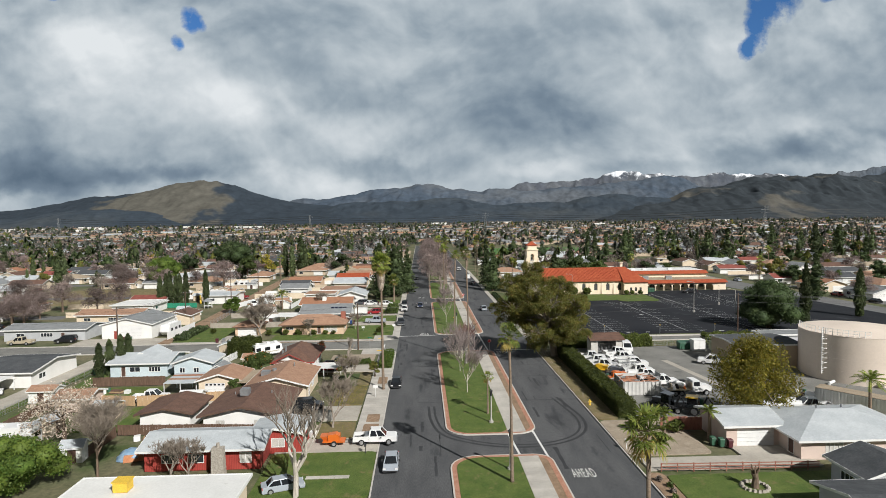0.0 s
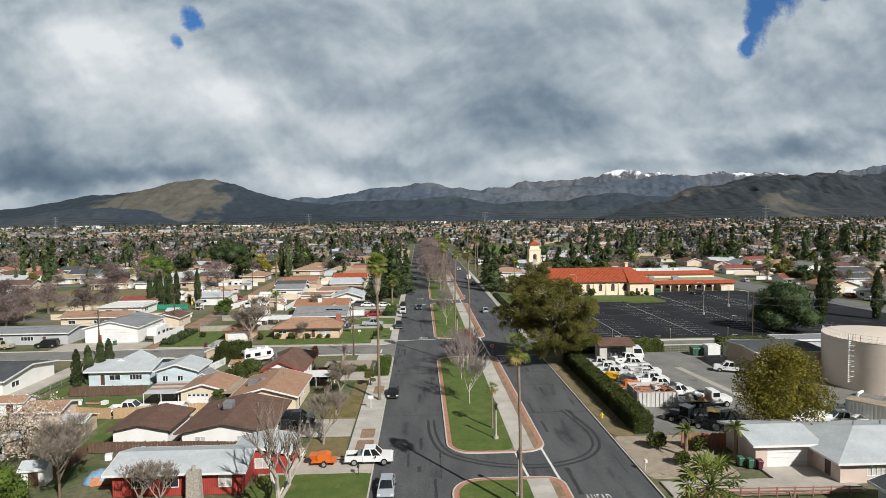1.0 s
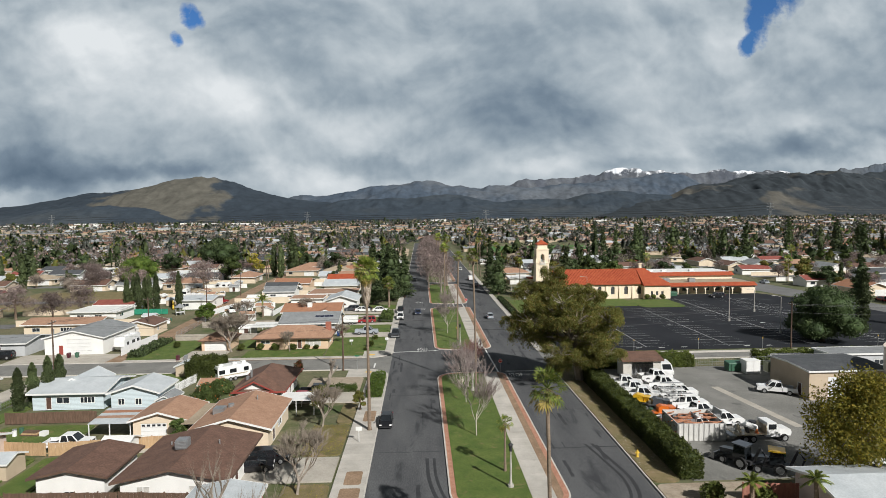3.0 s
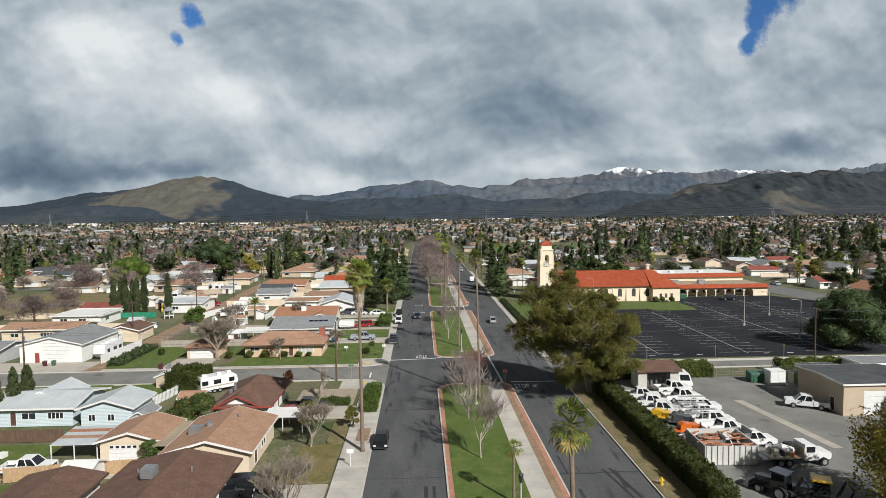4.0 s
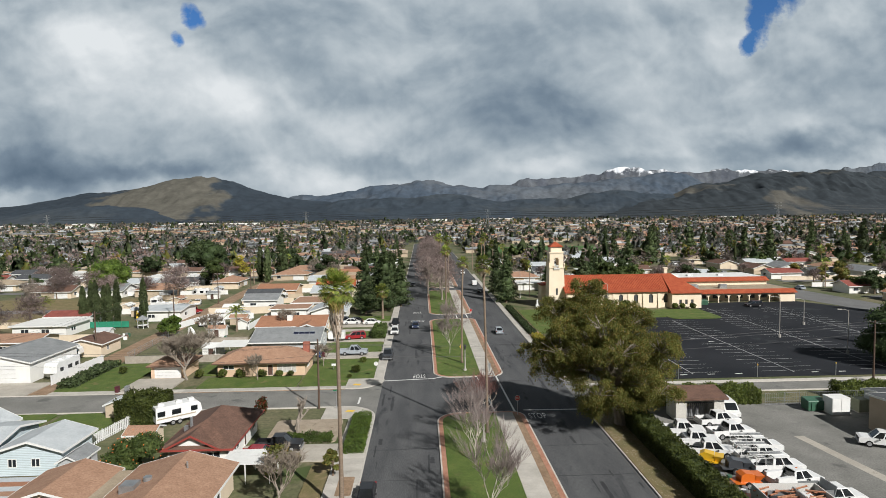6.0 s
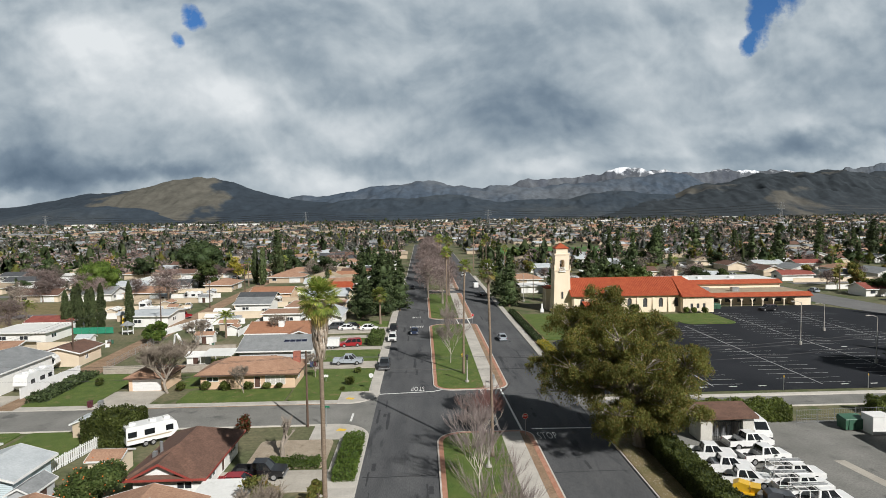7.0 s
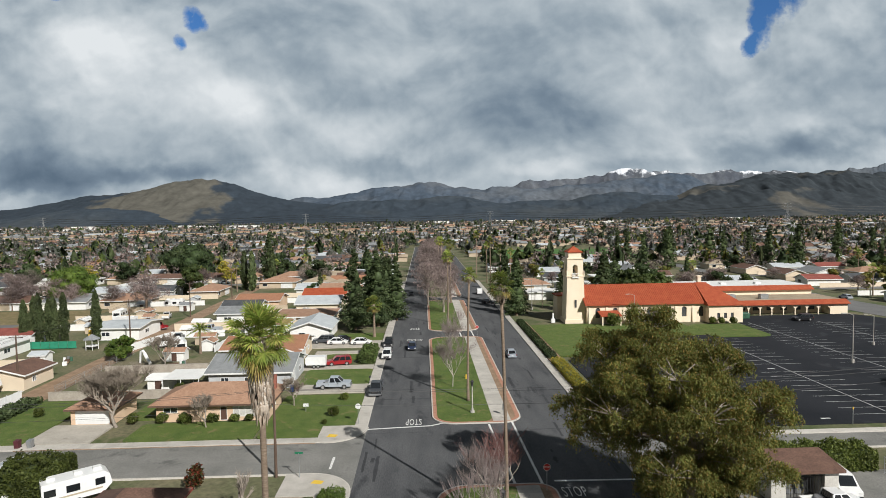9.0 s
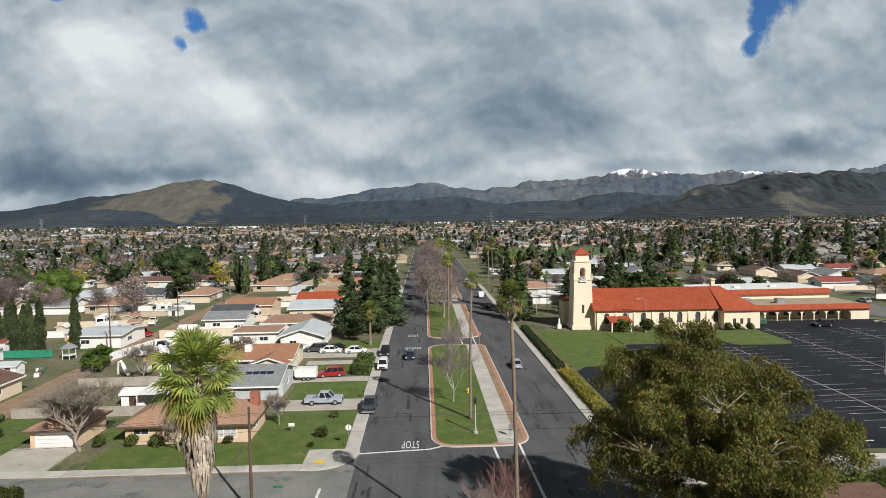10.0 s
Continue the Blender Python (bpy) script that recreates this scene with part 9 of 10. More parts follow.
POLES = [(-13.6, 133.6, 10.6), (-66.1, 131.6, 11.0), (-66.8, 171.0, 9.6), (-65.3, 206.8, 10.7), (-66.4, 245.0, 10.5), (-67.0, 285.0, 10.5), (78.2, 140.6, 10.5), (132.0, 141.0, 10.5), (-120.0, 131.0, 11.0)]
for k, (x, y, h) in enumerate(POLES):
    power_pole(x, y, h, 90 if k in (0, 1, 6, 7, 8) else 0, 0 if k == 0 else 1, "dark bare wooden pole at the street corner" if k == 0 else "dark wooden power pole with crossarm", k % 3 == 1)


def cable(a, b, sag, r=0.018):
    c = Geo()
    pts = [tuple(Vector(a).lerp(Vector(b), t / 14) - Vector((0, 0, sag * 4 * (t / 14) * (1 - t / 14)))) for t in range(15)]
    return tagged(part("overhead_cable", c.tube(pts, r, 3), WIRE), "thin black overhead cable between poles", "cable", group="overhead cables")


for z, dy in ((10.1, -1.0), (10.1, 1.0), (8.4, 0.0)):
    cable((-66.1, 131.6 + dy, z), (-13.6, 133.6 + dy * 0.2, z - 0.2), 1.0)
    cable((-13.6, 133.6 + dy * 0.2, z - 0.2), (78.2, 140.6 + dy, z), 1.6)
    cable((78.2, 140.6 + dy, z), (132.0, 141.0 + dy, z), 1.0)
    cable((-66.1, 131.6 + dy, z), (-120.0, 131.0 + dy, z), 1.0)
for (ax, ay, ah), (bx, by, bh) in zip(POLES[1:5], POLES[2:6]):
    for dx in (-1.0, 0.45, 1.0):
        cable((ax + dx, ay, ah - 0.4), (bx + dx, by, bh - 0.4), 0.8)


def stop_sign(x, y, turn):
    c = root("stop_sign", x, y, 0.1, turn, "red octagonal stop sign on a steel post", "road sign")
    ring = lambda r: [(r * math.cos(math.pi / 8 + k * math.pi / 4), r * math.sin(math.pi / 8 + k * math.pi / 4)) for k in range(8)]
    part("post", Geo().box(-0.03, 0.0, 0, 0.03, 0.05, 2.9), METAL, c)
    part("plate", Geo().hexa([(a, 0.0, 2.5 + b) for a, b in ring(0.40)], [(a, -0.012, 2.5 + b) for a, b in ring(0.40)]), TRIM, c)
    face = part("face", Geo().hexa([(a, -0.012, 2.5 + b) for a, b in ring(0.37)], [(a, -0.02, 2.5 + b) for a, b in ring(0.37)]), RED_SIGN, c, "red face")
    cu = bpy.data.curves.new("word", "FONT")
    cu.body, cu.align_x, cu.align_y, cu.size = "STOP", "CENTER", "CENTER", 0.28
    ob = new("word", cu)
    me = bpy.data.meshes.new_from_object(ob.evaluated_get(bpy.context.evaluated_depsgraph_get()))
    bpy.data.objects.remove(ob)
    me.materials.append(TRIM)
    word = new("word", me)
    word.parent, word.matrix_basis = face, pose(0, -0.024, 2.5, 90, 0, 0)
    return c


stop_sign(15.7, 128.2, 0)
stop_sign(-6.2, 149.6, 180)
stop_sign(15.6, 206.2, 0)


def small_post(name, label, x, y, h, mat, head=None, category="post", z=0.1):
    c = root(name, x, y, z, 0, label, category)
    part("post", Geo().cyl(0, 0, 0, h, 0.05, 8), mat, c)
    if head:
        part("head", Geo().box(-head[0] / 2, -head[1] / 2, h - head[2] / 2, head[0] / 2, head[1] / 2, h + head[2] / 2), head[3], c)
    return c


def hydrant(x, y, mat, label):
    c = root("fire_hydrant", x, y, 0.1, 0, label, "fire hydrant")
    part("barrel", Geo().cyl(0, 0, 0, 0.1, 0.2, 12).cyl(0, 0, 0.1, 0.65, 0.13, 12), mat, c)
    part("bonnet", Geo().cyl(0, 0, 0.65, 0.85, 0.16, 12, 0.06), mat, c)
    for s in (-1, 1):
        part("outlet", Geo().wheel(s * 0.2, 0, 0.5, 0.08, 0.16, 8), mat, c)
    return c


hydrant(27.1, 90.6, YELLOW_PAINT, "yellow fire hydrant on the dry verge")
hydrant(10.4, 171.0, YELLOW_PAINT, "yellow fire hydrant on the median grass")
small_post("mailbox", "white mailbox on a post by the kerb", 26.7, 73.0, 1.1, TRIM, (0.25, 0.5, 0.3, TRIM), "mailbox")
small_post("sale_sign", "white hanging yard sign on a post", -6.9, 97.4, 1.8, TRIM, (0.8, 0.05, 0.5, TRIM), "sign")
small_post("street_name_sign", "green street name sign at the corner", -10.9, 133.0, 2.8, METAL, (0.9, 0.03, 0.22, GREEN_SIGN), "road sign")
small_post("yard_sign", "small white sign on a lawn", -14.6, 155.4, 1.0, METAL, (0.8, 0.04, 0.45, TRIM), "sign")
small_post("utility_post", "grey metering post at the median end", 14.4, 151.6, 1.2, METAL, (0.35, 0.3, 0.8, METAL))
small_post("mailbox", "dark mailbox at a driveway", -6.4, 169.8, 1.1, DARK_METAL, (0.25, 0.5, 0.3, DARK_METAL), "mailbox")
small_post("mailbox", "dark mailbox at a driveway", -6.4, 73.8, 1.1, DARK_METAL, (0.25, 0.5, 0.3, DARK_METAL), "mailbox")
for x, y in ((46.5, 144.5), (60.5, 144.5), (74.5, 144.5), (100, 144.5)):
    small_post("bollard", "slim yellow-topped bollard along the car park", x, y, 2.2, METAL, (0.12, 0.12, 0.3, YELLOW_PAINT), "bollard")


def wheelie(x, y, mat, label, turn=0):
    c = root("wheelie_bin", x, y, 0.06, turn, label, "bin", "wheelie bins")
    part("body", Geo().hexa([(-0.24, -0.28, 0.06), (0.24, -0.28, 0.06), (0.24, 0.28, 0.06), (-0.24, 0.28, 0.06)], [(-0.3, -0.36, 1.0), (0.3, -0.36, 1.0), (0.3, 0.36, 1.0), (-0.3, 0.36, 1.0)]), mat, c)
    part("lid", Geo().hexa([(-0.32, -0.4, 1.0), (0.32, -0.4, 1.0), (0.32, 0.4, 1.0), (-0.32, 0.4, 1.0)], [(-0.3, -0.36, 1.06), (0.3, -0.36, 1.06), (0.3, 0.3, 1.12), (-0.3, 0.3, 1.12)]), mat, c)
    for s in (-1, 1):
        part("wheel", Geo().wheel(s * 0.26, 0.3, 0.12, 0.12, 0.06, 10), TYRE, c)
    return c


MAROON = surface("maroon_bin_plastic", (0.075, 0.018, 0.025), (0.10, 0.026, 0.034), 1.0, 0.5)
BLUE_BIN = surface("blue_bin_plastic", (0.02, 0.05, 0.16), (0.03, 0.065, 0.19), 1.0, 0.5)
for x, y, m, w in ((39.0, 73.0, GREEN_BOX, "dark green"), (39.9, 72.6, MAROON, "maroon"), (38.2, 73.6, GREEN_BOX, "dark green"), (-48.8, 144.0, MAROON, "maroon"), (-47.2, 144.0, METAL, "grey"), (-73.2, 148.2, MAROON, "maroon"), (-71.6, 148.4, GREEN_BOX, "dark green"),
                   (-19.0, 166.0, BLUE_BIN, "blue"), (-18.2, 166.0, MAROON, "maroon"), (-62.6, 116.0, GREEN_BOX, "dark green")):
    wheelie(x, y, m, f"{w} wheelie bin standing by a drive")


def stump_statue():
    c = root("garden_sculpture", 36.8, 61.6, 0.13, 0, "dark gnarled stump sculpture in a ring of stones on a lawn", "sculpture")
    g = Geo().tube([(0, 0, 0), (0.05, 0, 1.0), (-0.1, 0, 1.6)], [0.42, 0.3, 0.36], 9)
    for a in range(6):
        g.tube([(0, 0, 1.4), (0.5 * math.cos(a), 0.5 * math.sin(a), 2.0 + 0.2 * (a % 3))], [0.2, 0.07], 6)
    part("stump", g, BARK, c)
    for k in range(18):
        a = k * math.pi / 9
        part("stone", Geo().hexa([(1.3 * math.cos(a) - 0.2, 1.3 * math.sin(a) - 0.16, 0), (1.3 * math.cos(a) + 0.2, 1.3 * math.sin(a) - 0.16, 0), (1.3 * math.cos(a) + 0.2, 1.3 * math.sin(a) + 0.16, 0), (1.3 * math.cos(a) - 0.2, 1.3 * math.sin(a) + 0.16, 0)],
                                 [(1.3 * math.cos(a) - 0.14, 1.3 * math.sin(a) - 0.1, 0.28), (1.3 * math.cos(a) + 0.14, 1.3 * math.sin(a) - 0.1, 0.28), (1.3 * math.cos(a) + 0.14, 1.3 * math.sin(a) + 0.1, 0.28), (1.3 * math.cos(a) - 0.14, 1.3 * math.sin(a) + 0.1, 0.28)]), STONE, c)
    return c


stump_statue()
g = Geo().box(-0.5, -0.5, 0, 0.5, 0.5, 1.0).tube([(0, 0, 1.0), (0, 0, 1.5), (0, 0, 2.2), (0, 0, 2.6)], [0.32, 0.28, 0.24, 0.1], 10)
st = tagged(part("statue", g, TRIM), "white stone statue on a plinth before the church", "statue")
st.location = (37.5, 223.6, 0.1)
for k in range(8):
    rr2 = random.Random(k)
    shrub_ = shrub(100 + k, 0.8, 0.8, 0.7, "grey" if k % 2 else "mid", "low cactus clump in gravel", 120, 0.14, "cactus", "cactus")
    plant(shrub_, rr2.uniform(26.8, 28.0), 54 + k * 1.4)
# skid marks sweep over the crossing
SKID = surface("tyre_rubber_mark", (0.030, 0.031, 0.034), (0.040, 0.041, 0.044), 1.0, 0.8)
g = Geo()
pts = [(2.2, 92.0), (2.4, 86.0), (3.6, 80.5), (6.5, 77.4), (11.0, 75.4), (16.0, 75.2), (20.5, 77.0), (23.2, 80.4), (24.0, 85.0), (23.4, 90.0), (22.4, 96.0)]
fine = []
for i in range(len(pts) - 1):
    p0, p1, p2, p3 = (Vector(pts[min(max(q, 0), len(pts) - 1)]) for q in (i - 1, i, i + 1, i + 2))
    for t in (0, 0.2, 0.4, 0.6, 0.8):
        fine.append(0.5 * (2 * p1 + (p2 - p0) * t + (2 * p0 - 5 * p1 + 4 * p2 - p3) * t * t + (3 * p1 - p0 - 3 * p2 + p3) * t ** 3))
for off, w in ((-0.35, 0.42), (0.5, 0.34)):
    left, right = [], []
    for i, p in enumerate(fine):
        d = (fine[min(i + 1, len(fine) - 1)] - fine[max(i - 1, 0)]).normalized()
        s_ = Vector((-d.y, d.x))
        left.append((*(p + s_ * (off - w / 2)), 0.006)), right.append((*(p + s_ * (off + w / 2)), 0.006))
    n_ = len(fine)
    g.add(left + right, [(i, i + 1, n_ + i + 1, n_ + i) for i in range(n_ - 1)])
tagged(part("tyre_marks", g, SKID), "dark curved tyre marks across the avenue", "tyre marks", kind="stuff")

# ---- the town beyond ----
def far_house(k, wall, roof, kind, w, d, rise):
    labels = {"brown": "dark brown", "tanbrown": "tan", "orange": "orange", "lightgrey": "pale grey", "grey": "grey", "dark": "charcoal", "white": "white", "darkred": "dark red", "gravel": "sandy"}
    c = root("house", 0, 0, 0, 0, f"low {wall} stucco bungalow with a {labels[roof]} roof", "house", "bungalows of the town")
    a, b = w / 2, d / 2
    part("wall", Geo().box(-a, -b, 0, a, b, 2.6), STUCCO[wall], c)
    south = lambda u, dd, z: (-a + u, -b - 0.06 + dd, z)
    framed("window", 1.5, 3.4, 0.9, 2.1, south, c, GLASS, bars=0)
    garage_door(w - 6.0, w - 1.2, 0.05, 2.3, lambda u, dd, z: (-a + u, -b - 0.1 + dd, z), c)
    framed("window", 2, 4, 0.9, 2.1, lambda u, dd, z: (a + 0.06 - dd, -b + u, z), c, GLASS, bars=0)
    roof_on(c, -a, a, -b, b, 2.6, kind, rise, 0.6, ROOFS[roof], TRIM, STUCCO[wall])
    return c


KINDS = [far_house(k, *q) for k, q in enumerate([
    ("cream", "tanbrown", "gx", 15, 9, 1.7), ("white", "lightgrey", "gx", 14, 9, 1.5), ("peach", "orange", "gx", 15, 10, 1.8), ("cream", "gravel", "hip", 14, 10, 1.7), ("white", "grey", "gy", 11, 14, 1.9),
    ("white", "white", "flat", 14, 9, 0), ("cream", "brown", "gx", 14, 9, 1.6), ("tan", "tanbrown", "hip", 15, 10, 1.8), ("grey", "dark", "gx", 14, 9, 1.6), ("cream", "orange", "gy", 11, 13, 1.9), ("white", "darkred", "gx", 13, 8, 1.5)])]
FAR_TREES = [
    broadleaf(201, 8.5, 8.0, "mid", "rounded green tree among the houses", n_clumps=12, leaves=1300, size=0.30, trunk_share=0.2),
    broadleaf(202, 10.5, 10.0, "dark", "dense dark green tree among the houses", n_clumps=13, leaves=1500, size=0.32, trunk_share=0.18),
    broadleaf(203, 7.0, 8.0, "grey", "bare brown tree among the houses", n_clumps=10, leaves=800, size=0.42, trunk_share=0.25),
    conifer(204, 16.0, 6.5, "dark conifer among the houses", leaves=1500, size=0.40),
    cypress(205, 11.0, 2.2, "narrow cypress among the houses", 420, 0.36),
    palm(206, 10.5, 2.2, "fan palm among the houses", 0.22, 20),
    broadleaf(207, 7.5, 7.5, "olive", "olive-green tree among the houses", n_clumps=12, leaves=1200, size=0.29, trunk_share=0.2),
    broadleaf(208, 7.0, 6.5, "yellow", "yellowing tree among the houses", n_clumps=10, leaves=900, size=0.28, trunk_share=0.2),
    broadleaf(209, 9.0, 10.0, "mauve", "spreading leafless tree among the houses", n_clumps=12, leaves=900, size=0.44, trunk_share=0.22),
]
for k, o in enumerate(KINDS + FAR_TREES):
    o.location = (-30 - 26 * (k % 10), -70 - 30 * (k // 10), 0)
    tagged(o, group="bungalows of the town" if k < len(KINDS) else "trees of the town")

TAKEN = [(-10, -60, 34, 900), (-48, 40, -10, 182), (-60, 180, -10, 284), (-64, 60, -44, 135), (-110, 140, -44, 230), (-78, 95, -60, 130), (28, 40, 134, 262), (-152, 212, -96, 264), (52, 446, 158, 566), (124, 140, 150, 420), (-72, 140, -58, 300), (-420, 130, 0, 147), (26, 132, 420, 146)]
free = lambda x, y, q=0.0: not any(a - q < x < c + q and b - q < y < d + q for a, b, c, d in TAKEN)
rt = random.Random(77)
streets = []
# west of the avenue: houses in rows that face the cross streets; east likewise
for side, xs in ((-1, range(-20, -360, -19)), (1, range(44, 380, 19))):
    for row, y in enumerate((150, 176, 199, 222, 246, 270, 294, 318, 344, 370, 396)):
        for x in xs:
            px, py = x + rt.uniform(-2.0, 2.0), y + rt.uniform(-1.5, 1.5)
            if abs(px) > 0.82 * (py - 0) + 40 or not free(px, py, 5.0):
                continue
            if rt.random() < 0.16:
                continue
            pick = rt.choice([0, 1, 1, 3, 4, 4, 5, 5, 6, 6, 8, 8, 7, 9, 10, 3])
            copy_thing(KINDS[pick], pose(px, py, 0, 0, 0, rt.choice((0, 0, 0, 90, 180)) + rt.uniform(-2, 2)))
            if rt.random() < 0.35 and free(px + 8, py - 8, 1):
                streets.append((px + 8, py - 8))
for y, pick in ((290.0, 0), (303.0, 3), (318.0, 2), (333.0, 6), (350.0, 1), (368.0, 7)):
    copy_thing(KINDS[pick], pose(-28.0 + rt.uniform(-1.5, 1.5), y, 0, 0, 0, 0))
for k in range(420):
    x, y = rt.uniform(-300, 330), 150 + 210 * rt.random() ** 0.85
    if abs(x) > 0.82 * y + 45 or not free(x, y, 2.0):
        continue
    pick = rt.choice([0, 1, 2, 2, 3, 4, 5, 6, 7, 8, 8, 2, 1, 6, 8, 4]) if x < 0 else rt.choice([0, 1, 2, 4, 5, 6, 8, 8, 8, 2, 1, 6])
    again(FAR_TREES[pick], x, y, rt.uniform(0, 360), 0.5 + (1.0 if x < 0 else 0.6) * rt.random() ** 1.4)


def plain_car(paint, label):
    c = root("car", 0, 0, 0, 0, label, "car", "cars in the side streets")
    part("body", profile([(-2.3, 0.35), (-2.2, 0.22), (2.2, 0.22), (2.3, 0.4), (2.25, 0.66), (1.4, 0.88), (-1.6, 0.94), (-2.3, 0.88)], 0.9), PAINT[paint], c)
    cabin(c, -1.8, 1.3, 0.88, 1.46, 0.83, 0.5, 0.8, PAINT[paint])
    tyre = Geo().wheel(0, 0, 0, 0.34, 0.24, 12).mesh("wheel", TYRE)
    for yy in (-1.4, 1.4):
        for q in (-1, 1):
            o = new("wheel", tyre)
            o.parent, o.location = c, (q * 0.8, yy, 0.34)
    return c


parked = [plain_car(p, f"{p} car parked in a residential street") for p in ("silver", "white", "black", "white", "red")]
for k, o in enumerate(parked):
    o.matrix_basis = pose(150.5, 170 + k * 9, 0, 0, 0, 0)
for k, (x, y) in enumerate(streets[:22]):
    copy_thing(parked[k % 5], pose(x, y, 0, 0, 0, rt.choice((0, 90, 180, 270))))
for k in range(14):
    copy_thing(parked[(k * 3) % 5], pose(rt.choice((131.6, 141.4)), 256 + k * 9, 0, 0, 0, rt.choice((0, 180))))
for y in (162, 187.5, 234, 282, 331, 383, 438):
    for name, x0, x1 in (("road_far_west", -400, -110 if y < 300 else -12), ("road_far_east", 150 if y < 390 else 155, 420)):
        structure(name, Geo().box(x0, y - 3.2, -0.05, x1, y + 3.2, -0.01), FAR_ASPHALT, "grey residential street between bungalows", "road")
for k in range(26):
    again(FAR_TREES[3], rt.uniform(120, 320), rt.uniform(345, 440), k * 47, rt.uniform(1.1, 1.55))
for k in range(22):
    x, y = (rt.uniform(-135, -99), rt.uniform(158, 212)) if k % 3 else (rt.uniform(-150, -98), rt.uniform(262, 280))
    again(FAR_TREES[8 if k % 4 else 2], x, y, k * 31, rt.uniform(0.8, 1.25))
for x, y, i, q in ((66.0, 246.0, 0, 1.5), (76.0, 250.0, 0, 1.3), (56.0, 240.0, 3, 1.1), (46.0, 244.0, 3, 1.0), (92.0, 265.0, 8, 1.0), (104.0, 268.0, 8, 1.1)):
    again(FAR_TREES[i], x, y, x * 3, q)
for k, y in enumerate((232.0, 250.0, 262.0, 285.0)):
    for x in (60, 74, 90, 104, 118):
        if y > 258:
            again(FAR_TREES[(k + x) % 3 + (1 if k % 2 else 0)], x + rt.uniform(-4, 4), y + 4 + rt.uniform(-4, 4), x, rt.uniform(0.8, 1.2))

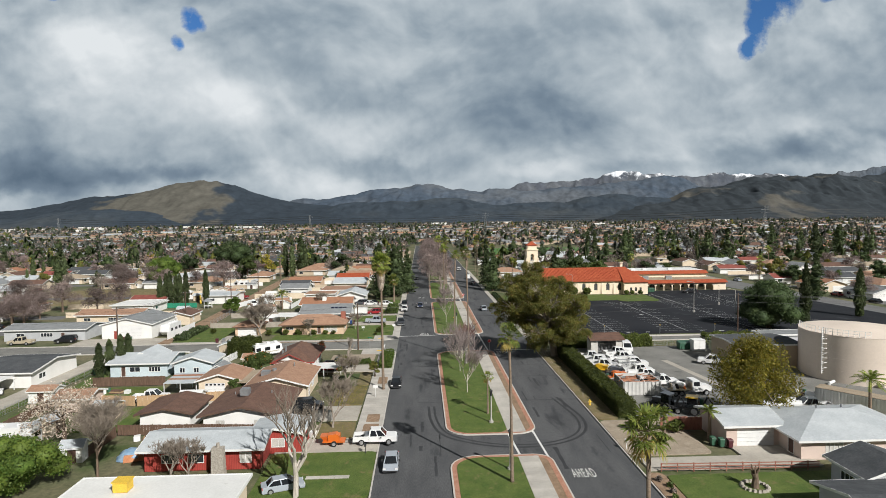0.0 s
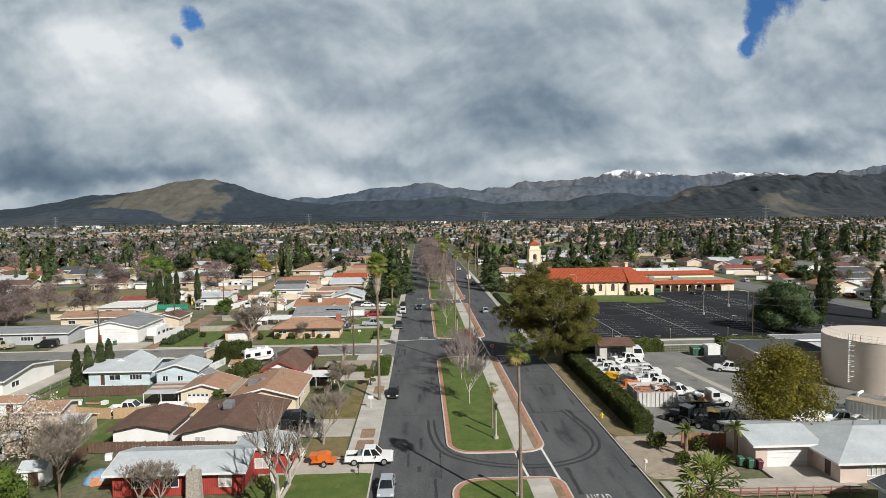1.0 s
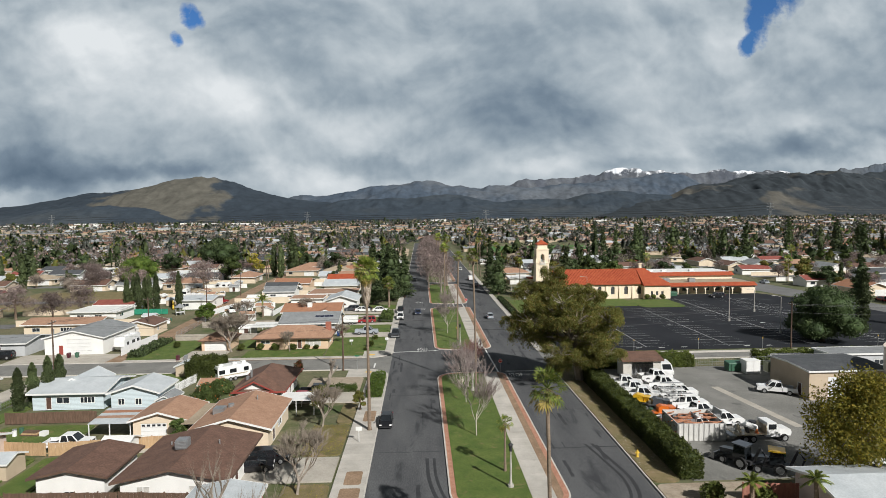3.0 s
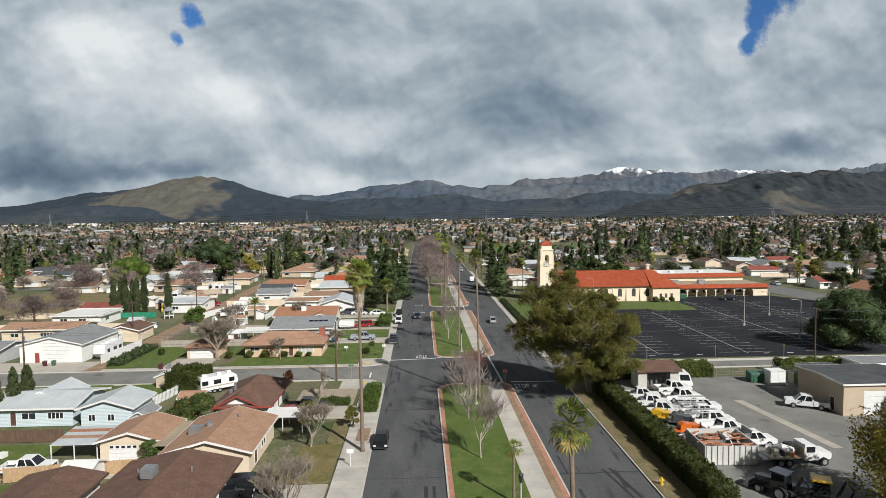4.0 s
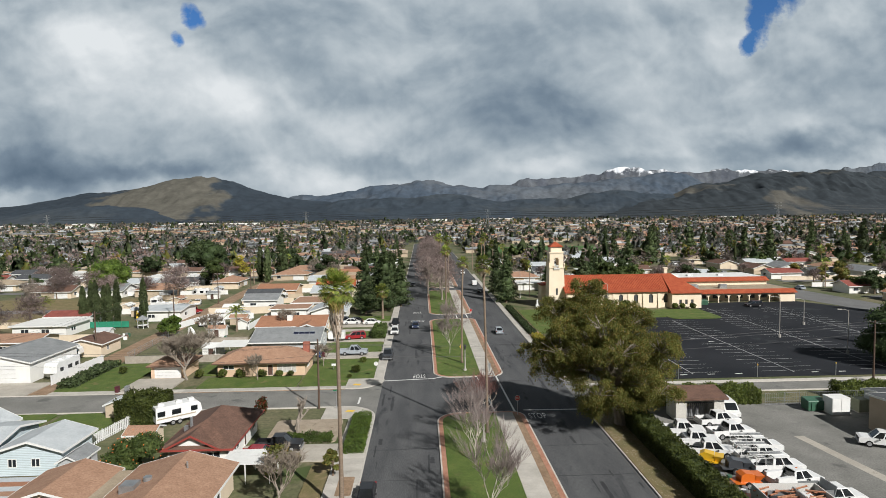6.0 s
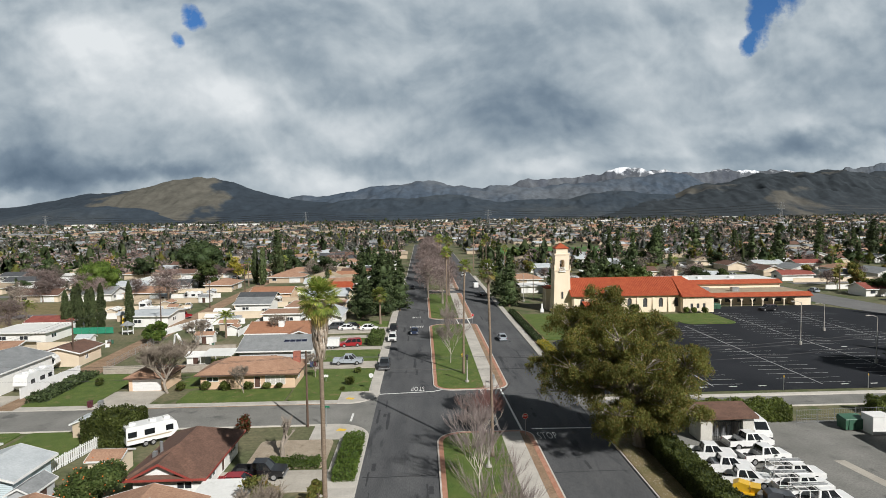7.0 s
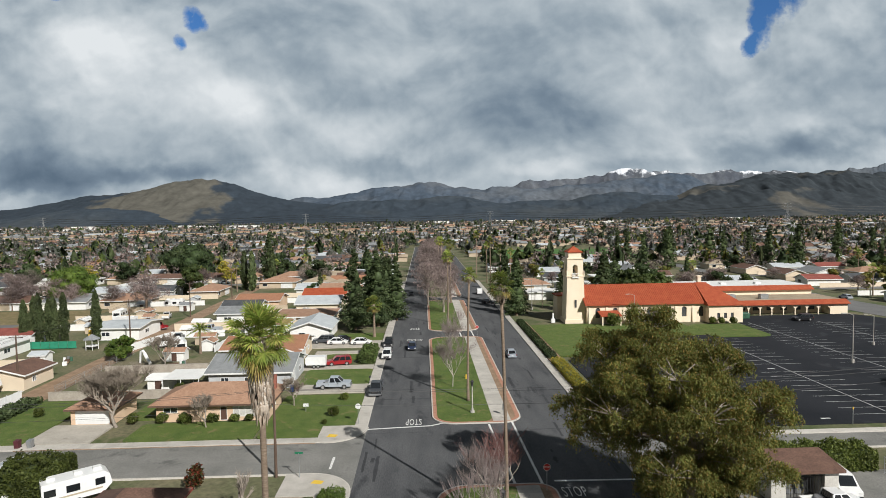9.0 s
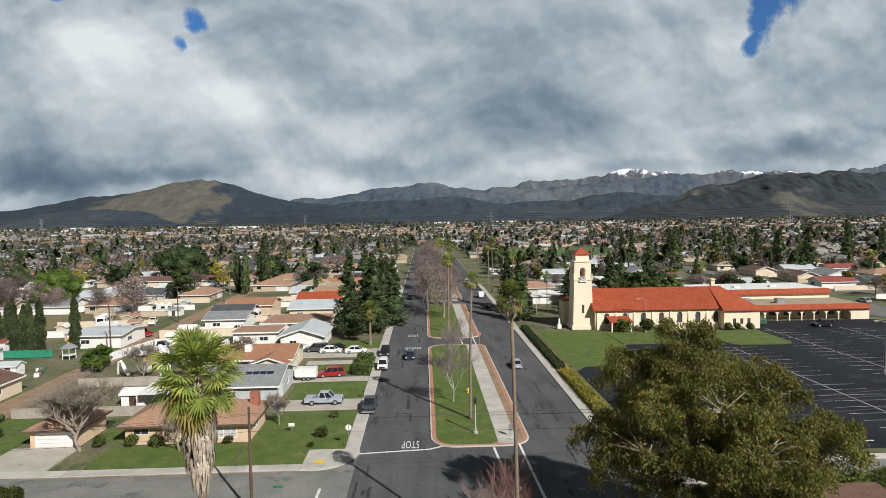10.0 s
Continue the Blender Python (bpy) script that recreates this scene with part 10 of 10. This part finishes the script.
# far town and woods, out to the hills: too many to count
def far_field():
    rg = np.random.default_rng(9)
    hv, hf, rv, rf = {}, {}, {}, {}
    tones = ["tanbrown", "grey", "orange", "gravel", "lightgrey", "brown", "dark"]
    geos = {t: Geo() for t in tones}
    walls = Geo()
    for k in range(3000):
        y = 415 * (2600 / 415) ** rg.random()
        x = rg.uniform(-0.86, 0.90) * (y + 60)
        if 50 < x < 160 and 440 < y < 570:
            continue
        if -12 < x < 36 and y < 660:
            continue
        w, d, h = rg.uniform(9, 16), rg.uniform(8, 11), 2.8
        if y > 1000:
            w, d, h = w * 1.35, d * 1.3, rg.uniform(3.0, 6.0)
        a, b = x - w / 2, x + w / 2
        c, e = y - d / 2, y + d / 2
        walls.box(a, c, -0.1, b, e, h)
        g = geos[tones[int(rg.choice(7, p=[0.12, 0.30, 0.03, 0.10, 0.08, 0.19, 0.18]))]]
        r = h + rg.uniform(1.2, 2.2)
        g.add([(a - 0.5, c - 0.5, h), (b + 0.5, c - 0.5, h), (b + 0.5, e + 0.5, h), (a - 0.5, e + 0.5, h), (a - 0.5, y, r), (b + 0.5, y, r)], [(0, 1, 5, 4), (2, 3, 4, 5), (3, 0, 4), (1, 2, 5), (0, 3, 2, 1)])
    # long pale warehouses on the valley floor
    big = Geo()
    for k in range(13):
        y = rg.uniform(1700, 2700)
        x = rg.uniform(-0.8, 0.75) * y if k % 3 else rg.uniform(-0.72, -0.1) * y
        w, d = rg.uniform(30, 150), rg.uniform(20, 50)
        big.box(x - w / 2, y - d / 2, 0, x + w / 2, y + d / 2, rg.uniform(6, 11))
    tagged(part("distant_houses", walls, STUCCO["tan"]), "countless pale houses of the distant town", "houses", kind="stuff")
    for t in tones:
        tagged(part("distant_roofs", geos[t], ROOFS[t]), "countless roofs of the distant town", "roofs", kind="stuff")
    tagged(part("distant_warehouses", big, STUCCO["white"]), "pale warehouses on the valley floor", "warehouses", kind="stuff")
    for leaf, n, tall in (("dark", 2300, 1.0), ("mid", 700, 0.9), ("grey", 3400, 0.95), ("mauve", 2300, 0.95), ("cypress", 420, 1.6), ("olive", 900, 0.9), ("conifer", 380, 1.35), ("valley", 9500, 0.85)):
        y = (345 if leaf != "valley" else 430) * (3000 / (345 if leaf != "valley" else 430)) ** (rg.random(n) ** (0.8 if leaf == "valley" else 1.15))
        x = rg.uniform(-0.9, 0.95, n) * (y + 60)
        keep = ~((x > 52) & (x < 160) & (y > 440) & (y < 570)) & ~((x > -12) & (x < 36) & (y < 650)) & ~((x > 122) & (x < 152) & (y < 420))
        # groves and gaps
        keep &= np.sin(x * 0.021 + 1.3 * np.sin(y * 0.009)) * np.sin(y * 0.013 + 0.8 * np.sin(x * 0.017)) + rg.uniform(-0.9, 0.75, n) < 0.55
        cards = []
        for y0, y1, count, small in ((345, 620, 34, 0.66), (620, 1100, 16, 0.92), (1100, 3000, 8, 1.35)):
            pick = keep & (y >= y0) & (y < y1)
            px, py = x[pick], y[pick]
            m = len(px)
            if leaf == "cypress":
                h, w = rg.uniform(9, 16, m), rg.uniform(1.4, 2.6, m)
            else:
                h, w = (4 + 10 * rg.random(m) ** 1.6) * tall, 4 + 8 * rg.random(m) ** 1.5
            grow = np.clip(py / 1300, 0.9, 1.6)
            h, w = h * np.minimum(grow, 1.25), w * grow
            if leaf not in ("grey", "mauve") and m:
                tips = np.array([(1, 0, 0), (0, 1, 0), (-1, 0, 0), (0, -1, 0), (0, 0, 1), (0, 0, -1)]) + rg.normal(0, 0.12, (m, 6, 3))
                core = np.stack([px, py, h * 0.52], 1)[:, None, :] + tips * np.stack([w * 0.40, w * 0.40, h * 0.42], 1)[:, None, :]
                sides = np.array([(4, 0, 5, 1), (4, 1, 5, 2), (4, 2, 5, 3), (4, 3, 5, 0)])
                cards.append((core.reshape(-1, 3), (sides[None] + 6 * np.arange(m)[:, None, None]).reshape(-1, 4)))
            for _ in range(count):
                d = rg.normal(size=(m, 3))
                d /= np.linalg.norm(d, axis=1, keepdims=True)
                p = np.stack([px, py, h * 0.55], 1) + d * np.stack([w * 0.42, w * 0.42, h * 0.42], 1) * rg.uniform(0.6, 1.1, (m, 1))
                q = rg.normal(size=(m, 2, 3))
                q /= np.linalg.norm(q, axis=2, keepdims=True)
                k = rg.uniform(0.14, 0.26, (m, 1)) * small * np.sqrt(w * np.minimum(w, h * 0.5))[:, None]
                u, v = q[:, 0] * k, q[:, 1] * k
                cards.append((np.stack([p - u, p - v, p + u, p + v], 1).reshape(-1, 3), np.arange(4 * m).reshape(-1, 4)))
        ob = new("distant_trees", np_mesh("distant_trees", cards, LEAF[leaf]))
        tagged(ob, "countless trees of the distant town and valley", "trees", kind="stuff")


far_field()

# ---- hills and mountains ----
# grass, brush: pale and dark tones, which also carry painted sun, cloud shade, haze
def hill_material(name, grass, brush, snow=None, patch=0.004, edge=0.5, soft=0.05, bare=None):
    m = bpy.data.materials.new(name)
    m.use_nodes = True
    add, link, maths, noise_at, ramp, mix = nodes_of(m.node_tree)
    out, bsdf = add("ShaderNodeOutputMaterial"), add("ShaderNodeBsdfPrincipled", Roughness=0.95)
    bsdf.inputs["Specular IOR Level"].default_value = 0.1
    link(bsdf.outputs[0], out.inputs[0])
    at = add("ShaderNodeNewGeometry").outputs["Position"]
    cover = noise_at(at, patch, 5.0, 0.6, 0.3)
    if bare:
        # a sun patch is coloured onto one flank; brush with painted cloud shade elsewhere
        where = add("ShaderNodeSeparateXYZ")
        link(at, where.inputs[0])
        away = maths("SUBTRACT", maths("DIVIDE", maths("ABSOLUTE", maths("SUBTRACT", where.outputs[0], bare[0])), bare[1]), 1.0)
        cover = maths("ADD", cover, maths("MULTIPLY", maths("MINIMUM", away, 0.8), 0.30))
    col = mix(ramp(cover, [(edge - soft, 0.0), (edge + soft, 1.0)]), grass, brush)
    col = mix(1.0, col, ramp(noise_at(at, 0.02, 8.0, 0.7), [(0.3, 0.72), (0.7, 1.26)]), "MULTIPLY")
    if snow:
        split = add("ShaderNodeSeparateXYZ")
        link(at, split.inputs[0])
        line = maths("ADD", maths("DIVIDE", maths("SUBTRACT", split.outputs[2], snow), 90.0), maths("MULTIPLY", maths("SUBTRACT", noise_at(at, 0.012, 6.0, 0.65), 0.5), 3.2))
        col = mix(ramp(line, [(0.0, 0.0), (0.35, 1.0)]), col, (0.72, 0.75, 0.80))
    link(col, bsdf.inputs["Base Color"])
    return m


def ridge(name, label, mat, profile_pts, dist, depth, seed, rough=0.16, nx=360, ny=40):
    """A range of hills: its crest runs through (x, height) at that distance; slopes fall off to both sides with gullies."""
    xs = np.linspace(profile_pts[0][0], profile_pts[-1][0], nx)
    crest = np.interp(xs, [p[0] for p in profile_pts], [p[1] for p in profile_pts])
    k = np.ones(5) / 5
    crest = np.convolve(np.pad(crest, 2, mode="edge"), k, mode="valid")
    g = Geo()
    v = []
    for j in range(ny):
        t = j / (ny - 1) * 1.35
        shape = (1 - abs(1 - t) ** 1.15) if t <= 1 else 1 - ((t - 1) / 0.35) * 0.5
        for i, x in enumerate(xs):
            y = dist - depth + depth * t
            n1 = noise.fractal(Vector((x * 0.0030 + seed, y * 0.0030, seed)), 1.0, 2.0, 6)
            n2 = abs(noise.fractal(Vector((x * 0.0075 + seed, y * 0.0055, 3 + seed)), 0.9, 2.1, 5))
            z = crest[i] * max(shape, 0) * (1 + rough * n1 - rough * 1.1 * n2 * min(1, 2.2 * abs(1 - t) + 0.25)) - 3
            v.append((x * (1 - (1 - t) * 0.05), y, z))
    f = [(j * nx + i, j * nx + i + 1, (j + 1) * nx + i + 1, (j + 1) * nx + i) for j in range(ny - 1) for i in range(nx - 1)]
    g.add(v, f)
    return structure(name, g, mat, label, "hills", smooth=True)


# the last pair places the painted sun patch: its middle and half width in x
SUN_PATCH_HILL = hill_material("chaparral_hills", (0.102, 0.098, 0.084), (0.034, 0.045, 0.058), None, 0.0016, 0.48, 0.03, (-1480.0, 330.0))
# foothill brush, its tones shifted to blue to paint in distance haze
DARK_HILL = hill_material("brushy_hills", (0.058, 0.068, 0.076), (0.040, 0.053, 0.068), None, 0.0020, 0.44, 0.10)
# pale slopes and scrub, with sun patches and cloud shade painted into the two tones
EAST_HILL = hill_material("scrubby_hills", (0.100, 0.096, 0.084), (0.038, 0.046, 0.053), None, 0.0024, 0.42, 0.04)
# far and snowy ranges: aerial haze is mixed into both ground tones as blue-grey
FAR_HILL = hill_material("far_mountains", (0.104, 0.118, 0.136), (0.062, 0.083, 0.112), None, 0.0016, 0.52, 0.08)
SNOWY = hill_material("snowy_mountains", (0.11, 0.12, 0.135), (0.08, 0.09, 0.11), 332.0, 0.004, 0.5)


def silhouette(points, dist):
    """(degrees east of north, degrees up) along a crest to x and height at that distance."""
    return [(dist * math.tan(radians(a)), 29.0 + dist / math.cos(radians(a)) * math.tan(radians(e))) for a, e in points]


ridge("hills_west", "long bare brown hill west of the valley", SUN_PATCH_HILL, silhouette([(-44, 0.2), (-34.8, 0.97), (-30.3, 1.65), (-25.3, 2.68), (-22.6, 3.15), (-20.0, 3.65), (-18.0, 3.31), (-16.0, 2.7), (-13.0, 1.81), (-9.9, 1.42), (-5.7, 1.07), (-2.4, 0.49), (0.9, -0.5)], 3600), 3600, 700, 1.3)
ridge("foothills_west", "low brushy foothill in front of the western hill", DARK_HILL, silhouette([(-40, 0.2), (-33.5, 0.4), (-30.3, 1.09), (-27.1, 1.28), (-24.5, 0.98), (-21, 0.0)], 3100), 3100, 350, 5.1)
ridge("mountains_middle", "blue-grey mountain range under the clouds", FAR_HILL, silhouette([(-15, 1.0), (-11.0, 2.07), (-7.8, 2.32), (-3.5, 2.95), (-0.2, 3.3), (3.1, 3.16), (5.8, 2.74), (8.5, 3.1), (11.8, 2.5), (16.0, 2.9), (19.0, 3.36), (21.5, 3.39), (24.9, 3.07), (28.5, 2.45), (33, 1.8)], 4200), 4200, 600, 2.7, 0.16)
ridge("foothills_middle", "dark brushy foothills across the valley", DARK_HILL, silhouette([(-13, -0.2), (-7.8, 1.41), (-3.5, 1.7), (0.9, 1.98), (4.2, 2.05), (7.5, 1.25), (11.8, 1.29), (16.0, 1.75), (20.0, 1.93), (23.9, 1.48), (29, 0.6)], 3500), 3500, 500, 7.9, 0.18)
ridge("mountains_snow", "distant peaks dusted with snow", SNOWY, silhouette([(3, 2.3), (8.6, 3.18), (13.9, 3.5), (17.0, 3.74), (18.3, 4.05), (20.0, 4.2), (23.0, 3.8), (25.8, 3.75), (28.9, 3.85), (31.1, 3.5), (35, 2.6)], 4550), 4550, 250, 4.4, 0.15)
ridge("hills_east", "brushy brown hills east of the valley", EAST_HILL, silhouette([(15, 0.2), (19.0, 1.27), (23.0, 1.86), (25.8, 2.54), (28.5, 3.18), (31.1, 3.22), (33.5, 3.39), (34.8, 3.65), (36.6, 3.27), (38.1, 3.28), (40.2, 3.29), (46, 2.6)], 3500), 3500, 800, 9.2, 0.2)
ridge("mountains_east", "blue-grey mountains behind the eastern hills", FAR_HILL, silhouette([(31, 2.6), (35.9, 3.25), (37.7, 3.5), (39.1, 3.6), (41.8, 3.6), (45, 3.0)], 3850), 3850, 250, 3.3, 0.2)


def pylon(x, y, h):
    c = root("pylon", x, y, 0, 0, "steel lattice power pylon far across the town", "pylon", "far pylons")
    g = Geo()
    for s in (-1, 1):
        for t in (-1, 1):
            g.tube([(s * 4, t * 4, 0), (s * 1.2, t * 1.2, h * 0.7), (s * 0.4, t * 0.4, h)], 0.22, 4)
    for k in range(8):
        z0, z1 = h * 0.7 * k / 8, h * 0.7 * (k + 1) / 8
        w0, w1 = 4 - 2.8 * k / 8, 4 - 2.8 * (k + 1) / 8
        for t in (-1, 1):
            g.tube([(-w0, t * w0, z0), (w1, t * w1, z1)], 0.12, 3), g.tube([(w0, t * w0, z0), (-w1, t * w1, z1)], 0.12, 3)
    part("lattice", g, METAL, c)
    for z in (0.72, 0.84, 0.95):
        part("arm", Geo().tube([(-8 + 4 * (z - 0.7), 0, h * z), (8 - 4 * (z - 0.7), 0, h * z)], 0.25, 4), METAL, c)
    return c


PYL = [(705.0, 1180.0, 46.0), (1500.0, 1420.0, 46.0), (150.0, 930.0 + 420, 40.0), (-260.0, 1400.0, 40.0), (-900.0, 1500.0, 40.0)]
for x, y, h in PYL:
    pylon(x, y, h)
for (ax, ay, ah), (bx, by, bh) in ((PYL[0], PYL[1]), (PYL[0], PYL[2]), (PYL[2], PYL[3]), (PYL[3], PYL[4])):
    for z in (0.72, 0.84, 0.95):
        for s in (-7, 7):
            cable((ax + s, ay, ah * z), (bx + s, by, bh * z), 9.0, 0.2)
